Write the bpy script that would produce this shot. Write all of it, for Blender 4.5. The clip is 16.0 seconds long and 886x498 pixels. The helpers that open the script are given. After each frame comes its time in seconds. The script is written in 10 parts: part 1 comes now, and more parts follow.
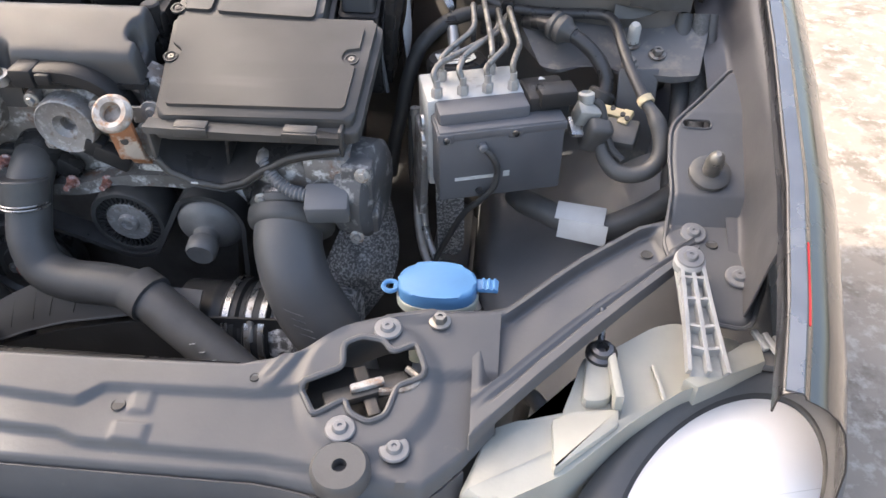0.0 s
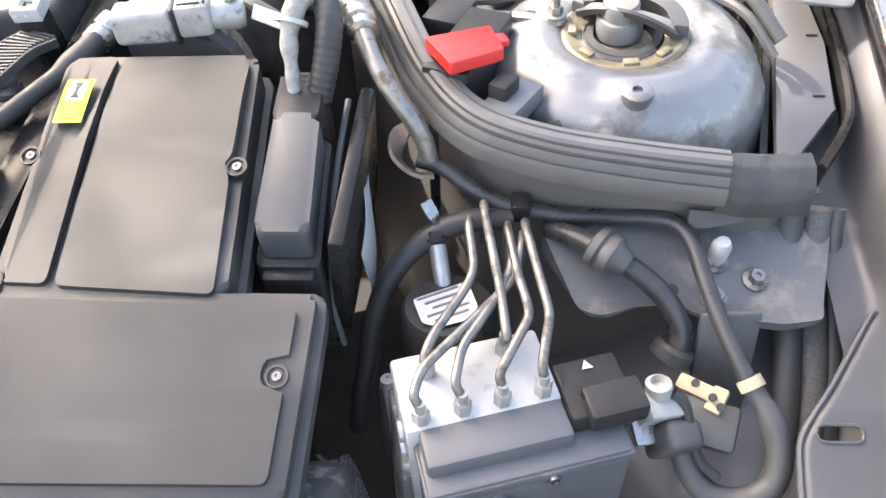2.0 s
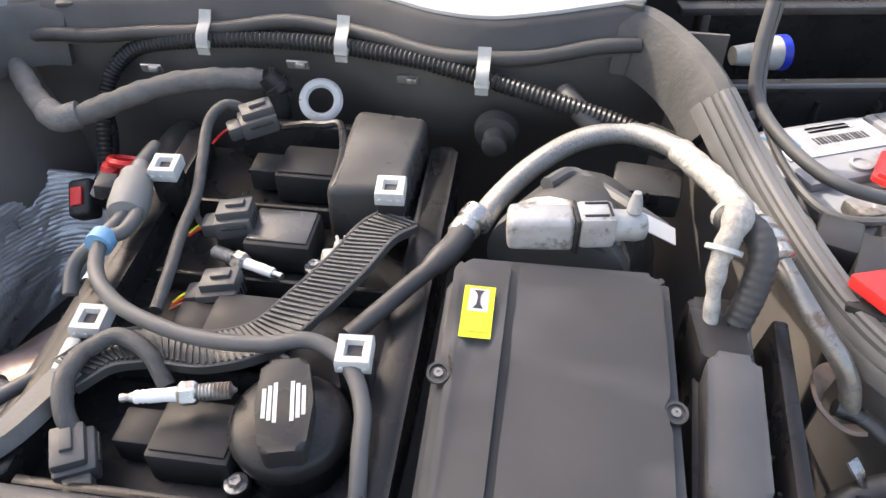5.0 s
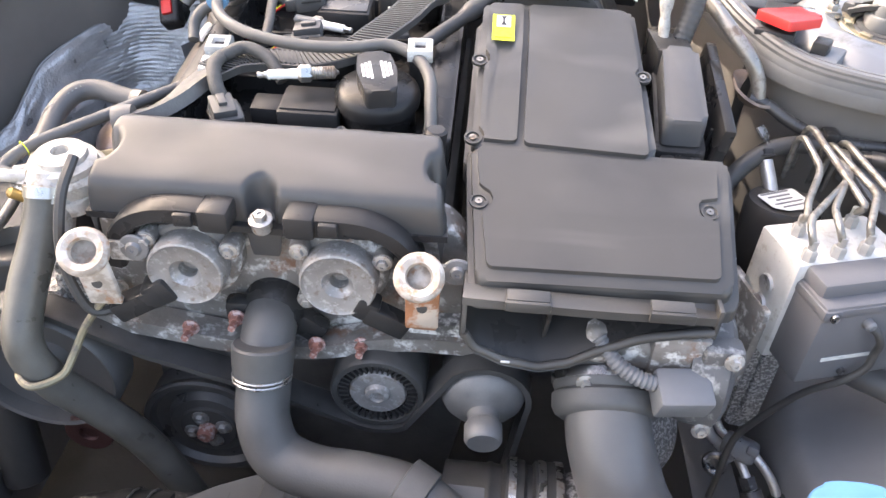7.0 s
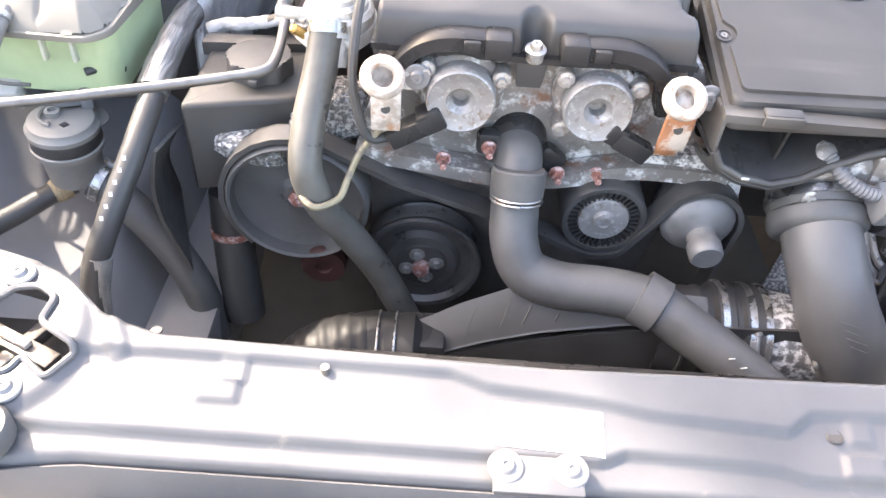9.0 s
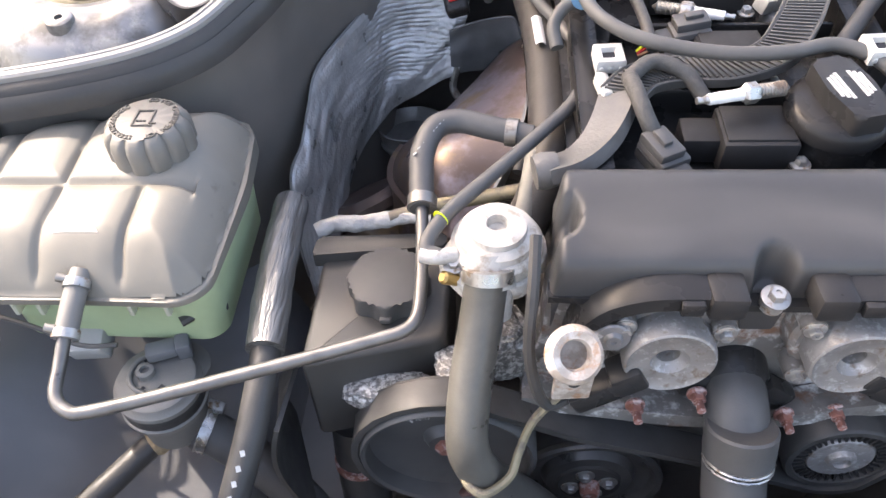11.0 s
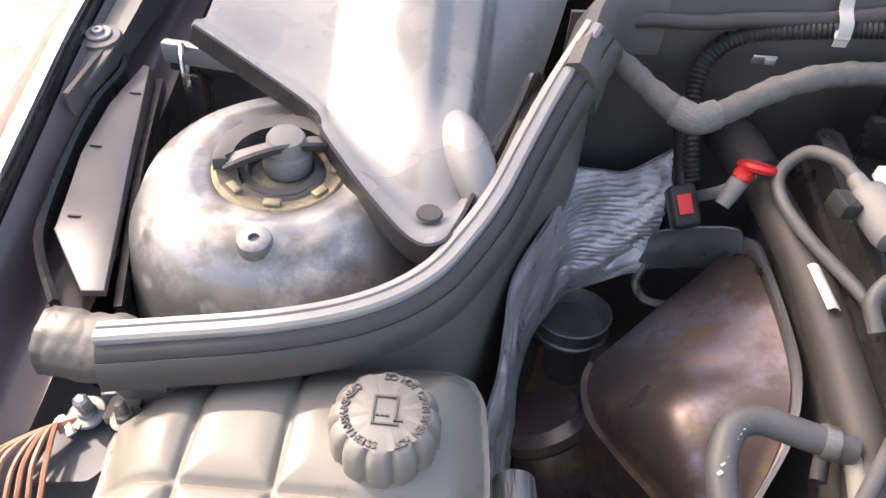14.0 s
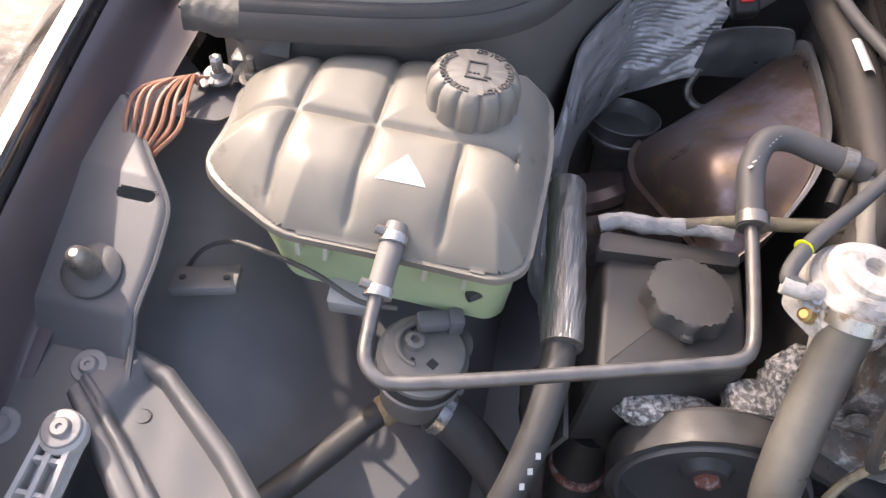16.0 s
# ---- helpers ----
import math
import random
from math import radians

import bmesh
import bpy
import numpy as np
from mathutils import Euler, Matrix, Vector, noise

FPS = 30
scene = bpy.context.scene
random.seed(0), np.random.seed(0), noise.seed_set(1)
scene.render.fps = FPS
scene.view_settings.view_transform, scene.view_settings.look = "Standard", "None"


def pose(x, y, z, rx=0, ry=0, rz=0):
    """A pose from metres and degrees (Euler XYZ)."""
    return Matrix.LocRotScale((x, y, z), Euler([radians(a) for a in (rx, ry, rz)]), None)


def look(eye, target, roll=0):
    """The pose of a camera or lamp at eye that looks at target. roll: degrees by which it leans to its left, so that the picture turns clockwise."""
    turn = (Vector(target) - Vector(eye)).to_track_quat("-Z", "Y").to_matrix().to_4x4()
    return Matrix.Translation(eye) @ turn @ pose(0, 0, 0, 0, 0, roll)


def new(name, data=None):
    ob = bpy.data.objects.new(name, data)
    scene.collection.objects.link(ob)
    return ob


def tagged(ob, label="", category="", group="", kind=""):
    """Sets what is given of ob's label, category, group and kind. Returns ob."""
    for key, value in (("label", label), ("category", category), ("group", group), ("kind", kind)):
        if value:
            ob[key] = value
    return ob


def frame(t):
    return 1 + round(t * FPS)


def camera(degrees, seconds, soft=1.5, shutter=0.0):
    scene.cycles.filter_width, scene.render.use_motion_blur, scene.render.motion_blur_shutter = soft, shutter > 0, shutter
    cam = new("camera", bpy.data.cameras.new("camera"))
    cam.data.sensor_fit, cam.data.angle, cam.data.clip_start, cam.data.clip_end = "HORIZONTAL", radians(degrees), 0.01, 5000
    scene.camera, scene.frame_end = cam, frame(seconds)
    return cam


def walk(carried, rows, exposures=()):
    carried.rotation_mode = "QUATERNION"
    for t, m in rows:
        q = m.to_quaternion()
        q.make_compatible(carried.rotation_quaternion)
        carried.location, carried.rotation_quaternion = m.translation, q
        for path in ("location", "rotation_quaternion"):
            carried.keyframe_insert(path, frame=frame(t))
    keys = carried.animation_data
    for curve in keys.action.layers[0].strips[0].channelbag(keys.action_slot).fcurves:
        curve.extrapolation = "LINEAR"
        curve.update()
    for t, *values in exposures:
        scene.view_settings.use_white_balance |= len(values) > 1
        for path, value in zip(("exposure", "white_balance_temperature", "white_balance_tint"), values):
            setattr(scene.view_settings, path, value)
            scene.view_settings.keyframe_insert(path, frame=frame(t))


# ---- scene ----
cam = camera(61.1, 16.0)
PATH = [
    (0, (0.522, 0.041, 1.273), (0.366, 1.512, -0.074), -0.7),
    (0.5, (0.509, 0.185, 1.261), (0.294, 1.585, -0.151), -2.9),
    (1, (0.508, 0.299, 1.263), (0.293, 1.647, -0.198), -4.5),
    (1.5, (0.515, 0.377, 1.27), (0.292, 1.747, -0.171), -4.7),
    (2, (0.487, 0.481, 1.288), (0.366, 1.848, -0.167), -3.3),
    (2.5, (0.46, 0.565, 1.287), (0.447, 1.962, -0.144), -0.5),
    (3, (0.423, 0.611, 1.296), (0.455, 2.082, -0.059), 1.2),
    (3.5, (0.363, 0.614, 1.318), (0.342, 2.141, 0.027), 1.8),
    (4, (0.313, 0.609, 1.33), (0.127, 2.148, 0.067), 1.0),
    (4.2, (0.287, 0.603, 1.332), (0.054, 2.143, 0.077), 0.7),
    (6.3, (0.14, 0.374, 1.293), (0.076, 1.911, 0.015), 2.7),
    (6.5, (0.15, 0.327, 1.284), (0.103, 1.887, 0.033), 3.3),
    (7, (0.154, 0.213, 1.249), (0.088, 1.782, 0.011), 2.8),
    (7.5, (0.137, 0.169, 1.23), (0.098, 1.693, -0.065), 3.1),
    (8, (0.082, 0.116, 1.214), (0.179, 1.608, -0.115), 5.2),
    (8.5, (-0.007, 0.077, 1.214), (0.088, 1.562, -0.122), 5.1),
    (9, (-0.099, 0.073, 1.21), (-0.073, 1.535, -0.155), 4.7),
    (9.2, (-0.127, 0.08, 1.213), (-0.13, 1.532, -0.163), 4.7),
    (11.3, (-0.22, 0.415, 1.286), (-0.319, 1.802, -0.151), -4.0),
    (11.5, (-0.225, 0.447, 1.292), (-0.285, 1.842, -0.14), -3.4),
    (12, (-0.248, 0.529, 1.309), (-0.248, 1.945, -0.103), -1.8),
    (12.5, (-0.273, 0.573, 1.317), (-0.228, 2.02, -0.064), -0.6),
    (13, (-0.339, 0.598, 1.324), (-0.31, 2.068, -0.032), 0.9),
    (13.5, (-0.412, 0.609, 1.322), (-0.417, 2.079, -0.034), 2.8),
    (14, (-0.46, 0.585, 1.314), (-0.482, 2.041, -0.057), 4.3),
    (14.5, (-0.476, 0.553, 1.295), (-0.486, 1.973, -0.114), 6.4),
    (15, (-0.487, 0.501, 1.279), (-0.499, 1.874, -0.175), 6.7),
    (15.5, (-0.484, 0.452, 1.261), (-0.515, 1.792, -0.223), 7.5),
    (16, (-0.469, 0.383, 1.243), (-0.545, 1.719, -0.243), 9.3),
]
def smooth_step(t, a, b):
    k = min(1, max(0, (t - a) / (b - a)))
    return k * k * (3 - 2 * k)


EXPOSE = [(0, 1.9), (1, 2.5), (2, 2.45), (3, 2.1), (4, 1.82), (6.5, 2.5), (7.5, 2.9), (8.5, 3.2), (9, 3.3), (11.5, 2.22), (12.5, 2.40), (13.4, 2.48), (14, 2.12), (15, 1.92), (16, 1.95)]
walk(cam, [(t, look(eye, target, roll)) for t, eye, target, roll in PATH], [(t, e, 7250 - 200 * (1 - smooth_step(t, 4, 6.5)) + 160 * smooth_step(t, 4, 6.5) * (1 - smooth_step(t, 9.5, 11.2)) + 150 * smooth_step(t, 11, 16), 15 - 2.5 * (1 - smooth_step(t, 4, 6.5)) + 5 * smooth_step(t, 9, 16)) for t, e in EXPOSE])

# ---- daylight: clear sky, sun from the rear left ----
SUN_FROM = Vector((-0.62, 0.34, 0.71)).normalized()
world = bpy.data.worlds.new("sky")
scene.world = world
world.use_nodes = True
wn = world.node_tree.nodes
sky = wn.new("ShaderNodeTexSky")
sky.sky_type, sky.sun_disc = "NISHITA", False
sky.sun_elevation = math.asin(SUN_FROM.z)
sky.sun_rotation = math.atan2(SUN_FROM.x, SUN_FROM.y)
sky.dust_density, sky.ozone_density = 4.0, 0.4
world.node_tree.links.new(sky.outputs[0], wn["Background"].inputs[0])
wn["Background"].inputs[1].default_value = 0.15
sun = new("sun", bpy.data.lights.new("sun", "SUN"))
sun.data.energy, sun.data.angle, sun.data.color = 1.9, radians(0.6), (1.0, 0.96, 0.9)
sun.matrix_world = look(SUN_FROM * 20, (0, 0, 0))

# ---- modelling tools ----
ORIGIN = {}
MATS = {}


def lerp(a, b, t):
    return a + (b - a) * t


def smooth(a, b, x):
    t = min(1.0, max(0.0, (x - a) / (b - a)))
    return t * t * (3 - 2 * t)


def mat(name, base, rough=0.5, metal=0.0, var=0.25, scale=25.0, bump=0.15, grain=350.0, spots=(), dust=0.0, coat=0.0,
        through_light=0.0, stretch=(1, 1, 1), rvar=0.15, wipe=0.0, dustcol=(0.31, 0.295, 0.27)):
    """A painted, cast or moulded surface: mottling, fine grain, patches (colour, share, scale, roughness, metal) and a film of dust."""
    m = bpy.data.materials.new(name)
    m.use_nodes = True
    nt = m.node_tree
    n, link = nt.nodes, nt.links.new
    bsdf = n["Principled BSDF"]
    geo = n.new("ShaderNodeTexCoord")
    mp = n.new("ShaderNodeMapping")
    mp.inputs["Scale"].default_value = stretch
    link(geo.outputs["Object"], mp.inputs[0])

    def noise_at(s, detail=4.0, rough_=0.55):
        t = n.new("ShaderNodeTexNoise")
        t.inputs["Scale"].default_value, t.inputs["Detail"].default_value, t.inputs["Roughness"].default_value = s, detail, rough_
        link(mp.outputs[0], t.inputs["Vector"])
        return t.outputs["Fac"]

    def ramp(src, lo, hi, a=0.0, b=1.0):
        r = n.new("ShaderNodeMapRange")
        for key, v in zip(("From Min", "From Max", "To Min", "To Max"), (lo, hi, a, b)):
            r.inputs[key].default_value = v
        link(src, r.inputs["Value"])
        return r.outputs[0]

    def mix(fac, a, b):
        x = n.new("ShaderNodeMix")
        x.data_type = "RGBA"
        for sock, v in ((x.inputs[0], fac), (x.inputs[6], a), (x.inputs[7], b)):
            if hasattr(v, "links"):
                link(v, sock)
            elif isinstance(v, float):
                sock.default_value = v
            else:
                sock.default_value = (*v, 1)
        return x.outputs[2]

    def mixf(fac, a, b):
        x = n.new("ShaderNodeMix")
        for sock, v in ((x.inputs[0], fac), (x.inputs[2], a), (x.inputs[3], b)):
            if hasattr(v, "links"):
                link(v, sock)
            else:
                sock.default_value = v
        return x.outputs[0]

    big, mid, fine = noise_at(scale * 0.25), noise_at(scale), noise_at(grain, 2.0)
    dark = tuple(c * (1 - var) for c in base)
    light = tuple(min(1, c * (1 + var)) for c in base)
    col = mix(ramp(mid, 0.3, 0.7), dark, light)
    col = mix(ramp(big, 0.35, 0.7, 0, 0.35), col, tuple(c * (1 - var) * 0.9 for c in base))
    rgh = ramp(mid, 0.3, 0.7, max(0.03, rough - rvar), min(1, rough + rvar))
    met = float(metal)
    for scol, share, sscale, srough, smetal in spots:
        f = ramp(noise_at(sscale, 6.0, 0.65), 0.58 - share * 0.32, 0.70 - share * 0.32)
        col, rgh, met = mix(f, col, scol), mixf(f, rgh, srough), mixf(f, met, float(smetal))
    if dust:
        dust *= 0.62
        f = ramp(noise_at(scale * 0.6, 5.0, 0.6), 0.35, 0.75, dust * 0.35, dust)
        col, rgh = mix(f, col, dustcol), mixf(f, rgh, 0.85)
        if metal:
            met = mixf(f, met, 0.0)
    if wipe:
        turn = n.new("ShaderNodeMapping")
        turn.inputs["Rotation"].default_value, turn.inputs["Scale"].default_value = (0, 0, -0.75), (3.0, 11.0, 6.0)
        link(geo.outputs["Object"], turn.inputs[0])
        streak = n.new("ShaderNodeTexNoise")
        streak.inputs["Scale"].default_value, streak.inputs["Detail"].default_value, streak.inputs["Distortion"].default_value = 1.7, 1.5, 0.8
        link(turn.outputs[0], streak.inputs["Vector"])
        patch = n.new("ShaderNodeMath")
        patch.operation = "MULTIPLY"
        link(ramp(streak.outputs["Fac"], 0.46, 0.72), patch.inputs[0])
        link(ramp(noise_at(7.0, 2.0), 0.42, 0.62), patch.inputs[1])
        f = ramp(patch.outputs[0], 0, 1, 0, wipe)
        col, rgh = mix(f, col, dustcol), mixf(f, rgh, min(1.0, rough + 0.12))
    if not metal and not coat and max(base) < 0.032:
        bsdf.inputs["Specular IOR Level"].default_value = 0.22
    link(col, bsdf.inputs["Base Color"])
    link(rgh, bsdf.inputs["Roughness"])
    if hasattr(met, "links"):
        link(met, bsdf.inputs["Metallic"])
    else:
        bsdf.inputs["Metallic"].default_value = met
    if coat:
        bsdf.inputs["Coat Weight"].default_value, bsdf.inputs["Coat Roughness"].default_value = coat, 0.06
    if through_light:
        bsdf.inputs["Transmission Weight"].default_value = through_light
    if bump:
        b1, b2 = n.new("ShaderNodeBump"), n.new("ShaderNodeBump")
        b1.inputs["Strength"].default_value, b1.inputs["Distance"].default_value = bump, 0.001
        b2.inputs["Strength"].default_value, b2.inputs["Distance"].default_value = bump * 0.7, 0.004
        link(fine, b1.inputs["Height"])
        link(mid, b2.inputs["Height"])
        link(b2.outputs[0], b1.inputs["Normal"])
        link(b1.outputs[0], bsdf.inputs["Normal"])
    MATS[name] = m
    return m


def finish(name, bm, material, angle=38):
    me = bpy.data.meshes.new(name)
    bmesh.ops.recalc_face_normals(bm, faces=bm.faces)
    bm.to_mesh(me)
    bm.free()
    me.materials.append(material)
    me.shade_smooth()
    me.set_sharp_from_angle(angle=radians(angle))
    return me


def thing(name, at, label, category, group="", kind=""):
    ob = new(name)
    ob.empty_display_size = 0.02
    ob.location = at
    ORIGIN[ob] = Vector(at)
    return tagged(ob, label, category, group, kind)


def hang(ob, parent):
    ob.parent = parent
    ob.matrix_parent_inverse = Matrix.Translation(-ORIGIN.get(parent, Vector()))
    return ob


def part(name, bm, material, parent, label="", angle=38):
    """One mesh object under a thing or a part; its vertices are in the world's coordinates."""
    ob = hang(new(name, finish(name, bm, material, angle)), parent)
    if label:
        ob["label"] = label
    return ob


def solo(name, bm, material, label, category, group="", kind="", angle=38):
    return tagged(new(name, finish(name, bm, material, angle)), label, category, group, kind)


def put(name, me, parent, m, label=""):
    """An object of its own on a shared mesh, under a thing."""
    ob = hang(new(name, me), parent)
    ob.matrix_basis = m
    if label:
        ob["label"] = label
    return ob


def join(*bms):
    out = bms[0]
    for b in bms[1:]:
        me = bpy.data.meshes.new("join")
        b.to_mesh(me)
        b.free()
        out.from_mesh(me)
        bpy.data.meshes.remove(me)
    return out


def moved(bm, m):
    bm.transform(m)
    return bm


def rbox(sx, sy, sz, m=Matrix(), bevel=0.003, seg=2):
    bm = bmesh.new()
    bmesh.ops.create_cube(bm, size=1)
    bmesh.ops.scale(bm, vec=(sx, sy, sz), verts=bm.verts)
    if bevel:
        bmesh.ops.bevel(bm, geom=list(bm.edges), offset=min(bevel, 0.45 * min(sx, sy, sz)), segments=seg, profile=0.5, affect="EDGES")
    bm.transform(m)
    return bm


def fillet(pts, r, seg=4):
    """The polygon with rounded corners; r: one radius or one a corner."""
    out, n = [], len(pts)
    for i, p in enumerate(pts):
        p, a, b = Vector(p).to_2d(), Vector(pts[i - 1]).to_2d(), Vector(pts[(i + 1) % n]).to_2d()
        rr = r[i] if isinstance(r, (list, tuple)) else r
        u, v = (a - p), (b - p)
        d = min(rr, u.length * 0.45, v.length * 0.45)
        if d < 1e-5:
            out.append(p)
            continue
        s, e = p + u.normalized() * d, p + v.normalized() * d
        for k in range(seg + 1):
            t = k / seg
            out.append((1 - t) ** 2 * s + 2 * t * (1 - t) * p + t * t * e)
    return out


def prism(pts, z0, z1, m=Matrix(), bevel=0.0, seg=2, top=None, both=False):
    """An upright prism on an outline; top(x, y) may lift its upper face; bevelled upper (and lower) rim."""
    bm = bmesh.new()
    lo = [bm.verts.new((p[0], p[1], z0)) for p in pts]
    hi = [bm.verts.new((p[0], p[1], z1)) for p in pts]
    n = len(pts)
    bm.faces.new(lo[::-1])
    f = bm.faces.new(hi)
    for i in range(n):
        bm.faces.new((lo[i], lo[(i + 1) % n], hi[(i + 1) % n], hi[i]))
    if bevel:
        es = list(f.edges)
        if both:
            es += [e for e in bm.edges if all(abs(v.co.z - z0) < 1e-7 for v in e.verts)]
        bmesh.ops.bevel(bm, geom=es, offset=bevel, segments=seg, profile=0.5, affect="EDGES")
    if top:
        for v in bm.verts:
            k = (v.co.z - z0) / (z1 - z0)
            v.co.z = lerp(z0, z1 + top(v.co.x, v.co.y), k)
    bm.transform(m)
    return bm


def spline(pts, step=6):
    """A smooth line through the points (Catmull-Rom)."""
    p = [Vector(q) for q in pts]
    if len(p) < 3:
        return p
    p = [2 * p[0] - p[1], *p, 2 * p[-1] - p[-2]]
    out = []
    for i in range(1, len(p) - 2):
        for k in range(step):
            t = k / step
            a, b, c, d = p[i - 1], p[i], p[i + 1], p[i + 2]
            out.append(0.5 * ((2 * b) + (c - a) * t + (2 * a - 5 * b + 4 * c - d) * t * t + (3 * b - a - 3 * c + d) * t ** 3))
    out.append(p[-2])
    return out


def even(line, gap):
    """The line resampled in even steps."""
    acc, out = 0.0, [line[0]]
    for a, b in zip(line, line[1:]):
        d = (b - a).length
        while acc + d >= gap and d > 1e-9:
            a = a + (b - a) * ((gap - acc) / d)
            out.append(a)
            d, acc = (b - a).length, 0.0
        acc += d
    if (out[-1] - line[-1]).length > gap * 0.3:
        out.append(line[-1])
    return out


def frames(line):
    """Points with a frame that doesn't twist."""
    side = None
    for i, p in enumerate(line):
        t = (line[min(i + 1, len(line) - 1)] - line[max(i - 1, 0)]).normalized()
        if side is None:
            side = t.orthogonal().normalized()
        side = (side - t * side.dot(t)).normalized()
        yield i, p, t, side, t.cross(side)


def tube(pts, r, n=12, step=6, gap=None, radius=None, flat=1.0, sharp=False):
    """A round hose or pipe through the points; radius(length so far) may vary it."""
    line = [Vector(q) for q in pts] if sharp else spline(pts, step)
    if gap:
        line = even(line, gap)
    bm = bmesh.new()
    rings, run, last = [], 0.0, line[0]
    for i, p, t, a, b in frames(line):
        run += (p - last).length
        last = p
        rr = radius(run) if radius else r
        rings.append([bm.verts.new(p + a * math.cos(k * math.tau / n) * rr + b * math.sin(k * math.tau / n) * rr * flat) for k in range(n)])
    for u, v in zip(rings, rings[1:]):
        for k in range(n):
            bm.faces.new((u[k], u[(k + 1) % n], v[(k + 1) % n], v[k]))
    bm.faces.new(rings[0][::-1])
    bm.faces.new(rings[-1])
    return bm


def corrugated(pts, r, pitch=0.005, depth=0.0012, n=14):
    return tube(pts, r, n=n, step=20, gap=pitch / 4, radius=lambda s: r - depth * (0.5 - 0.5 * math.cos(s / pitch * math.tau)))


def sweep(pts, profile, up=(0, 0, 1), step=6, closed=True, raw=False):
    """A profile (side, up) moved along a line, kept upright."""
    line = [Vector(q) for q in pts] if raw else spline(pts, step)
    bm, rings, up = bmesh.new(), [], Vector(up)
    for i, p in enumerate(line):
        t = (line[min(i + 1, len(line) - 1)] - line[max(i - 1, 0)]).normalized()
        s = t.cross(up).normalized()
        w = s.cross(t).normalized()
        rings.append([bm.verts.new(p + s * a + w * b) for a, b in profile])
    n = len(profile)
    for u, v in zip(rings, rings[1:]):
        for k in range(n if closed else n - 1):
            bm.faces.new((u[k], u[(k + 1) % n], v[(k + 1) % n], v[k]))
    if closed:
        bm.faces.new(rings[0][::-1])
        bm.faces.new(rings[-1])
    return bm


def strap(pts, w, t, up=(0, 0, 1), step=6, raw=False):
    return sweep(pts, [(-w / 2, -t / 2), (w / 2, -t / 2), (w / 2, t / 2), (-w / 2, t / 2)], up, step, raw=raw)


def lathe(profile, m=Matrix(), n=24):
    """A turned body: (radius, height) from bottom to top."""
    bm = bmesh.new()
    rings = []
    for r, z in profile:
        if r < 1e-6:
            rings.append([bm.verts.new((0, 0, z))])
        else:
            rings.append([bm.verts.new((r * math.cos(k * math.tau / n), r * math.sin(k * math.tau / n), z)) for k in range(n)])
    for u, v in zip(rings, rings[1:]):
        for k in range(n):
            q = [u[k % len(u)], u[(k + 1) % len(u)], v[(k + 1) % len(v)], v[k % len(v)]]
            q = list(dict.fromkeys(q))
            if len(q) > 2:
                bm.faces.new(q)
    for ring, flip in ((rings[0], True), (rings[-1], False)):
        if len(ring) > 2:
            bm.faces.new(ring[::-1] if flip else ring)
    bm.transform(m)
    return bm


def aim(at, direction, roll=0):
    """A pose whose z axis points along the direction."""
    return Matrix.Translation(at) @ Vector(direction).normalized().to_track_quat("Z", "Y").to_matrix().to_4x4() @ pose(0, 0, 0, 0, 0, roll)


def surface(fn, nu, nv, thick=0.0, keep=None):
    """A sheet over u, v in 0..1; keep(u, v) may cut holes; thick gives it a back."""
    bm = bmesh.new()
    g = [[bm.verts.new(fn(i / nu, j / nv)) for j in range(nv + 1)] for i in range(nu + 1)]
    for i in range(nu):
        for j in range(nv):
            if keep is None or keep((i + 0.5) / nu, (j + 0.5) / nv):
                bm.faces.new((g[i][j], g[i + 1][j], g[i + 1][j + 1], g[i][j + 1]))
    for v in [v for v in bm.verts if not v.link_faces]:
        bm.verts.remove(v)
    if thick:
        bm.normal_update()
        back = {v: bm.verts.new(v.co - v.normal * thick) for v in list(bm.verts)}
        rim = [e for e in bm.edges if len(e.link_faces) == 1]
        for f in list(bm.faces):
            bm.faces.new([back[v] for v in f.verts][::-1])
        for e in rim:
            a, b = e.verts
            bm.faces.new((a, b, back[b], back[a]))
    return bm


def inside(x, y, poly):
    hit = False
    for (x0, y0), (x1, y1) in zip(poly, poly[1:] + poly[:1]):
        if (y0 > y) != (y1 > y) and x < (x1 - x0) * (y - y0) / (y1 - y0) + x0:
            hit = not hit
    return hit


def along(table, x):
    """Linear look-up in rows (x, value)."""
    for (x0, a), (x1, b) in zip(table, table[1:]):
        if x <= x1:
            return lerp(a, b, max(0.0, (x - x0) / (x1 - x0)))
    return table[-1][1]


def near_line(x, y, pts):
    best = 9.0
    for (x0, y0), (x1, y1) in zip(pts, pts[1:]):
        dx, dy = x1 - x0, y1 - y0
        t = min(1, max(0, ((x - x0) * dx + (y - y0) * dy) / (dx * dx + dy * dy + 1e-12)))
        best = min(best, math.hypot(x - x0 - t * dx, y - y0 - t * dy))
    return best


def hexbolt(r, h, washer=0.0):
    """A hexagon head on a washer, its base at z 0."""
    bm = lathe([(r * 0.98, 0.0), (r, h * 0.15), (r, h * 0.8), (r * 0.86, h), (r * 0.4, h), (r * 0.35, h * 0.8)], n=6)
    if washer:
        bm = join(lathe([(washer, 0), (washer, h * 0.22), (washer * 0.85, h * 0.3), (0, h * 0.3)], n=18), bm)
    return bm


def loop(c, r, normal, wire, n=20, span=1.0):
    """A ring or clip of round wire."""
    m = aim(c, normal)
    return tube([m @ Vector((r * math.cos(k / n * math.tau * span), r * math.sin(k / n * math.tau * span), 0)) for k in range(n + 1)], wire, n=6, step=1)


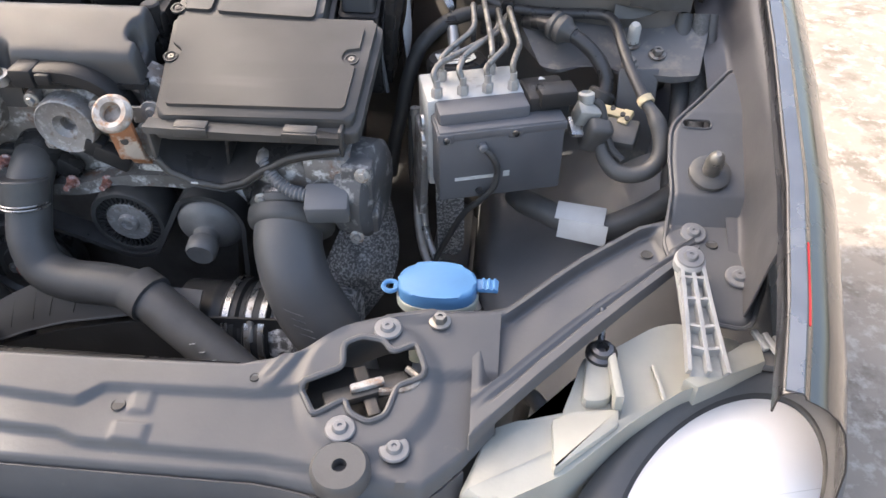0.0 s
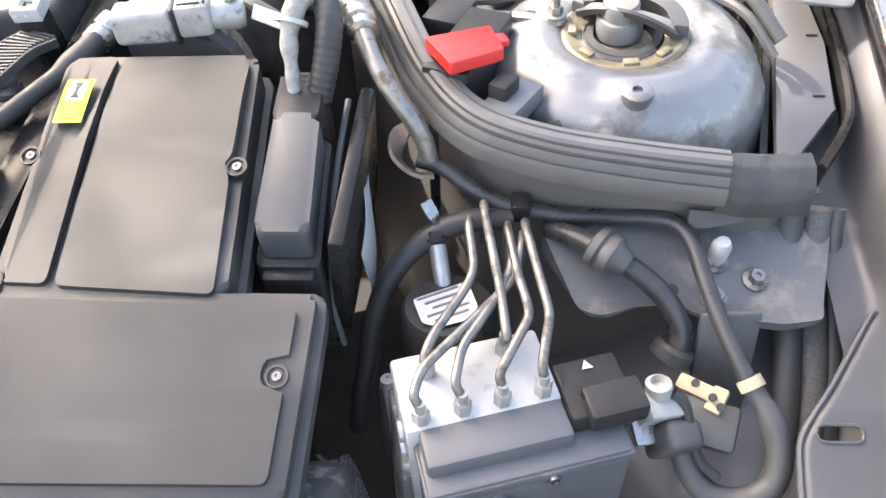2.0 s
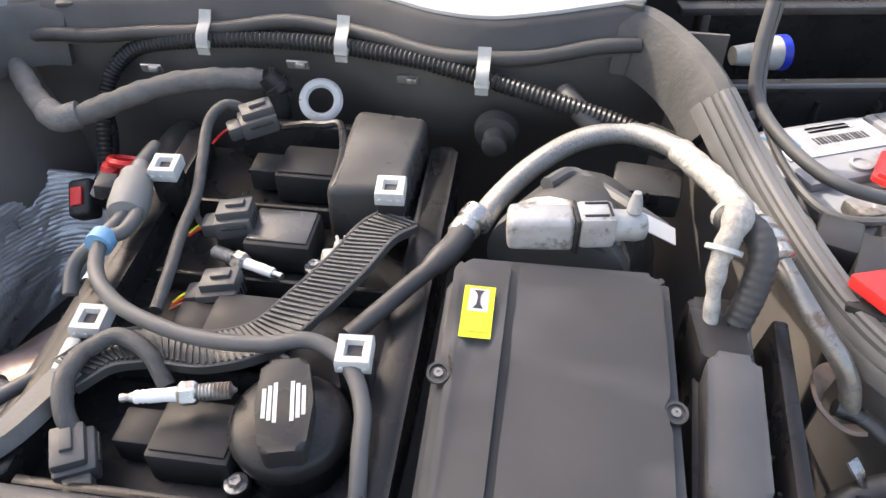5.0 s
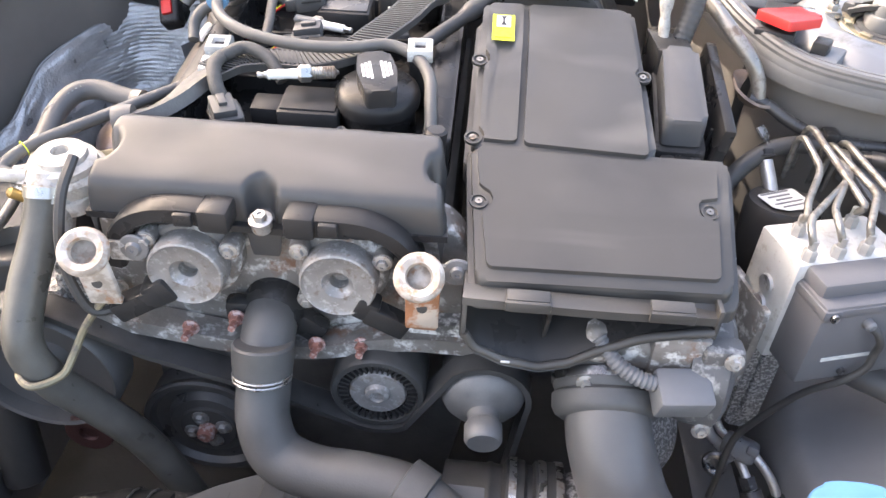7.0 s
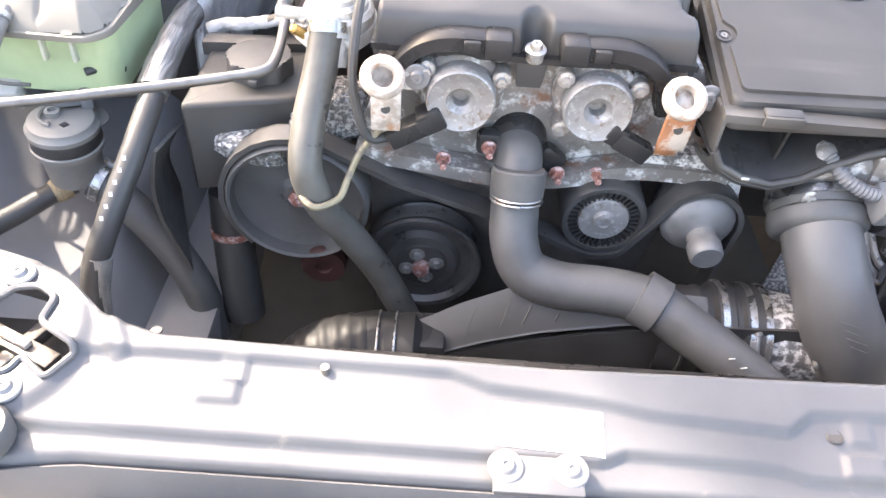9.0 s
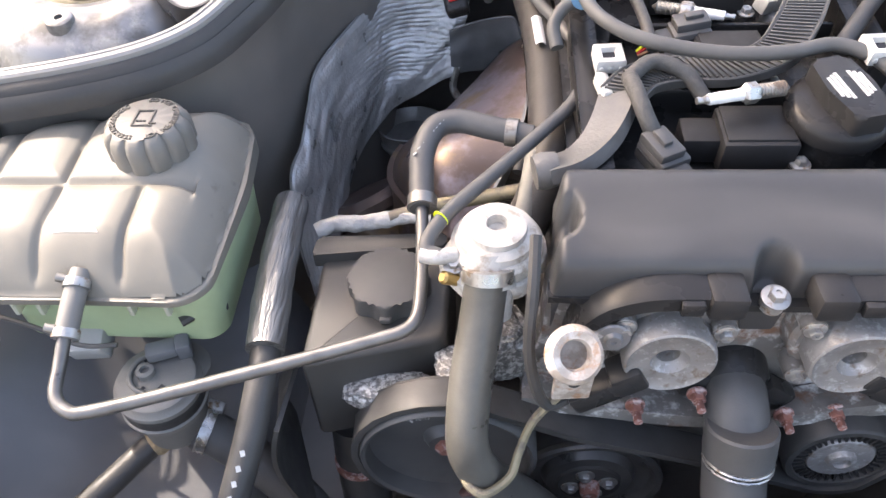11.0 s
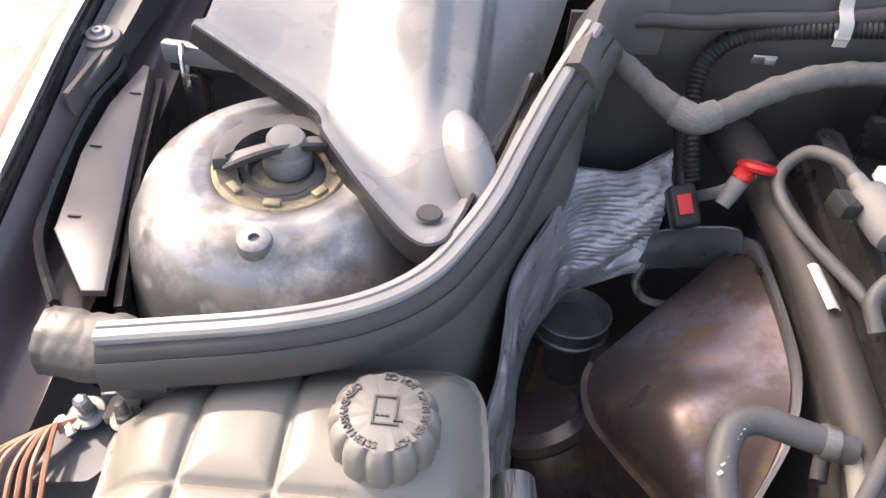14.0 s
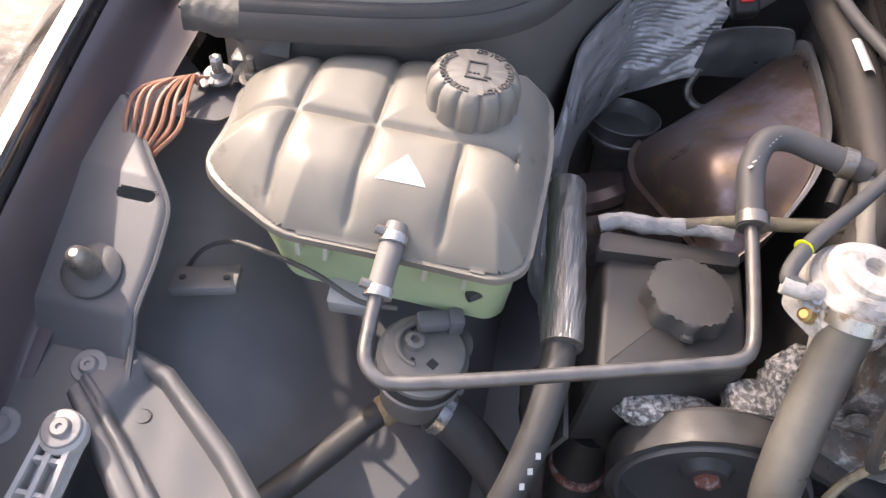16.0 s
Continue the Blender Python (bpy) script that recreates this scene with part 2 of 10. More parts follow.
def band(c, r, normal, width, t=0.0012, n=24):
    """A flat hose clamp."""
    return lathe([(r, -width / 2), (r + t, -width / 2), (r + t, width / 2), (r, width / 2)], aim(c, normal), n)

# ---- materials ----
PLASTIC = mat("black_plastic", (0.020, 0.020, 0.021), 0.31, var=0.25, scale=22, bump=0.12, grain=700, dust=0.11)
PLASTIC_D = mat("deep_black_plastic", (0.012, 0.012, 0.013), 0.28, var=0.2, scale=25, bump=0.08, grain=700, dust=0.10)
COVER = mat("airbox_plastic", (0.034, 0.0333, 0.032), 0.40, var=0.12, scale=10, bump=0.16, grain=1500, dust=0.13, wipe=0.22)
RUBBER = mat("hose_rubber", (0.064, 0.064, 0.064), 0.44, var=0.25, scale=30, bump=0.12, grain=500, dust=0.26)
RUBBER_D = mat("dark_rubber", (0.032, 0.032, 0.032), 0.48, var=0.2, scale=40, bump=0.15, grain=500, dust=0.16)
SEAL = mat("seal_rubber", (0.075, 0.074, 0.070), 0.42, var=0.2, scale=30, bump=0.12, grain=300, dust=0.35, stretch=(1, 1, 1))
# Seal tops: grey for the right, a paler sunlit tint for the left.
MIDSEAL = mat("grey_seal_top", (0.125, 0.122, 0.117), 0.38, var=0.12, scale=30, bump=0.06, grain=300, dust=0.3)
SEALTOP_LIT = mat("sunlit_seal_rubber", (0.25, 0.245, 0.235), 0.38, var=0.12, scale=30, bump=0.06, grain=300, dust=0.25, dustcol=(0.42, 0.40, 0.37))
BULK = mat("bulkhead_coating", (0.158, 0.143, 0.128), 0.40, var=0.22, scale=9, bump=0.14, grain=220, dust=0.16)
# Pale metal colour for the sky's reflection on the fender edge.
EDGE_SHEEN = mat("edge_sky_sheen", (0.32, 0.32, 0.32), 0.22, 0.8, var=0.15, scale=20, bump=0.03, dust=0.15)
GUT = mat("dark_plum_paint", (0.070, 0.053, 0.062), 0.34, 0.3, var=0.25, scale=10, bump=0.08, grain=300, dust=0.22)
PAINT = mat("grey_blue_paint", (0.066, 0.069, 0.076), 0.40, 0.2, var=0.15, scale=9, bump=0.08, grain=250, dust=0.36,
            spots=(((0.16, 0.145, 0.125), -0.20, 22, 0.8, 0),), dustcol=(0.34, 0.325, 0.30))
# Dusty hinge paint with sunlight put into its paler colour.
WINGP_LIT = mat("sunlit_dusty_wing_paint", (0.125, 0.125, 0.127), 0.36, 0.3, var=0.25, scale=14, bump=0.1, grain=250, dust=0.36, dustcol=(0.33, 0.32, 0.30))
PAINT_IN = mat("inner_paint", (0.062, 0.062, 0.070), 0.42, 0.2, var=0.2, scale=12, bump=0.10, grain=300, dust=0.30)
BODY = mat("body_paint", (0.030, 0.029, 0.032), 0.22, 0.5, var=0.12, scale=20, bump=0.02, grain=900, dust=0.10, coat=0.9)
WELL = mat("wheel_arch_coating", (0.155, 0.156, 0.162), 0.40, var=0.25, scale=7, bump=0.12, grain=220, dust=0.30, wipe=0.22)
DARK = mat("grimy_black", (0.052, 0.049, 0.046), 0.6, var=0.4, scale=22, bump=0.3, grain=160, dust=0.08)
ALU = mat("cast_aluminium", (0.25, 0.235, 0.22), 0.55, 0.35, var=0.25, scale=22, bump=0.5, grain=260,
          spots=(((0.16, 0.145, 0.13), 0.26, 14, 0.7, 0.2), ((0.58, 0.57, 0.55), 0.18, 70, 0.75, 0.05), ((0.20, 0.11, 0.07), 0.04, 30, 0.8, 0.0)))
ALU_CLEAN = mat("machined_aluminium", (0.62, 0.62, 0.62), 0.38, 0.7, var=0.12, scale=30, bump=0.15, grain=400,
                spots=(((0.25, 0.24, 0.22), 0.12, 60, 0.6, 0.3),))
ALU_WHITE = mat("bright_aluminium", (0.52, 0.52, 0.50), 0.55, 0.10, var=0.10, scale=50, bump=0.25, grain=300,
                spots=(((0.40, 0.38, 0.35), 0.08, 80, 0.7, 0.1),))
SPECKLE = mat("oxidised_foil_felt", (0.15, 0.15, 0.15), 0.6, 0.3, var=0.3, scale=80, bump=0.7, grain=260,
              spots=(((0.46, 0.46, 0.45), 0.36, 330, 0.5, 0.5),))
STEEL = mat("steel", (0.50, 0.49, 0.47), 0.32, 0.9, var=0.2, scale=60, bump=0.12, grain=300, spots=(((0.20, 0.15, 0.10), 0.14, 60, 0.7, 0.2),))
STEEL_D = mat("dull_steel_pipe", (0.30, 0.285, 0.26), 0.42, 0.75, var=0.25, scale=50, bump=0.15, grain=300, spots=(((0.12, 0.09, 0.07), 0.2, 50, 0.7, 0.1),))
ZINC = mat("zinc_fastener", (0.45, 0.445, 0.43), 0.4, 0.7, var=0.25, scale=90, bump=0.2, grain=500, spots=(((0.22, 0.14, 0.08), 0.12, 120, 0.8, 0.1),))
RUST = mat("rusty_zinc", (0.46, 0.40, 0.34), 0.6, 0.25, var=0.25, scale=60, bump=0.5, grain=280,
           spots=(((0.42, 0.24, 0.14), 0.22, 70, 0.85, 0.0), ((0.60, 0.56, 0.51), 0.34, 60, 0.7, 0.1)))
RUSTBOLT = mat("rusty_bolt", (0.30, 0.13, 0.10), 0.7, 0.2, var=0.3, scale=120, bump=0.5, grain=400, spots=(((0.52, 0.40, 0.38), 0.3, 160, 0.7, 0.2),))
HEAT = mat("heat_tinted_steel", (0.125, 0.088, 0.076), 0.34, 0.55, var=0.2, scale=9, bump=0.10, grain=300,
           spots=(((0.24, 0.21, 0.25), 0.24, 9, 0.30, 0.7), ((0.22, 0.15, 0.08), 0.10, 16, 0.4, 0.6)), dust=0.16)
FOIL = mat("aluminium_foil", (0.30, 0.30, 0.295), 0.46, 0.6, var=0.35, scale=60, bump=0.9, grain=140, dust=0.22)
FOILH = mat("lengthwise_crinkled_foil", (0.22, 0.22, 0.215), 0.42, 0.65, var=0.5, scale=120, bump=1.0, grain=330, dust=0.15, stretch=(1, 0.12, 1))
FOILP = mat("pitted_embossed_foil", (0.16, 0.16, 0.16), 0.5, 0.4, var=0.4, scale=120, bump=1.0, grain=220, dust=0.12, spots=(((0.50, 0.50, 0.49), 0.34, 240, 0.5, 0.4),))
FOIL_D = mat("embossed_heat_shield", (0.60, 0.60, 0.59), 0.34, 0.5, var=0.35, scale=25, bump=0.9, grain=260, dust=0.16)
TANK = mat("yellowed_tank_plastic", (0.172, 0.160, 0.134), 0.40, var=0.2, scale=12, bump=0.08, grain=400, dust=0.3, dustcol=(0.33, 0.305, 0.26),
           spots=(((0.085, 0.075, 0.060), -0.12, 26, 0.6, 0),))
COOLANT = mat("green_coolant_plastic", (0.42, 0.52, 0.30), 0.35, var=0.18, scale=14, bump=0.05, grain=300, dust=0.12)
CAPGREY = mat("grey_cap_plastic", (0.158, 0.150, 0.132), 0.5, var=0.15, scale=30, bump=0.15, grain=600, dust=0.3)
BLUE = mat("blue_plastic", (0.085, 0.26, 0.50), 0.42, var=0.12, scale=25, bump=0.06, grain=500, dust=0.10)
RED = mat("red_plastic", (0.62, 0.022, 0.020), 0.4, var=0.12, scale=25, bump=0.06, grain=500, dust=0.05)
YELLOW = mat("yellow_sticker", (0.70, 0.80, 0.02), 0.45, var=0.06, scale=40, bump=0.02, grain=300)
WHITE = mat("white_label", (0.64, 0.64, 0.62), 0.5, var=0.06, scale=60, bump=0.05, grain=300, dust=0.12)
OFFWHITE = mat("dusty_cream_plastic", (0.40, 0.40, 0.35), 0.5, var=0.14, scale=18, bump=0.08, grain=300, dust=0.3)
INK = mat("dark_print", (0.03, 0.03, 0.035), 0.6, var=0.1, scale=50, bump=0)
PALEINK = mat("pale_print", (0.55, 0.55, 0.53), 0.6, var=0.2, scale=200, bump=0)
CLIP = mat("white_clip_plastic", (0.54, 0.54, 0.51), 0.45, var=0.2, scale=80, bump=0.05, grain=400, dust=0.2)
GREYPL = mat("grey_plastic", (0.13, 0.135, 0.145), 0.48, var=0.15, scale=25, bump=0.12, grain=900, dust=0.25)
ECU = mat("controller_grey", (0.098, 0.101, 0.112), 0.5, var=0.12, scale=20, bump=0.18, grain=800, dust=0.22)
GAITER = mat("woven_sleeve", (0.125, 0.123, 0.118), 0.7, var=0.4, scale=500, bump=0.35, grain=900, dust=0.3)
GAITER_L = mat("pale_sleeve", (0.36, 0.35, 0.32), 0.6, 0.2, var=0.3, scale=200, bump=0.5, grain=700)
COPPER = mat("brown_wire", (0.34, 0.15, 0.085), 0.45, var=0.2, scale=80, bump=0.05, dust=0.2)
TOWER = mat("dusty_tower_paint", (0.25, 0.25, 0.252), 0.25, 0.70, var=0.22, scale=10, bump=0.14, grain=200, dust=0.36,
            spots=(((0.48, 0.45, 0.40), 0.16, 15, 0.75, 0.0), ((0.10, 0.095, 0.09), 0.20, 18, 0.4, 0.3)), dustcol=(0.46, 0.44, 0.39))
BATT = mat("battery_grey", (0.24, 0.248, 0.262), 0.45, var=0.2, scale=20, bump=0.08, grain=400, dust=0.4,
           spots=(((0.13, 0.125, 0.12), -0.02, 24, 0.7, 0),))
BRASS = mat("brass", (0.45, 0.30, 0.11), 0.4, 0.8, var=0.2, scale=60, bump=0.1)
CERAMIC = mat("white_ceramic", (0.82, 0.82, 0.80), 0.25, var=0.05, scale=50, bump=0.02)
STRAW = mat("sheet_haze_plastic", (0.30, 0.30, 0.29), 0.36, var=0.12, scale=12, bump=0.06, grain=200, dust=0.3)
DIRT = mat("packed_sandy_ground", (0.27, 0.236, 0.20), 0.9, var=0.22, scale=3.5, bump=0.9, grain=60,
           spots=(((0.17, 0.145, 0.12), 0.22, 6, 0.9, 0), ((0.36, 0.33, 0.29), 0.2, 22, 0.9, 0)))
# Opaque white base colour stands in for glare on clear glass.
GLASS_W = mat("white_glare_lens", (0.80, 0.81, 0.83), 0.08, var=0.03, scale=20, bump=0.0, coat=1.0)
FIREW = mat("firewall_matting", (0.080, 0.073, 0.067), 0.5, var=0.3, scale=14, bump=0.3, grain=160, dust=0.18)

# ---- ground ----
def build_ground():
    def fn(u, v):
        x, y = lerp(-1, 1, u), lerp(-1, 1, v)
        x, y = x * abs(x) ** 2 * 400, y * abs(y) ** 2 * 400
        d = math.hypot(x, y)
        z = 0.035 * noise.noise((x * 0.8, y * 0.8, 0)) + 0.018 * noise.noise((x * 4, y * 4, 3)) if d < 12 else 0
        return (x, y, z)
    solo("ground", surface(fn, 150, 150), DIRT, "packed sandy earth ground with tyre marks", "ground", kind="structure")


build_ground()

# ---- engine bay shell ----
SEAL_R = [(0.356, 1.165, 1.026), (0.385, 1.115, 0.991), (0.412, 1.06, 0.966), (0.442, 0.995, 0.948), (0.478, 0.948, 0.938), (0.53, 0.922, 0.934),
          (0.60, 0.908, 0.930), (0.658, 0.902, 0.926)]
SEAL_L = [(0.356, 1.170, 1.026), (0.387, 1.122, 0.991), (0.411, 1.072, 0.967), (0.430, 1.022, 0.956), (0.449, 0.985, 0.948), (0.474, 0.949, 0.940), (0.513, 0.920, 0.936),
          (0.570, 0.901, 0.932), (0.649, 0.889, 0.926), (0.682, 0.884, 0.924)]


# edge of the cowl across the car: x, y and x, z
COWL_Y = [(-0.36, 1.240), (-0.30, 1.248), (-0.20, 1.256), (-0.10, 1.258), (-0.03, 1.264), (0.03, 1.254), (0.08, 1.236), (0.13, 1.226), (0.18, 1.227), (0.23, 1.237), (0.30, 1.250), (0.36, 1.250)]
COWL_Z = [(-0.36, 1.026), (-0.20, 1.034), (-0.10, 1.046), (-0.05, 1.054), (0.05, 1.049), (0.13, 1.042), (0.20, 1.049), (0.30, 1.062)]


def edge_z(y):
    return 0.868 + 0.15 * (y - 0.6)


GAP = [(0.20, 0.660), (0.35, 0.716), (0.456, 0.742), (0.60, 0.768), (0.80, 0.792), (0.95, 0.806), (1.2, 0.83), (1.6, 0.85)]


def build_bay():
    floor = rbox(1.5, 1.3, 0.02, pose(0, 0.85, 0.36), 0)
    solo("bay_floor", floor, DARK, "grimy black tray closing the engine bay below", "floor", kind="structure")
    for s, side in ((1, "right"), (-1, "left")):
        # smooth pressed arch
        def well(u, v):
            y = lerp(0.30, 0.945, v)
            x = lerp(along([(0.30, 0.66), (0.55, 0.556), (0.61, 0.528), (0.66, 0.502), (0.72, 0.486), (0.95, 0.480)], y) if s > 0 else 0.405, 0.80, u)
            arch = math.sin(min(1, max(0, (y - 0.38) / 0.62)) * math.pi * 0.5)
            z = 0.50 + (0.145 * smooth(0.40, 0.47, x) + 0.05 * smooth(0.43, 0.74, x)) * arch
            z += 0.085 * smooth(0.52, 0.70, x) * arch + 0.06 * smooth(0.74, 0.80, x)
            if s > 0:
                z -= 0.14 * (1 - math.sqrt(1 - (1 - min(1, u / 0.10)) ** 2))
            return (s * x, y, z)
        solo("wheel_arch_" + side, surface(well, 36, 40, 0.003), WELL, "smooth dusty dark grey inner wheel arch panel", "panel", kind="structure", angle=60)
        x0, x1 = (0.415, 0.476) if s > 0 else (0.345, 0.425)
        rail = prism([(s * x, y) for x, y in ((x0, 0.40), (x1, 0.40), (x1, 1.1), (x0 + 0.01, 1.1))][::s], 0.42, 0.535, bevel=0.006)
        solo("chassis_rail_" + side, rail, WELL, "dark grey box-section chassis rail beside the engine", "rail", kind="structure")
        # inner wall under the seal, from the wing to the cowl
        line = spline([(s * 0.330, 1.285, 1.03), (s * 0.340, 1.215, 1.03)] + [(s * x, y, z) for x, y, z in (SEAL_R if s > 0 else SEAL_L)] + [(s * 0.70, 0.905, 0.915), (s * 0.715, 0.915, 0.905)], 5)
        n = len(line) - 1

        def wall(u, v):
            i = min(n - 1, int(u * n))
            p = line[i].lerp(line[i + 1], u * n - i)
            k = 1 - smooth(0.44, 0.64, abs(p.x))
            off = Vector((-s * 0.004 * k, 0.010 * (1 - k) if s > 0 else 0, 0)) * min(1, v * 2.5)
            q = p + off + Vector((0, 0, -0.012))
            q.z = lerp(q.z, 0.52, v)
            q.z += 0.006 * noise.noise((u * 9, v * 5, s))
            return q
        solo("bulkhead_wall_" + side, surface(wall, 48, 14, 0.004), BULK, "dark grey inner bulkhead wall below the rubber seal", "wall", kind="structure", angle=60)
        pts = [(s * 0.345, 1.20), (s * 0.40, 1.10), (s * 0.45, 1.00), (s * 0.52, 0.93), (s * 0.80, 0.92), (s * 0.83, 1.62), (s * 0.345, 1.62)][::s]
        solo("plenum_floor_" + side, prism(pts, 0.74, 0.75), DARK, "dark floor of the compartment behind the seal", "floor", kind="structure")
        side_box = join(rbox(0.006, 0.27, 0.190, pose(s * 0.812, 1.275, 0.846), 0.001), rbox(0.006, 0.21, 0.27, pose(s * 0.812, 1.517, 0.886), 0.001), rbox(0.47, 0.006, 0.27, pose(s * 0.580, 1.617, 0.886), 0.001))
        solo("plenum_wall_" + side, side_box, FIREW, "dark side and rear walls of the compartment behind the seal", "wall", kind="structure")

    def fire(u, v):
        x = lerp(-0.37, 0.37, u)
        return (x, lerp(along(COWL_Y, x) - 0.004, 1.282, smooth(0.06, 0.34, v)) + 0.02 * math.cos(x * 30) * v * (1 - 2 * abs(x)) + 0.012 * noise.noise((x * 6, v * 3, 1)) - 0.03 * v * (1 - 2.6 * abs(x)), lerp(along(COWL_Z, x) - 0.014, 0.5, v))
    solo("firewall", surface(fire, 44, 14, 0.004), FIREW, "black sound-deadened firewall behind the engine", "wall", kind="structure", angle=60)

    # cowl tray up to the windscreen
    def cowl(u, v):
        x = lerp(-0.34, 0.272, u)
        y = along(COWL_Y, x) + 0.018 + 0.5 * v
        return (x, y, along(COWL_Z, x) + 0.002 + 0.10 * v + 0.02 * math.sin(v * 3.1))
    solo("cowl_panel", surface(cowl, 40, 12, 0.004), STRAW, "pale grey cowl panel below the windscreen", "panel", kind="structure", angle=60)
    solo("cowl_end_trim", tube([Vector(cowl(1, q / 10)) + Vector((0.008, 0, 0.002)) for q in range(11)], 0.014, 12), PLASTIC, "black rubber trim along the cowl panel's end", "trim", kind="structure")

    def screen(u, v):
        x = lerp(-0.72, 0.72, u)
        return (x, 1.72 + 0.55 * v - 0.22 * x * x, 1.10 + 0.42 * v)
    solo("windscreen", surface(screen, 24, 8, 0.005), GLASS_D, "dark curved windscreen glass", "windscreen", kind="structure", angle=60)
    back = rbox(1.66, 0.03, 1.05, pose(0, 1.66, 0.62), 0)
    solo("scuttle_wall", back, PLASTIC_D, "black scuttle wall behind the compartments", "wall", kind="structure")


GLASS_D = mat("screen_glass", (0.03, 0.032, 0.034), 0.05, var=0.05, scale=8, bump=0, coat=1.0)
build_bay()


def build_fender(s):
    t = thing("front_fender", (s * 0.80, 0.7, 0.3), "glossy dark grey front fender with sky sheen put on its upper edge", "fender", "front fenders")

    def skin(u, v):
        y = lerp(0.386, 1.60, u)
        x = along(GAP, y)
        z = edge_z(y)
        prof = [(0.000, -0.020), (0.000, -0.003), (0.004, 0.002), (0.013, 0.003), (0.017, 0.000), (0.018, -0.004), (0.026, -0.008), (0.044, -0.020), (0.060, -0.045), (0.074, -0.09), (0.087, -0.18),
                (0.092, -0.33), (0.082, -0.45)]
        k = v * (len(prof) - 1)
        i = min(len(prof) - 2, int(k))
        a, b = prof[i], prof[i + 1]
        return (s * (x + lerp(a[0], b[0], k - i)), y, z + lerp(a[1], b[1], k - i))
    part("outer_skin", surface(skin, 60, 20, 0.0015), BODY, t, "dark metallic painted skin", 60)

    # Added bright strip: sky reflection on the dark painted edge.
    part("edge_sheen", sweep([(s * (along(GAP, y) + 0.0085), y, edge_z(y) + 0.0038) for y in [0.387 + 0.041 * k for k in range(30)]], [(-0.0065, -0.003), (0.0065, -0.003), (0.0058, 0.0006), (-0.0058, 0.0006)], raw=True), EDGE_SHEEN, t, "pale strip standing in for sky reflection on the upper edge")
    # inner gutter between the upper edge and the bolted flange
    def gutter(u, v):
        y = lerp(0.535, 1.45, u)
        x, z = along(GAP, y) - 0.001, edge_z(y) - 0.018
        xi = along([(0.44, 0.728), (0.62, 0.745), (0.80, 0.742), (0.95, 0.745), (1.45, 0.775)], y)
        zi = along([(0.44, 0.735), (0.58, 0.760), (0.74, 0.818), (0.86, 0.845), (1.0, 0.862), (1.45, 0.90)], y)
        w = smooth(0.0, 1.0, v)
        return (s * lerp(x, xi, v), y, lerp(z, zi, smooth(0.0, 0.55, v)) + 0.006 * math.sin(v * math.pi) * noise.noise((y * 11, v, 4)))
    part("inner_gutter", surface(gutter, 56, 12, 0.0015), GUT if s < 0 else PAINT_IN, t, "dusty inner wing gutter", 60)
    if s > 0:
        part("marker_lens", sweep([(s * (along(GAP, y) + 0.0150), y, edge_z(y) + 0.0006) for y in (0.446, 0.472, 0.50, 0.528)], [(-0.0032, -0.003), (0.0032, -0.003), (0.0032, 0.0015), (-0.0032, 0.0015)]), RED, t, "narrow red reflective strip")
    return t


def flange_z(y):
    return along([(0.50, 0.752), (0.58, 0.766), (0.64, 0.776), (0.66, 0.800), (0.76, 0.836), (0.88, 0.852)], y)


BOLTP = mat("dusty_painted_bolt", (0.20, 0.20, 0.205), 0.42, 0.3, var=0.2, scale=60, bump=0.15, grain=400, dust=0.3)
STUDM = finish("rubber_stop", join(lathe([(0.021, 0), (0.021, 0.005), (0.017, 0.008), (0.009, 0.008)], n=22)), RUBBER)
PINM = finish("stop_pin", lathe([(0.009, 0.006), (0.009, 0.018), (0.0095, 0.022), (0.007, 0.032), (0.003, 0.036), (0, 0.036)], n=16), STEEL_D)
BOLT_M = finish("flange_bolt", lathe([(0.0128, 0), (0.0128, 0.0014), (0.0118, 0.0024), (0.0070, 0.0028), (0.0062, 0.0046), (0.0052, 0.0058), (0.0022, 0.0058), (0.0016, 0.0046), (0, 0.0044)], n=24), BOLTP)
BOLT_S = finish("hex_bolt", hexbolt(0.005, 0.006, 0.008), ZINC)
BOLT_D = finish("dark_bolt", hexbolt(0.0065, 0.009, 0.010), STEEL_D)


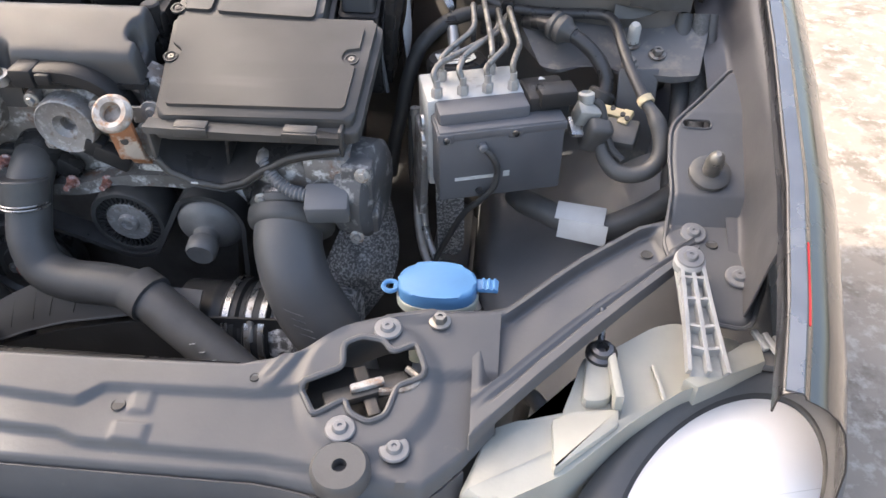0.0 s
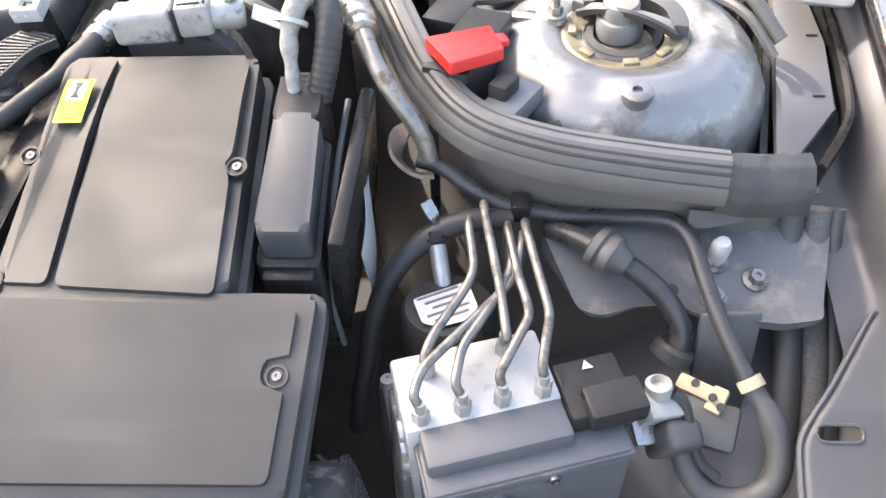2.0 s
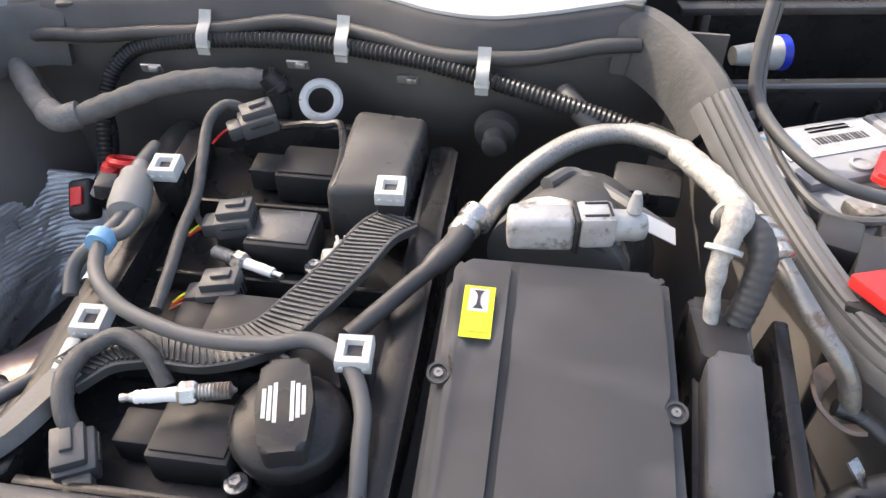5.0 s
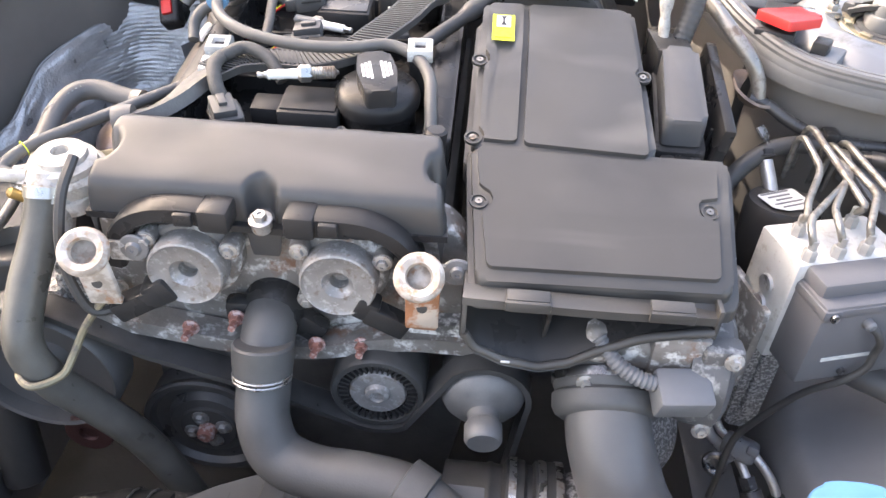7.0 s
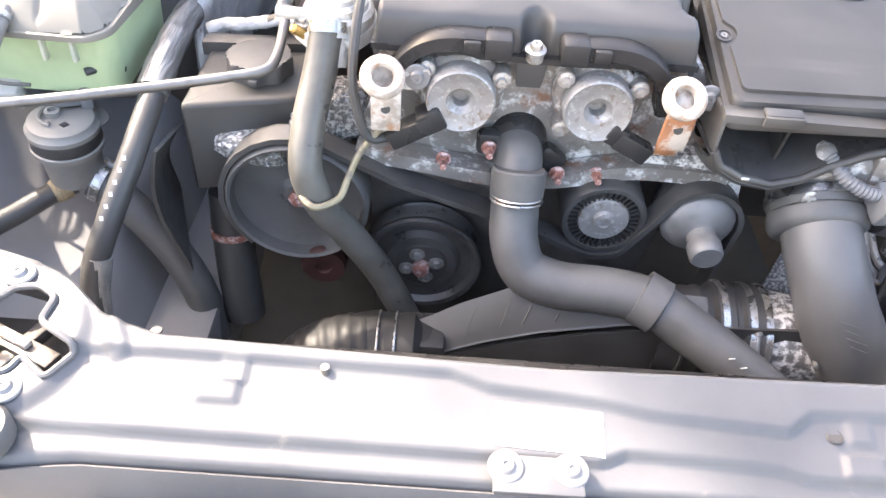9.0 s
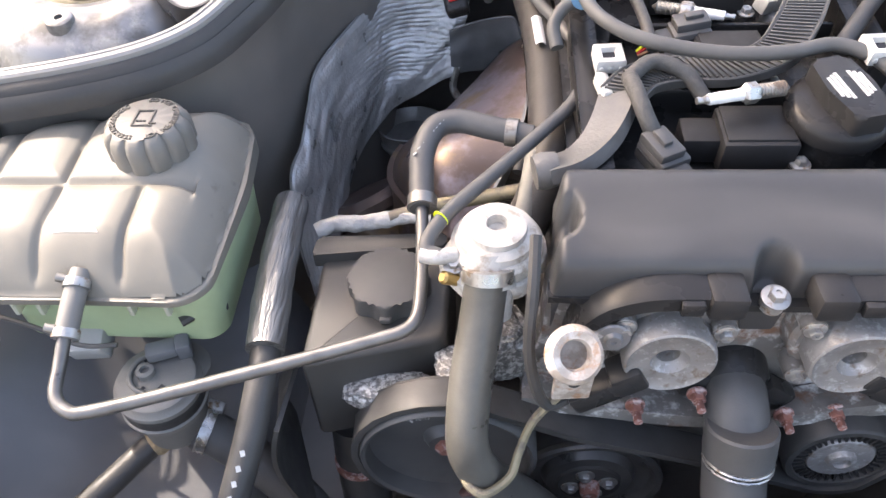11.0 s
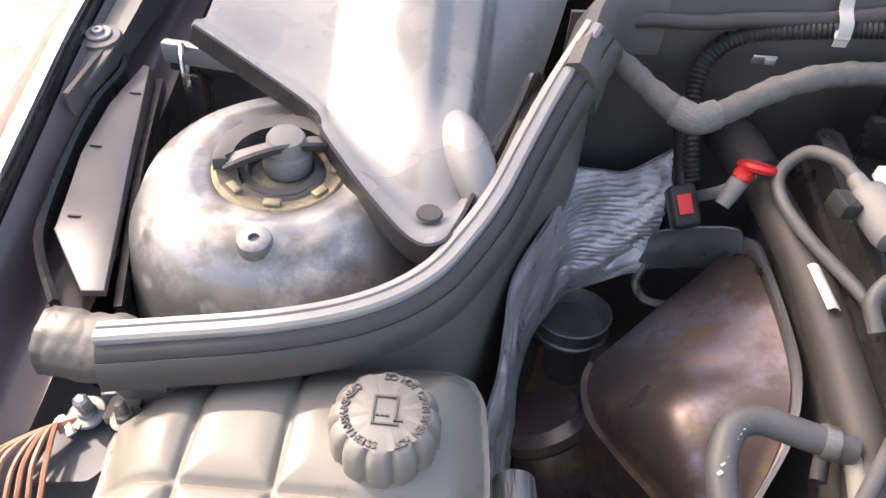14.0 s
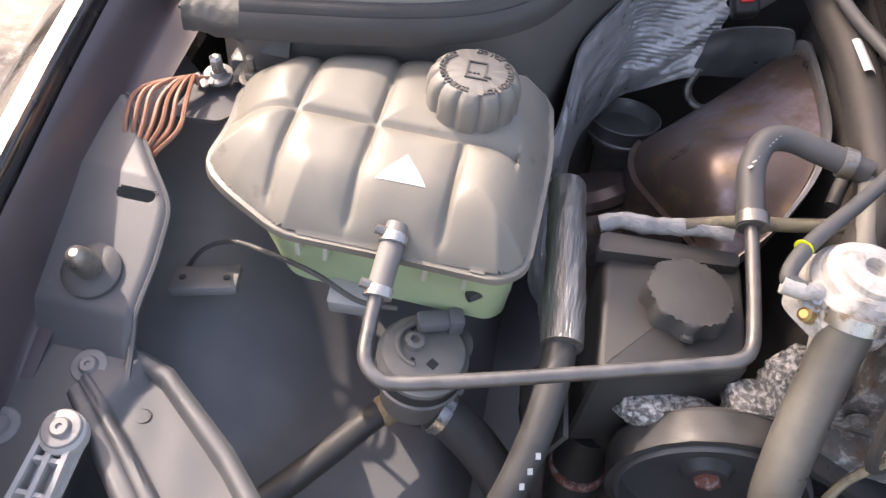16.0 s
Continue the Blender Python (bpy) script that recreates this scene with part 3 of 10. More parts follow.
def build_flange(s):
    t = thing("wing_flange", (s * 0.72, 0.66, 0.76), "dusty grey pressed steel wing flange with slot, rubber stop and bolts", "bracket", "wing flanges")
    poly = [(0.768, 0.838), (0.724, 0.778), (0.694, 0.742), (0.690, 0.700), (0.691, 0.665), (0.682, 0.612), (0.716, 0.527), (0.752, 0.522), (0.776, 0.58), (0.778, 0.66), (0.776, 0.74), (0.779, 0.835)]
    poly = [tuple(p) for p in fillet(poly, 0.012, 3)]

    def fn(u, v):
        x, y = lerp(0.675, 0.785, u), lerp(0.515, 0.88, v)
        d = near_line(x, y, poly + poly[:1])
        z = flange_z(y) - 0.004 * (1 - smooth(0.0, 0.006, d))
        return (s * x, y, z)

    def keep(u, v):
        x, y = lerp(0.675, 0.785, u), lerp(0.515, 0.88, v)
        slot = near_line(x, y, [(0.711, 0.7445), (0.731, 0.7445)]) < 0.0052
        return inside(x, y, poly) and not slot
    part("plate", surface(fn, 58, 190, 0.002, keep), PAINT, t, "grey pressed plate with an oval slot")
    part("slot_rim", tube([(s * x, y, flange_z(y) + 0.0004) for x, y in [(0.7055, 0.7445), (0.707, 0.7485), (0.711, 0.750), (0.731, 0.750), (0.735, 0.7485), (0.7365, 0.7445), (0.735, 0.7405), (0.731, 0.739), (0.711, 0.739), (0.707, 0.7405), (0.7055, 0.7445)]], 0.0012, 6, 1), PAINT, t)
    part("edge_rim", tube([(s * x, y, flange_z(y) - 0.002) for x, y in poly + poly[:1]], 0.0022, 6, 1), PAINT, t, "folded edge")
    # No cut here: a dark disc paints the shade of a hole.
    part("hole", lathe([(0.0062, 0), (0.0056, 0.001), (0.0046, 0.0004), (0, 0.0004)], pose(s * 0.729, 0.617, flange_z(0.617)), 16), DARK, t, "dark disc standing in for a round hole's shade")
    tilt = Vector((0, -0.34, 1))
    put("rubber_stop", STUDM, t, aim((s * 0.729, 0.684, 0.809), tilt), "grey rubber washer")
    put("stop_pin", PINM, t, aim((s * 0.729, 0.684, 0.809), tilt), "round dull steel pin")
    put("bolt", BOLT_M, t, aim((s * 0.712, 0.629, 0.7755), (0, -0.2, 1)))
    put("bolt", BOLT_M, t, aim((s * 0.749, 0.578, 0.767), (0, -0.2, 1)))
    return t


# ---- front panel with the bonnet locks ----
REAR = [(0, 0.430), (0.30, 0.438), (0.35, 0.453), (0.385, 0.482), (0.42, 0.503), (0.46, 0.514), (0.53, 0.522)]
FRONT = [(0, 0.344), (0.34, 0.345), (0.40, 0.336), (0.47, 0.338), (0.50, 0.372), (0.53, 0.415)]
LOCK = [(0.358, 0.420), (0.392, 0.440), (0.388, 0.462), (0.404, 0.472), (0.424, 0.470), (0.432, 0.458), (0.452, 0.470), (0.464, 0.442), (0.440, 0.430), (0.434, 0.402),
        (0.420, 0.394), (0.402, 0.402), (0.398, 0.414), (0.374, 0.396)]


def panel_z(x, y):
    ax = abs(x)
    v = (y - along(FRONT, ax)) / (along(REAR, ax) - along(FRONT, ax))
    z = lerp(0.738, 0.758, v)
    # pressed step along the rear, jogging round the middle
    r = along([(-0.5, 0.424), (-0.08, 0.421), (-0.05, 0.411), (0.03, 0.405), (0.07, 0.398), (0.17, 0.392), (0.19, 0.407), (0.32, 0.411), (0.5, 0.45)], x)
    z += 0.006 * smooth(r - 0.003, r + 0.003, y)
    f = along([(-0.5, 0.366), (0.03, 0.364), (0.05, 0.372), (0.16, 0.368), (0.18, 0.362), (0.34, 0.360), (0.5, 0.34)], x)
    z -= 0.007 * (1 - smooth(f - 0.003, f + 0.003, y))
    # raised plinth round the lock
    k = 1 - smooth(0.052, 0.066, math.hypot((ax - 0.415), (y - 0.43) * 0.95))
    z += 0.006 * k
    z += 0.004 * (1 - smooth(0.002, 0.006, abs(near_line(ax, y, [(0.33, 0.425), (0.352, 0.462), (0.40, 0.498), (0.46, 0.509)]) - 0.004))) * smooth(0.3, 0.34, ax)
    # rolled edges
    z -= 0.010 * (1 - smooth(0.0, 0.06, v)) + 0.004 * smooth(0.96, 1.0, v)
    for cx, cy in ((-0.249, 0.397), (0.223, 0.372)):
        z += 0.003 * (1 - smooth(0.0, 0.004, max(abs(x - cx) - 0.013, abs(y - cy) - 0.006)))
    for cx, cy in ((-0.240, 0.413), (0.225, 0.398)):
        z += 0.0022 * (1 - smooth(0.0, 0.003, max(abs(x - cx) - 0.008, abs(y - cy) - 0.008)))
    return z + 0.0012 * noise.noise((x * 6, y * 12, 0))


HOOKL = mat("greasy_lock_steel", (0.10, 0.09, 0.08), 0.42, 0.5, var=0.35, scale=50, bump=0.3, grain=300, dust=0.2)


def build_front():
    t = thing("radiator_support", (0, 0.40, 0.62), "dusty blue-grey pressed steel radiator support panel with two bonnet locks", "panel")

    def fn(u, v):
        x = lerp(-0.525, 0.525, u)
        y = lerp(along(FRONT, abs(x)), along(REAR, abs(x)), v)
        return (x, y, panel_z(x, y))

    def keep(u, v):
        x = lerp(-0.525, 0.525, u)
        ax, y = abs(x), lerp(along(FRONT, abs(x)), along(REAR, abs(x)), v)
        return not inside(ax, y, LOCK)
    part("crossmember", surface(fn, 380, 46, 0.0022, keep), PAINT, t, "blue-grey painted steel with a film of dust", 50)
    # skirts
    part("front_skirt", surface(lambda u, v: (lerp(-0.5, 0.5, u), along(FRONT, abs(lerp(-0.5, 0.5, u))) - 0.012 * v ** 0.5, 0.726 - 0.05 * v), 60, 4, 0.002), PAINT, t)
    part("rear_skirt", surface(lambda u, v: (lerp(-0.52, 0.52, u), along(REAR, abs(lerp(-0.52, 0.52, u))) + 0.001 + 0.004 * v, 0.756 - 0.05 * v), 60, 4, 0.002), PAINT, t)
    for s in (1, -1):
        def brace(u, v):
            x0 = lerp(0.515, 0.712, u)
            f = (lerp(0.505, 0.716, u), lerp(0.378, 0.606, u ** 0.92))
            r = (lerp(0.500, 0.700, u), along([(0, 0.5195), (0.15, 0.530), (0.5, 0.598), (0.8, 0.643), (1, 0.655)], u))
            x, y = lerp(f[0], r[0], v), lerp(f[1], r[1], v)
            e = min(smooth(0.03, 0.085, u), 1 - smooth(0.84, 0.91, u)) * smooth(0.30, 0.36, v + 0.05 * smooth(0.3, 0.9, u)) * (1 - smooth(0.84, 0.90, v))
            z = lerp(0.757, 0.776, u) - 0.011 * e - 0.0030 * math.exp(-((v - 0.19) / 0.022) ** 2) * smooth(0.02, 0.1, u) + 0.002 * math.exp(-((v - 0.30) / 0.03) ** 2) - 0.010 * (1 - smooth(0, 0.06, v)) ** 2 - 0.004 * smooth(0.95, 1, v)
            z += 0.0008 * noise.noise((u * 7, v * 3, 5))
            return (s * x, y, z)
        c = Vector(brace(0.80, 0.55)) + Vector((0, 0, 0.0012))
        # Dark disc laid on the brace, coloured like a shaded hole.
        part("drain_hole", lathe([(0.0062, 0), (0.0056, 0.0012), (0.0046, 0.0004), (0, 0.0004)], pose(*c), 16), DARK, t, "dark disc standing in for a round hole's shade")
        part("diagonal_brace", surface(brace, 110, 60, 0.002), PAINT, t, "pressed diagonal brace with a sunken pocket", 50)
        # lock
        part("lock_rim", tube([(s * x, y, panel_z(x, y) + 0.0005) for x, y in [tuple(q) for q in fillet(LOCK, 0.006, 3)] + [tuple(fillet(LOCK, 0.006, 3)[0])]], 0.0030, 8, 1), PAINT, t, "rolled sheet metal rim")
        box = surface(lambda u, v: (s * lerp(0.352, 0.470, u), lerp(0.388, 0.478, v), 0.715), 4, 4, 0.004)
        part("lock_well", box, DARK, t)
        lk = join(rbox(0.075, 0.016, 0.010, pose(s * 0.412, 0.432, 0.742, 0, 0, s * 24), 0.002), rbox(0.012, 0.055, 0.012, pose(s * 0.412, 0.434, 0.736, 0, 0, s * 24), 0.002))
        lock = part("bonnet_lock", lk, HOOKL, t, "greasy bonnet lock with a bare steel bar")
        part("hook_bar", tube([(s * 0.446, 0.452, 0.752), (s * 0.458, 0.440, 0.753), (s * 0.448, 0.428, 0.753), (s * 0.425, 0.425, 0.752)], 0.0035, 8), STEEL_D, lock)
        part("striker_rust", rbox(0.030, 0.008, 0.006, pose(s * 0.413, 0.433, 0.750, 0, 0, s * 24), 0.002), RUST, lock, "orange rusty striker")
        for i, (x, y) in enumerate(((0.425, 0.482), (0.399, 0.386), (0.445, 0.375), (0.470, 0.499))):
            put("bolt", BOLT_M if i != 3 else BOLT_D, t, aim((s * x, y, panel_z(x, y) + 0.0005), (0, 0, 1)))
        # rubber buffer
        part("rubber_buffer", lathe([(0.024, 0), (0.024, 0.012), (0.021, 0.016), (0.006, 0.016), (0.006, 0.006), (0, 0.006)], pose(s * 0.405, 0.352, panel_z(0.405, 0.352)), 24), RUBBER, t, "round grey rubber buffer with a hole")
    for x, y, r in ((0.206, 0.394, 0.0065), (-0.306, 0.441, 0.0055), (0.318, 0.424, 0.0045)):
        # Dark discs on the uncut panel give the holes' shade.
        part("round_hole", lathe([(r, 0), (r * 0.9, 0.0012), (r * 0.8, 0.0004), (0, 0.0004)], pose(x, y, panel_z(x, y)), 18), DARK, t)
    part("sticker", surface(lambda u, v: (lerp(-0.046, 0.034, u), lerp(0.371, 0.4035, v) - 0.004 * u, panel_z(lerp(-0.046, 0.034, u), lerp(0.371, 0.4035, v) - 0.004 * u) + 0.0008), 20, 10, 0.0004), WHITE, t, "plain white paper sticker")
    part("pin", lathe([(0.004, 0), (0.0035, 0.012), (0, 0.013)], pose(-0.173, 0.418, 0.748), 10), STEEL_D, t)
    part("latch_plate", rbox(0.064, 0.03, 0.006, pose(-0.015, 0.350, 0.741), 0.002), PAINT, t, "small bolted plate")
    for x in (-0.038, 0.008):
        put("bolt", BOLT_M, t, aim((x, 0.354, 0.744), (0, -0.1, 1)))
    # grille carrier in front of the panel
    c = thing("grille_carrier", (0, 0.30, 0.60), "grey moulded plastic air duct in front of the radiator panel", "duct")
    outer = fillet([(-0.33, 0.19), (0.33, 0.19), (0.34, 0.33), (-0.34, 0.33)], 0.02)
    part("duct_top", prism(outer, 0.640, 0.690, bevel=0.006), GREYPL, c)
    for x0, x1 in ((-0.30, -0.13), (-0.11, 0.10), (0.12, 0.30)):
        part("recess", prism(fillet([(x0, 0.20), (x1, 0.20), (x1, 0.315), (x0, 0.315)], 0.02), 0.69, 0.696, bevel=0.004), PLASTIC, c)


for s in (1, -1):
    build_fender(s)
    build_flange(s)
build_front()


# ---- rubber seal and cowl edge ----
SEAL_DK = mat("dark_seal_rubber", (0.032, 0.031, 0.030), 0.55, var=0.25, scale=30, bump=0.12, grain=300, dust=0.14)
CAPR = mat("weathered_cap_rubber", (0.042, 0.041, 0.039), 0.55, var=0.25, scale=40, bump=0.4, grain=220, dust=0.25)
def build_seal():
    ribs = [(-0.024, -0.022), (-0.0235, -0.012), (-0.021, -0.006), (-0.0175, -0.002), (-0.0160, -0.003), (-0.0145, 0.001), (-0.012, 0.004), (-0.009, 0.006), (-0.007, 0.001), (-0.006, -0.02)]
    wide = [(-0.023, -0.016), (-0.0225, -0.006), (-0.020, -0.002), (-0.018, -0.005), (-0.0165, 0.001), (-0.0140, 0.004), (-0.0125, 0.001), (-0.0115, 0.006), (-0.009, 0.008), (-0.007, 0.003), (-0.006, -0.02)]
    strip = [(-0.008, -0.008), (-0.008, 0.0100), (-0.006, 0.0122), (-0.0005, 0.0125), (0.0003, 0.0105), (0.0017, 0.0105), (0.0025, 0.0122), (0.0075, 0.0115), (0.009, 0.009), (0.009, -0.02)]
    for s in (1, -1):
        t = thing("bonnet_seal", (s * 0.5, 0.95, 0.9), "long ribbed grey rubber bonnet seal curving round the strut tower", "seal", "bonnet seals")
        line = [(s * x, y, z) for x, y, z in (SEAL_R if s > 0 else SEAL_L)]
        dx, dy = (-0.024, 0.016) if s > 0 else (-0.014, 0.006)
        # The left flank has a darker colour than the right.
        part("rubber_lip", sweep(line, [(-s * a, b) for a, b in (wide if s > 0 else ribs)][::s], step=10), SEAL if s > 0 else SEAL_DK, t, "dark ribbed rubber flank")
        # The left strip's paler colour stands in for sunlight on the rubber.
        part("top_strip", sweep(line, [(-s * a, b) for a, b in strip][::s], step=10), MIDSEAL if s > 0 else SEALTOP_LIT, t, "smooth twin-ridged top strip, left one tinted paler for sun")
        end = thing("seal_end_cap", (s * 0.69, 0.91, 0.89), "wrinkled grey rubber end cap on the wing seal", "cap", "seal end caps")

        def cap(u, v):
            x = lerp(0.676, 0.748, u) + dx
            prof = [(0.866, 0.896), (0.866, 0.910), (0.870, 0.922), (0.880, 0.932), (0.894, 0.934), (0.903, 0.926), (0.906, 0.908)]
            k = v * (len(prof) - 1)
            i = min(len(prof) - 2, int(k))
            y, z = lerp(prof[i][0], prof[i + 1][0], k - i), lerp(prof[i][1], prof[i + 1][1], k - i)
            lump = smooth(0.55, 0.95, u) * (1 if s < 0 else 0.15)
            z = 0.896 + (z - 0.896) * (0.72 if s < 0 else 1)
            z += 0.0018 * math.sin(u * 9) * (1 - lump) * (1 if s < 0 else 0.4) - 0.010 * u + lump * 0.002 * noise.noise((u * 12, v * 9, 3)) + 0.0010 * noise.noise((u * 11, v * 9, 1))
            y += 0.010 * (1 - smooth(0, 0.3, u)) * (v - 0.5) * -1 + 0.0012 * noise.noise((u * 8, v * 4, 8)) + 0.012 * u + dy
            return (s * x, y, z)
        part("cap_body", surface(cap, 40, 24, 0.003), CAPR, end, "wrinkled rubber hood", 50)
        part("cap_tongue", surface(lambda u, v: (s * (lerp(0.660, 0.756, u) + dx), dy + 0.880 - 0.006 * v + 0.014 * u, 0.893 - 0.014 * v * (1 - u) - 0.006 * math.sin(u * 5)), 20, 6, 0.003), SEAL, end, "", 50)
    t = thing("cowl_seal", (0, 1.25, 1.0), "grey rubber seal with a pale upper edge along the cowl", "seal")
    arc = [(x, along(COWL_Y, x), along(COWL_Z, x)) for x in (-0.34, -0.3, -0.25, -0.2, -0.15, -0.1, -0.05, 0, 0.05, 0.1, 0.15, 0.2, 0.25, 0.29)]
    part("rubber_edge", sweep(arc, [(-0.016, -0.03), (-0.010, 0.004), (-0.002, 0.012), (0.006, 0.006), (0.016, -0.03)], step=8), SEAL_DK, t)
    part("lower_roll", tube([(x, y - 0.017, z - 0.020 + 0.002 * math.sin(x * 60)) for x, y, z in arc], 0.0075, 10), SEAL_DK, t, "rolled lower bead")
    part("edge_trim", tube([(x, y + 0.004, z + 0.012) for x, y, z in arc], 0.0035, 8), STRAW, t, "pale polished trim line")
    for s in (1, -1):
        t = thing("corner_seal", (s * 0.33, 1.17, 0.98), "loose grey rubber corner piece joining cowl and wing seals", "seal", "corner seals")
        part("rubber_fold", sweep([(-0.285, 1.252, 1.026), (-0.312, 1.245, 1.028), (-0.334, 1.226, 1.030), (-0.350, 1.198, 1.030), (-0.360, 1.165, 1.024), (-0.372, 1.130, 1.010)] if s < 0 else [(s * 0.272, 1.250, 1.060), (s * 0.296, 1.246, 1.058), (s * 0.318, 1.228, 1.052), (s * 0.338, 1.200, 1.044), (s * 0.354, 1.172, 1.032), (s * 0.366, 1.148, 1.015)], [(-0.020, -0.050), (-0.017, -0.012), (-0.010, 0.004), (-0.002, 0.010), (0.008, 0.006), (0.018, -0.012), (0.022, -0.050)], step=8), CAPR, t, "folded rubber")
        part("tab", rbox(0.018, 0.020, 0.005, pose(s * 0.282, 1.252, 1.070 if s > 0 else 1.038, 6, 0, s * -14), 0.002), CAPR, t, "square rubber tab")


build_seal()


# ---- strut towers and the two rear compartments ----
DUSTG = mat("dusty_grey_plastic", (0.175, 0.168, 0.155), 0.5, var=0.2, scale=40, bump=0.2, grain=500, dust=0.35)
MOUNT = mat("faded_mount_rubber", (0.17, 0.165, 0.155), 0.5, var=0.15, scale=40, bump=0.1, dust=0.4)


def build_tower(s):
    t = thing("strut_tower", (s * 0.60, 1.05, 0.75), "dusty grey domed strut tower with a rubber topped strut mount", "strut tower", "strut towers")
    c = (s * 0.600, 1.055)

    def dome(u, v):
        a = u * math.tau
        prof = [(0.050, 0.925), (0.052, 0.936), (0.056, 0.944), (0.072, 0.949), (0.090, 0.944), (0.108, 0.930), (0.121, 0.905), (0.128, 0.87), (0.133, 0.82), (0.138, 0.745)]
        k = v * (len(prof) - 1)
        i = min(len(prof) - 2, int(k))
        r, z = lerp(prof[i][0], prof[i + 1][0], k - i), lerp(prof[i][1], prof[i + 1][1], k - i)
        x, y = c[0] + r * math.cos(a), c[1] + r * math.sin(a)
        y += 0.02 * (1 if math.sin(a) > 0 else 0) * math.sin(a) * v
        for bx, by in ((-0.03, -0.075), (0.055, -0.05), (0.075, 0.02), (-0.075, -0.02)):
            z -= 0.004 * math.exp(-(((x - c[0] - s * bx) ** 2 + (y - c[1] - by) ** 2) / 0.00022))
        z += 0.012 * (1 - smooth(0, 0.1, v)) * 0 + 0.0025 * noise.noise((x * 18, y * 18, 2)) * smooth(0.2, 0.5, v) - 0.14 * (y - c[1]) * -0.3
        return (x, y, z)
    part("dome", surface(dome, 72, 36, 0.003), TOWER, t, "dusty painted steel dome with stains", 60)
    up = (s * -0.05, -0.10, 1)
    base = aim((c[0], c[1], 0.943), up)
    part("bearing_plate", lathe([(0.054, -0.008), (0.054, 0.003), (0.050, 0.006), (0.045, 0.005), (0.040, 0.002), (0.034, 0.001), (0.030, -0.006)], base, 48), RUSTPL, t, "ochre stained bearing plate")
    part("bearing_cup", lathe([(0.033, -0.03), (0.032, 0.003), (0.026, 0.004), (0.024, -0.012), (0.012, -0.014), (0, -0.014)], base, 32), RUBBER_D, t)
    nub = lathe([(0.020, -0.01), (0.020, 0.004), (0.0185, 0.007), (0.0160, 0.008), (0.0155, 0.018), (0.0140, 0.0205), (0.011, 0.0212), (0, 0.0212)], aim((c[0] - s * 0.003, c[1] + 0.010, 0.950), up), 32)
    part("mount_cap", nub, MOUNT, t, "grey rubber mount cap")
    # rubber flap arching over the front of the cup
    def flap(u, v):
        a = lerp(-1, 1, u)
        front = Vector((0.042 * a, 0.004 - 0.006 * (1 - a * a), 0.012 + 0.015 * (1 - a * a)))
        rear = Vector((0.040 * a, 0.014 - 0.002 * (1 - a * a), 0.014 + 0.006 * (1 - a * a)))
        return base @ front.lerp(rear, v)
    part("rubber_flap", surface(flap, 30, 8, 0.003), MOUNT, t, "pale grey rubber flap", 50)
    part("flap_lip", sweep([base @ (Vector((0.0435 * a, 0.003 - 0.006 * (1 - a * a), 0.0105 + 0.015 * (1 - a * a)))) for a in [-1 + k / 8 for k in range(17)]], [(-0.002, -0.004), (0.002, -0.004), (0.0026, 0.001), (0, 0.0024), (-0.0026, 0.001)]), RUBBER_D, t, "dark rolled rubber edge")
    part("cup_roll", tube([base @ Vector((0.030 * math.cos(a), -0.004 + 0.030 * math.sin(a), -0.004)) for a in [math.pi * (1.05 + 0.9 * k / 10) for k in range(11)]], 0.007, 10), RUBBER_D, t, "dark rubber bellows")
    for a in (3.5, 4.3, 5.2, 5.9):
        part("plate_tab", rbox(0.013, 0.007, 0.004, base @ pose(0, 0, 0, 0, 0, math.degrees(a)) @ pose(0.043, 0, 0.006, 0, 0, 90), 0.001), RUSTPL, t)
    bar = prism([(0.052 * math.cos(a), 0.050 * math.sin(a)) for a in [math.pi * (0.06 + 0.88 * k / 12) for k in range(13)]] + [(0.040 * math.cos(a), 0.036 * math.sin(a)) for a in [math.pi * (0.94 - 0.88 * k / 12) for k in range(13)]], 0.0, 0.022, aim((c[0], c[1], 0.938), up), 0.003)
    part("rear_lip", bar, RUBBER, t)
    hx, hy = s * 0.600, 0.969
    part("drain_boss", lathe([(0.014, -0.005), (0.0125, 0.005), (0.011, 0.006), (0.004, 0.006), (0.004, -0.004), (0, -0.004)], aim((hx, hy, 0.943), (0, -0.15, 1)), 22), TOWER, t)
    return t


RUSTPL = mat("stained_plate", (0.30, 0.26, 0.17), 0.55, 0.4, var=0.3, scale=30, bump=0.3, grain=250, spots=(((0.14, 0.12, 0.10), 0.3, 40, 0.7, 0.1),))
for s in (1, -1):
    build_tower(s)


LINER = mat("dusty_drain_liner", (0.085, 0.083, 0.089), 0.46, 0.1, var=0.2, scale=14, bump=0.1, grain=260, dust=0.26)


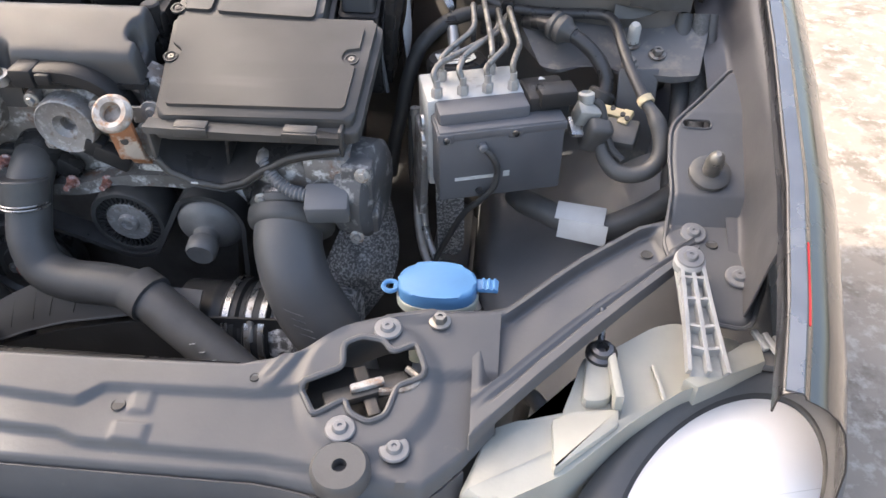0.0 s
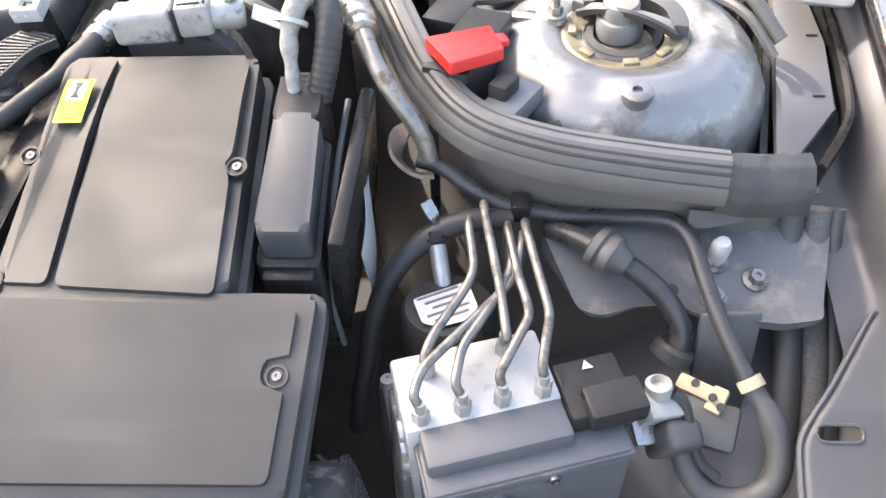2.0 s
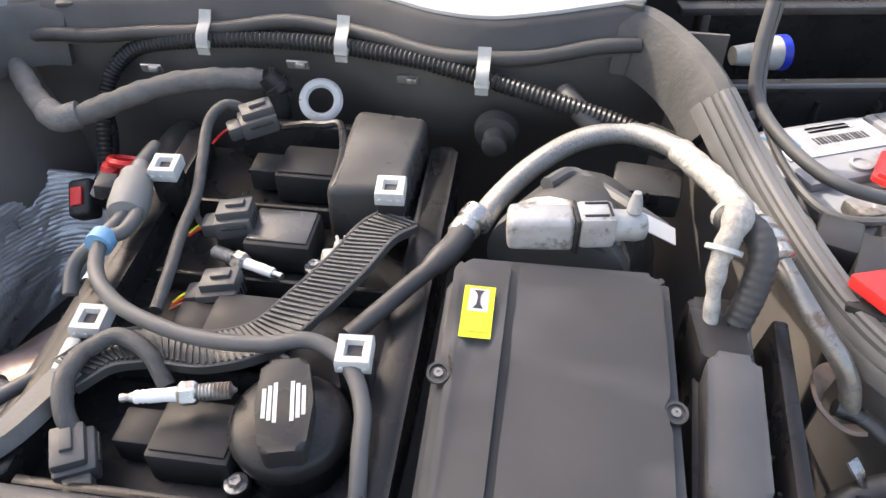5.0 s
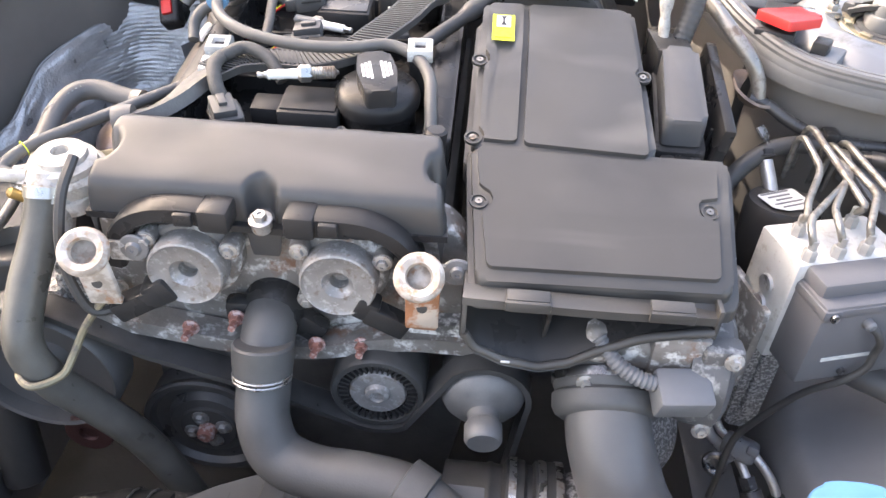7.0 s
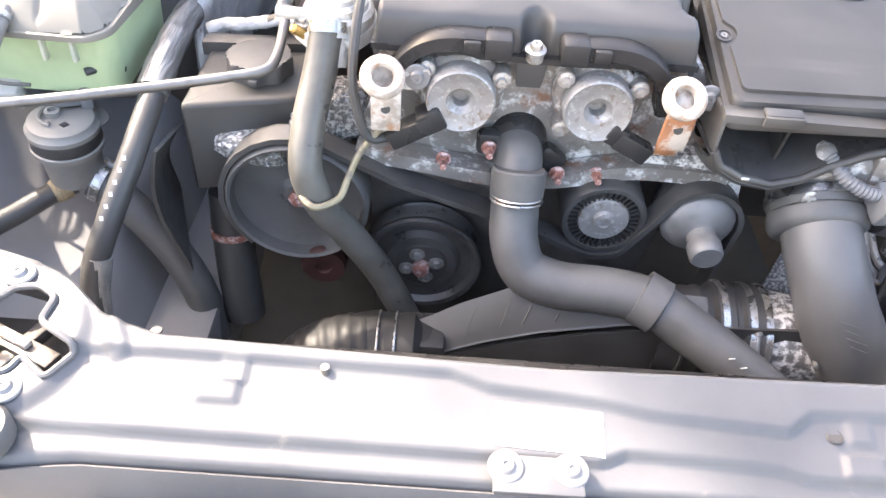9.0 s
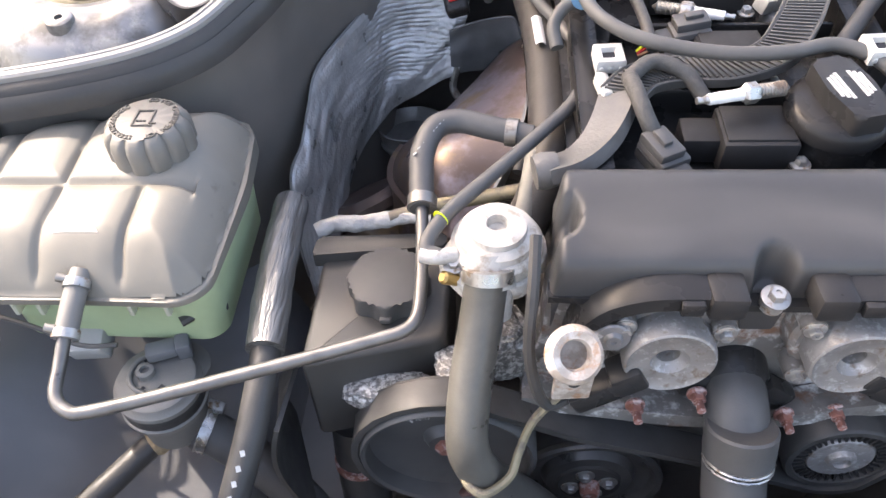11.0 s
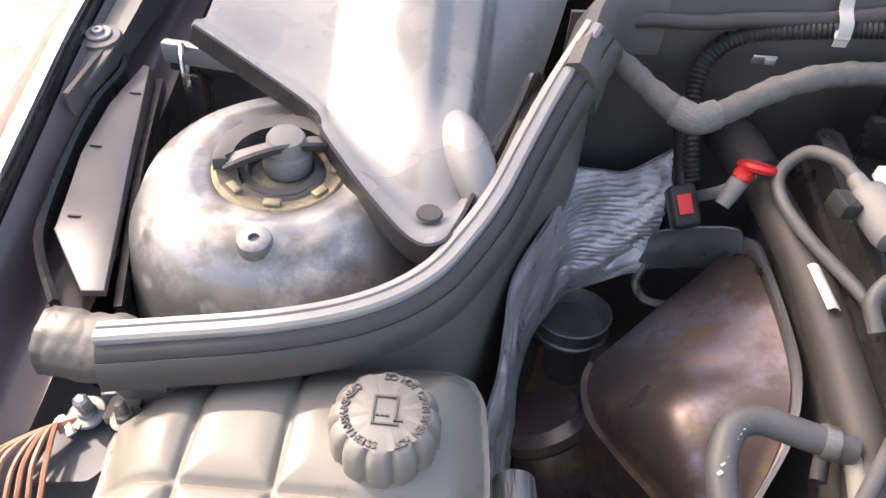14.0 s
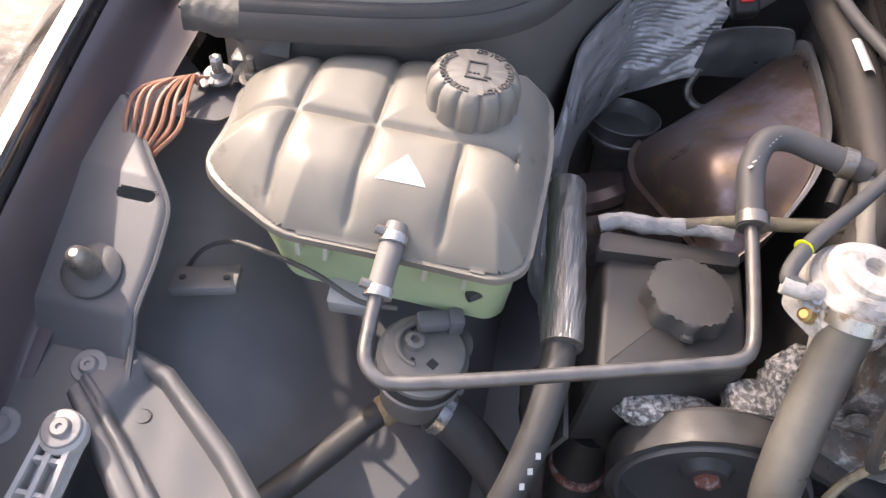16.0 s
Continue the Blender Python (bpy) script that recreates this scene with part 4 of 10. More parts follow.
def cover_strip(s):
    """The long plastic strip and the gutter rail between tower and wing."""
    t = thing("wing_strip", (s * 0.74, 1.05, 0.86), "grey plastic drain strip beside the strut tower", "strip", "wing strips")
    pts = [(s * x, y) for x, y in ((0.712, 0.950), (0.729, 0.948), (0.775, 1.008), (0.790, 1.099), (0.795, 1.175), (0.786, 1.245), (0.776, 1.240), (0.750, 1.112))][::s]
    part("strip_board", prism(pts, 0.893, 0.900, bevel=0.002, top=lambda x, y: 0.05 * (y - 0.96)), LINER, t, "flat lavender grey board")
    for x, y in ((0.772, 1.022), (0.789, 1.110), (0.783, 1.192)):
        part("board_notch", rbox(0.010, 0.0016, 0.0012, pose(s * (x - 0.008), y, 0.9012 + 0.05 * (y - 0.96)), 0), INK, t, "dark notch")
    part("strip_rail", sweep([(s * 0.742, 0.934, 0.897), (s * 0.770, 0.975, 0.899), (s * 0.786, 1.012, 0.901), (s * 0.800, 1.098, 0.907), (s * 0.804, 1.168, 0.913), (s * 0.797, 1.222, 0.918), (s * 0.812, 1.262, 0.924), (s * 0.832, 1.320, 0.934)], [(-0.0028, -0.016), (0.0028, -0.016), (0.0035, 0.004), (0, 0.0065), (-0.0035, 0.004)]), PLASTIC_D, t, "black rubber edge strip")
    part("side_wall", sweep([(s * 0.706, 0.95, 0.86), (s * 0.746, 1.112, 0.868), (s * 0.772, 1.245, 0.874)], [(-0.003, -0.09), (0.003, -0.09), (0.003, 0.024), (-0.003, 0.024)]), PLASTIC_D, t, "dark drain channel wall")
    h = thing("hinge_assembly", (s * 0.80, 1.20, 0.92), "dusty steel bonnet hinge with bolts", "hinge", "bonnet hinges")
    if s > 0:
        leaf = [(0.755, 1.10), (0.80, 1.09), (0.835, 1.20), (0.83, 1.40), (0.79, 1.40), (0.785, 1.22)]
        z0, spots_ = 0.945, ((0.782, 1.125), (0.805, 1.24))
    else:
        leaf = [(-0.806, 1.165), (-0.800, 1.245), (-0.80, 1.40), (-0.845, 1.40), (-0.842, 1.20), (-0.826, 1.160)]
        z0, spots_ = 0.921, ((-0.820, 1.238), (-0.822, 1.33))
    # The right leaf and bosses take the sunlit tint, the left plain paint.
    part("hinge_leaf", prism(fillet(leaf, 0.010, 3), z0, z0 + 0.006, bevel=0.002, top=lambda x, y: 0.13 * (y - 1.12)), WINGP_LIT if s > 0 else PAINT, h, "stained pressed steel leaf, right one tinted paler for sun")
    for k, (x, y) in enumerate(spots_):
        z = z0 + 0.0062 + 0.13 * (y - 1.12)
        part("hinge_boss", lathe([(0.022 - 0.008 * k, -0.002), (0.020 - 0.008 * k, 0.003), (0.012 - 0.003 * k, 0.004), (0, 0.004)], aim((x, y, z), (0, -0.13, 1)), 26), WINGP_LIT if s > 0 else PAINT, h, "round pressed boss")
        put("bolt", BOLT_M if k == 0 else BOLT_S, h, aim((x, y, z + 0.004), (0, -0.13, 1)))


for s in (1, -1):
    cover_strip(s)


BLABEL = mat("dusty_label_paper", (0.34, 0.35, 0.36), 0.5, var=0.3, scale=45, bump=0.05, grain=300, dust=0.35)


def build_battery():
    b = thing("car_battery", (0.58, 1.25, 0.75), "dusty pale grey car battery with labels and raised handle strips", "battery")
    m = pose(0.576, 1.252, 0.0, 0, 0, 24)
    part("case", moved(rbox(0.275, 0.175, 0.16, pose(0, 0, 0.835), 0.006, 3), m), BATT, b)
    lid = join(rbox(0.281, 0.181, 0.016, pose(0, 0, 0.919), 0.004, 2), rbox(0.13, 0.10, 0.012, pose(-0.07, 0.03, 0.930), 0.004, 2), rbox(0.13, 0.10, 0.012, pose(0.07, 0.03, 0.930), 0.004, 2))
    part("lid", moved(lid, m), BATT, b, "grey lid with two raised panels")
    for i in range(6):
        plug = lathe([(0.011, 0), (0.011, 0.004), (0.008, 0.005), (0.007, 0.003), (0, 0.003)], m @ pose(-0.115 + i * 0.046, -0.005 if i % 2 else -0.012, 0.9355), 18)
        part("cell_plug", plug, BATT, b)
    part("label", moved(rbox(0.125, 0.052, 0.0012, pose(-0.068, 0.045, 0.9368), 0), m), BLABEL, b, "dusty white printed label")
    part("label", moved(rbox(0.122, 0.060, 0.0012, pose(0.075, 0.045, 0.9368), 0), m), GREYPL, b, "grey warning label")
    part("label", moved(rbox(0.075, 0.030, 0.0012, pose(0.085, -0.040, 0.9280), 0), m), BLABEL, b, "white label with round marks")
    part("label_corner", moved(rbox(0.026, 0.026, 0.0012, pose(-0.117, 0.052, 0.9382), 0), m), BLUE, b, "blue label square")
    for i in range(14):
        part("bar_code", moved(rbox(0.0016 + 0.001 * (i % 3), 0.012, 0.0006, pose(-0.083 + i * 0.0045, 0.043, 0.9377), 0), m), INK, b)
    for i in range(5):
        part("print_line", moved(rbox(0.06 - 0.01 * (i % 3), 0.0035, 0.0006, pose(-0.055, 0.060 - 0.0 * i + (0.006 if i % 2 else 0), 0.9377), 0), m), PALEINK, b)
    for i in range(6):
        part("print_line", moved(rbox(0.095 - 0.013 * (i % 2), 0.0020, 0.0006, pose(0.075, 0.024 + i * 0.0085, 0.9377), 0), m), PALEINK, b)
    for i in range(3):
        part("round_mark", lathe([(0.008, 0), (0.008, 0.0006), (0, 0.0006)], m @ pose(0.062 + i * 0.022, -0.040, 0.9287), 16), BLUE, b)
    term = lathe([(0.013, 0), (0.012, 0.016), (0.009, 0.017), (0, 0.017)], m @ pose(-0.105, -0.065, 0.927), 20)
    part("terminal_post", term, ALU, b)
    clampb = rbox(0.045, 0.030, 0.014, m @ pose(-0.108, -0.068, 0.936), 0.004)
    part("terminal_clamp", clampb, STEEL_D, b)
    # red covers
    c = thing("terminal_cover", (0.46, 0.985, 0.93), "bright red plastic battery terminal cover", "cover", "red covers")
    m2 = pose(0.470, 0.993, 0.972, -4, 2, 20) @ Matrix.Diagonal((0.80, 0.86, 0.7, 1))
    body = prism(fillet([(-0.036, 0.026), (-0.028, -0.030), (0.030, -0.020), (0.034, 0.028)][::-1], 0.004, 3), -0.010, 0.004, m2, 0.002)
    part("cover_body", body, RED, c)
    part("cover_tab", moved(rbox(0.010, 0.018, 0.008, pose(0.037, 0.004, -0.002), 0.002), m2), RED, c, "small red tab")
    c2 = thing("terminal_cover", (0.585, 1.24, 0.92), "loose red plastic cover lying across the battery", "cover", "red covers")
    lid2 = prism(fillet([(0.512, 1.186), (0.566, 1.134), (0.592, 1.200), (0.536, 1.236)], 0.005, 3), 0, 0.006, pose(0, 0, 0.9415), 0.002)
    part("cover_body", lid2, RED, c2)
    part("cover_rib", rbox(0.066, 0.003, 0.005, pose(0.541, 1.163, 0.949, 0, 0, -44), 0.001), RED, c2)
    # fuse holder block along the seal
    f = thing("fuse_holder", (0.48, 1.02, 0.75), "black plastic fuse holder on a bracket beside the seal", "fuse holder")
    part("holder_base", rbox(0.040, 0.10, 0.20, pose(0.470, 1.025, 0.860, 0, 0, -22), 0.003), PLASTIC, f)
    part("holder_step", rbox(0.034, 0.045, 0.03, pose(0.452, 1.075, 0.945, 0, 0, -22), 0.003), PLASTIC, f)
    part("holder_foot", rbox(0.030, 0.060, 0.018, pose(0.502, 0.962, 0.938, 0, 0, -32), 0.003), GREYPL, f)
    part("holder_tab", rbox(0.016, 0.022, 0.020, pose(0.498, 0.968, 0.949, 0, 0, -32), 0.002), PLASTIC, f)
    g = thing("earth_strap", (0.54, 1.07, 0.92), "steel cable lug bolted to the strut tower", "cable lug")
    part("lug", join(rbox(0.034, 0.014, 0.004, pose(0.523, 1.076, 0.950, 0, 0, -12), 0.001), lathe([(0.011, 0), (0.011, 0.004), (0, 0.004)], pose(0.543, 1.073, 0.948), 18)), STEEL, g)
    put("bolt", BOLT_D, g, aim((0.543, 1.073, 0.952), (0, 0, 1)))
    part("stud", lathe([(0.0035, 0), (0.0035, 0.016), (0, 0.017)], pose(0.543, 1.073, 0.955), 10), STEEL, g)
    part("wire", tube([(0.505, 1.078, 0.950), (0.485, 1.082, 0.948), (0.462, 1.09, 0.940)], 0.004, 8), RUBBER_D, g)
    # thick double cable over the battery
    k = thing("battery_cable", (0.55, 1.15, 0.93), "thick pair of grey rubber cables looping over the battery", "cable")
    a = [(0.405, 1.262, 1.075), (0.401, 1.245, 1.03), (0.405, 1.225, 0.995), (0.430, 1.175, 0.975), (0.468, 1.134, 0.966), (0.53, 1.135, 0.955), (0.585, 1.165, 0.952), (0.620, 1.170, 0.953), (0.665, 1.125, 0.965), (0.70, 1.085, 0.968), (0.73, 1.05, 0.94)]
    part("cable", tube(a, 0.0062, 10, 8), RUBBER, k)
    bq = [(0.412, 1.265, 1.072), (0.408, 1.250, 1.03), (0.412, 1.222, 0.985), (0.432, 1.165, 0.955), (0.462, 1.118, 0.945), (0.52, 1.118, 0.948), (0.575, 1.155, 0.946), (0.62, 1.158, 0.946), (0.665, 1.112, 0.955), (0.70, 1.07, 0.955), (0.725, 1.04, 0.93)]
    part("cable", tube(bq, 0.0042, 8, 8), RUBBER, k)
    # open control box behind
    e = thing("control_box", (0.51, 1.45, 0.80), "open black plastic control unit box behind the battery", "box")
    tilt = pose(0.535, 1.385, 0.0, 0, 0, 10)
    part("front_wall", moved(rbox(0.40, 0.010, 0.16, pose(0.0, 0.0, 0.858), 0.002), tilt), PLASTIC_D, e)
    for x in (-0.13, -0.085, -0.02, 0.05, 0.105, 0.15):
        part("rib", moved(rbox(0.004, 0.012, 0.11, pose(x, -0.008, 0.868), 0.001), tilt), PLASTIC, e)
    part("front_rim", moved(rbox(0.40, 0.022, 0.008, pose(0.0, -0.004, 0.942), 0.003), tilt), PLASTIC, e)
    part("rim_edge", moved(rbox(0.40, 0.004, 0.005, pose(0.0, -0.015, 0.947), 0.001), tilt), GREYPL, e, "pale front edge of the rim")
    part("left_rim", moved(rbox(0.010, 0.026, 0.085, pose(-0.172, 0.0, 0.985), 0.003), tilt), PLASTIC, e)
    part("right_rim", moved(rbox(0.010, 0.026, 0.09, pose(0.140, 0.0, 0.985), 0.003), tilt), PLASTIC, e)
    part("right_panel", moved(rbox(0.055, 0.008, 0.085, pose(0.172, 0.004, 0.985), 0.002), tilt), PLASTIC, e)
    part("top_rim", moved(rbox(0.40, 0.024, 0.009, pose(0.0, 0.0, 1.030), 0.003), tilt), PLASTIC, e)
    part("top_ledge", moved(rbox(0.36, 0.040, 0.006, pose(-0.01, 0.030, 1.042, 14), 0.002), tilt), PLASTIC_D, e)
    part("floor_plate", rbox(0.42, 0.17, 0.01, pose(0.53, 1.48, 0.85, 0, 0, 10), 0), DARK, e)
    part("back_wall", rbox(0.43, 0.008, 0.22, pose(0.515, 1.55, 0.95, 0, 0, 10), 0), PLASTIC_D, e)
    for x, z in ((-0.087, 0.900), (0.078, 0.912), (0.172, 1.008)):
        put("bolt", BOLT_M, e, tilt @ aim((x, -0.005 if z < 0.95 else 0.0, z), (0, -1, 0.1)))
    part("bright_lever", rbox(0.055, 0.010, 0.006, pose(0.610, 1.460, 1.005, 0, 6, 0), 0.002), OFFWHITE, e, "cream lever")
    q = thing("blue_connector", (0.456, 1.436, 0.90), "white cable connector with a blue end in the open box", "connector")
    part("plug_body", lathe([(0.0, 0), (0.011, 0), (0.014, 0.03), (0.020, 0.05), (0.020, 0.056)], aim((0.425, 1.428, 0.948), (1, 0.3, 0)), 18), CLIP, q)
    part("plug_end", lathe([(0.021, 0), (0.021, 0.010), (0.017, 0.010), (0, 0.006)], aim((0.478, 1.444, 0.948), (1, 0.3, 0)), 24), BLUE_D, q, "deep blue ring")


BLUE_D = mat("deep_blue_plastic", (0.02, 0.05, 0.55), 0.4, var=0.1, scale=30, bump=0.05)
build_battery()


COVSH = mat("glossy_cover_plastic", (0.20, 0.20, 0.196), 0.24, var=0.22, scale=9, bump=0.10, grain=160, dust=0.30, wipe=0.25, coat=0.3)


def build_left_cover():
    t = thing("intake_cover", (-0.52, 1.15, 0.80), "pale translucent plastic air intake cover with a raised rim", "cover")
    rim = spline([(-0.690, 1.150, 1.012), (-0.632, 1.128, 0.988), (-0.582, 1.100, 0.972), (-0.568, 1.075, 0.966), (-0.530, 1.020, 0.960), (-0.490, 0.974, 0.955), (-0.468, 0.973, 0.955), (-0.456, 0.996, 0.957), (-0.440, 1.050, 0.960), (-0.420, 1.115, 0.970), (-0.406, 1.165, 0.982)], 8)
    n = len(rim) - 1

    def sheet(u, v):
        i = min(n - 1, int(u * n))
        p = rim[i].lerp(rim[i + 1], u * n - i)
        c = Vector((lerp(-0.66, -0.33, u), 1.46 - 0.05 * u, 1.16 - 0.04 * u))
        q = p.lerp(c, v)
        q.z -= 0.022 * smooth(0, 0.10, v) * (1 - smooth(0.3, 0.9, v)) + 0.05 * smooth(0.66, 0.72, u) * smooth(0.08, 0.25, v) * (1 - 0.6 * v)
        q.z += 0.004 * noise.noise((u * 5, v * 6, 4))
        q.z += 0.012 * smooth(0.30, 0.42, u) * (1 - smooth(0.50, 0.56, u)) * smooth(0.22, 0.36, v) * (1 - smooth(0.8, 1.0, v))
        return q
    part("cover_sheet", surface(sheet, 90, 34, 0.003), COVSH, t, "glossy pale plastic sheet", 60)
    part("rim", sweep([p + Vector((0, -0.002, -0.006)) for p in rim], [(-0.0015, -0.010), (0.0015, -0.010), (0.0015, 0.008), (-0.0015, 0.008)], raw=True), PLASTIC, t, "thin grey rim")
    lump = moved(bmesh.new(), Matrix())
    bmesh.ops.create_uvsphere(lump, u_segments=24, v_segments=14, radius=1)
    part("moulded_bulge", moved(lump, pose(-0.452, 1.062, 0.958, 20, 0, 22) @ Matrix.Diagonal((0.020, 0.050, 0.028, 1))), COVSH, t, "rounded white bulge")
    part("drain_hole", lathe([(0.010, 0), (0.009, 0.002), (0, 0.002)], pose(-0.478, 1.0, 0.957), 18), DARK, t)
    r = thing("cross_rail", (-0.69, 1.22, 0.80), "dark metal cross rail with a wire clip behind the strut tower", "rail")
    part("rail_bar", rbox(0.24, 0.03, 0.016, pose(-0.640, 1.245, 0.915, 0, 0, -8), 0.003), PLASTIC, r)
    part("rail_bar", rbox(0.24, 0.012, 0.022, pose(-0.640, 1.222, 0.935, 0, 0, -8), 0.003), GREYPL, r)
    part("rail_post", rbox(0.02, 0.03, 0.16, pose(-0.735, 1.25, 0.83), 0.003), PLASTIC, r)
    part("wire_clip", loop((-0.735, 1.225, 0.925), 0.022, (1, 0.3, 0), 0.0025), STEEL, r, "bright wire clip")


build_left_cover()


# ---- engine ----
FRONTAL = lambda y: pose(0, y, 0, 90, 0, 0)


def tag_bolts(t, me, name, places, d):
    for p in places:
        put(name, me, t, aim(p, d))


BOLT_R = finish("rusty_stud", join(hexbolt(0.006, 0.009, 0.008), lathe([(0.0035, 0.008), (0.0035, 0.018), (0, 0.018)], n=10)), RUSTBOLT)


LOWC = mat("oily_lower_case", (0.13, 0.122, 0.114), 0.5, 0.2, var=0.35, scale=30, bump=0.5, grain=200, dust=0.2)


def build_engine():
    e = thing("engine", (0, 0.95, 0.40), "four-cylinder petrol engine with corroded aluminium front case", "engine")
    part("block", rbox(0.30, 0.41, 0.36, pose(-0.01, 0.985, 0.67), 0.01), DARK, e, "grimy black cylinder block")
    case = [(-0.185, 0.735), (-0.188, 0.765), (-0.172, 0.80), (-0.168, 0.862), (-0.15, 0.876), (0.135, 0.876), (0.156, 0.85), (0.152, 0.785), (0.205, 0.768), (0.215, 0.728), (0.15, 0.725), (0.05, 0.728), (-0.05, 0.722), (-0.12, 0.726)]
    front = prism(fillet(case, 0.012, 3), 0, 0.03, FRONTAL(0.752), 0.004)
    bmesh.ops.subdivide_edges(front, edges=[q for q in front.edges if q.calc_length() > 0.03], cuts=3)
    part("timing_case", front, ALU, e, "blotchy oxidised cast aluminium case")
    # sloping flange of the case
    part("case_flange", strap([(-0.185, 0.710, 0.752), (-0.12, 0.707, 0.745), (-0.05, 0.706, 0.735), (0.02, 0.706, 0.736), (0.10, 0.709, 0.752), (0.20, 0.712, 0.748)], 0.026, 0.016), ALU, e)
    part("lower_case", prism(fillet([(-0.17, 0.44), (-0.18, 0.74), (0.19, 0.74), (0.14, 0.44)], 0.01), 0, 0.02, FRONTAL(0.785), 0.003), LOWC, e, "oily grey lower case")
    part("case_shoulder", prism(fillet([(0.085, 0.735), (0.10, 0.768), (0.16, 0.775), (0.214, 0.764), (0.222, 0.715), (0.21, 0.70), (0.19, 0.745), (0.15, 0.745)], 0.012), 0, 0.05, FRONTAL(0.755), 0.008, 3), SPECK_A, e, "speckled bright casting")
    for x in (-0.083, 0.047):
        boss = lathe([(0.042, -0.016), (0.041, 0.006), (0.037, 0.010), (0.034, 0.010)], aim((x, 0.712, 0.83), (0, -1, 0.02)), 32)
        ears = join(boss, *[lathe([(0.009, 0), (0.009, 0.018), (0, 0.018)], aim((x + 0.042 * math.cos(a), 0.712, 0.83 + 0.042 * math.sin(a)), (0, -1, 0)), 14) for a in (0.5, 2.5, 3.9)])
        part("cam_boss", ears, ALU, e)
        plug = lathe([(0.0335, 0), (0.0335, 0.026), (0.0325, 0.0305), (0.0310, 0.0315), (0.0285, 0.0295), (0.014, 0.0290), (0.0125, 0.0265), (0.0085, 0.0225), (0.008, 0.012), (0, 0.012)], aim((x, 0.712, 0.83), (0, -1, 0.02)), 36)
        part("camshaft_magnet", plug, MAGNET, e, "round grey magnet housing with a centre socket")
        for a in (0.5, 2.5, 3.9):
            put("bolt", BOLT_S, e, aim((x + 0.042 * math.cos(a), 0.694, 0.83 + 0.042 * math.sin(a)), (0, -1, 0)))
    outlet = join(lathe([(0.030, -0.012), (0.030, 0.008), (0.027, 0.012), (0.026, 0.020)], aim((-0.020, 0.718, 0.768), (0, -1, -0.25)), 28), rbox(0.026, 0.018, 0.026, pose(-0.050, 0.708, 0.772), 0.006), rbox(0.030, 0.018, 0.026, pose(0.014, 0.708, 0.757, 0, 35, 0), 0.006))
    part("thermostat_housing", outlet, PLASTIC, e, "grey-black thermostat outlet")
    tag_bolts(e, BOLT_R, "rusty_bolt", ((-0.050, 0.696, 0.772), (0.022, 0.694, 0.748), (0.063, 0.698, 0.748), (-0.095, 0.696, 0.755)), (0, -1, 0.1))
    tag_bolts(e, BOLT_S, "bolt", ((-0.15, 0.717, 0.865), (0.125, 0.717, 0.864), (-0.048, 0.717, 0.862), (-0.165, 0.717, 0.78)), (0, -1, 0))
    # valve cover deck
    deck = lambda x, y: 0.10 * (y - 0.88)
    part("valve_cover", prism(fillet([(-0.148, 0.79), (0.128, 0.79), (0.132, 1.19), (-0.145, 1.19)], 0.015), 0.82, 0.886, bevel=0.005, top=deck), PLASTIC_D, e, "glossy black valve cover")
    for x, w in ((-0.128, 0.022), (0.118, 0.026)):
        part("cover_rail", prism(fillet([(x - w / 2, 0.80), (x + w / 2, 0.80), (x + w / 2, 1.18), (x - w / 2, 1.18)], 0.006), 0.87, 0.915, bevel=0.004, top=deck), PLASTIC_D, e)
    part("cover_rib", rbox(0.22, 0.008, 0.03, pose(0, 0.800, 0.893), 0.002), PLASTIC_D, e)
    for y in (0.905, 0.998, 1.088):
        part("cover_rib", rbox(0.20, 0.006, 0.022, pose(0.0, y, 0.895 + 0.1 * (y - 0.88)), 0.002), PLASTIC_D, e)
    rear = prism(fillet([(0.026, 1.075), (0.094, 1.085), (0.102, 1.185), (0.030, 1.19)], 0.010, 3), 0.87, 0.958, bevel=0.008, seg=3, top=lambda x, y: 0.16 * (y - 1.08))
    part("rear_cover_hump", rear, HUMPM, e, "dusty satin grey raised rear cover")
    part("hump_lip", tube([(-0.045, 1.185, 0.950), (-0.02, 1.18, 0.958), (0.0, 1.175, 0.962), (0.018, 1.17, 0.966), (0.030, 1.13, 0.962), (0.032, 1.09, 0.955)], 0.004, 8), PLASTIC, e)
    part("rear_wall", rbox(0.12, 0.012, 0.08, pose(-0.03, 1.188, 0.915), 0.003), PLASTIC_D, e)
    # square white sockets
    for i, (x, y, z, r) in enumerate(((-0.115, 1.076, 0.966, 0), (-0.112, 0.920, 0.931, 0), (0.088, 1.062, 0.972, 0), (0.094, 0.899, 0.950, 0))):
        sock = part("cover_socket", square_socket(pose(x, y, z, 8, 0, 4)), CLIP, e, "square white plastic push-in socket")
        part("socket_hole", rbox(0.0104, 0.0104, 0.0008, pose(x, y, z, 8, 0, 4) @ pose(0, 0, 0.0014), 0), INK, sock, "dark square hole")
        part("socket_post", rbox(0.022, 0.022, 0.05, pose(x, y + 0.003, z - 0.032, 8, 0, 4), 0.002), PLASTIC_D, e)


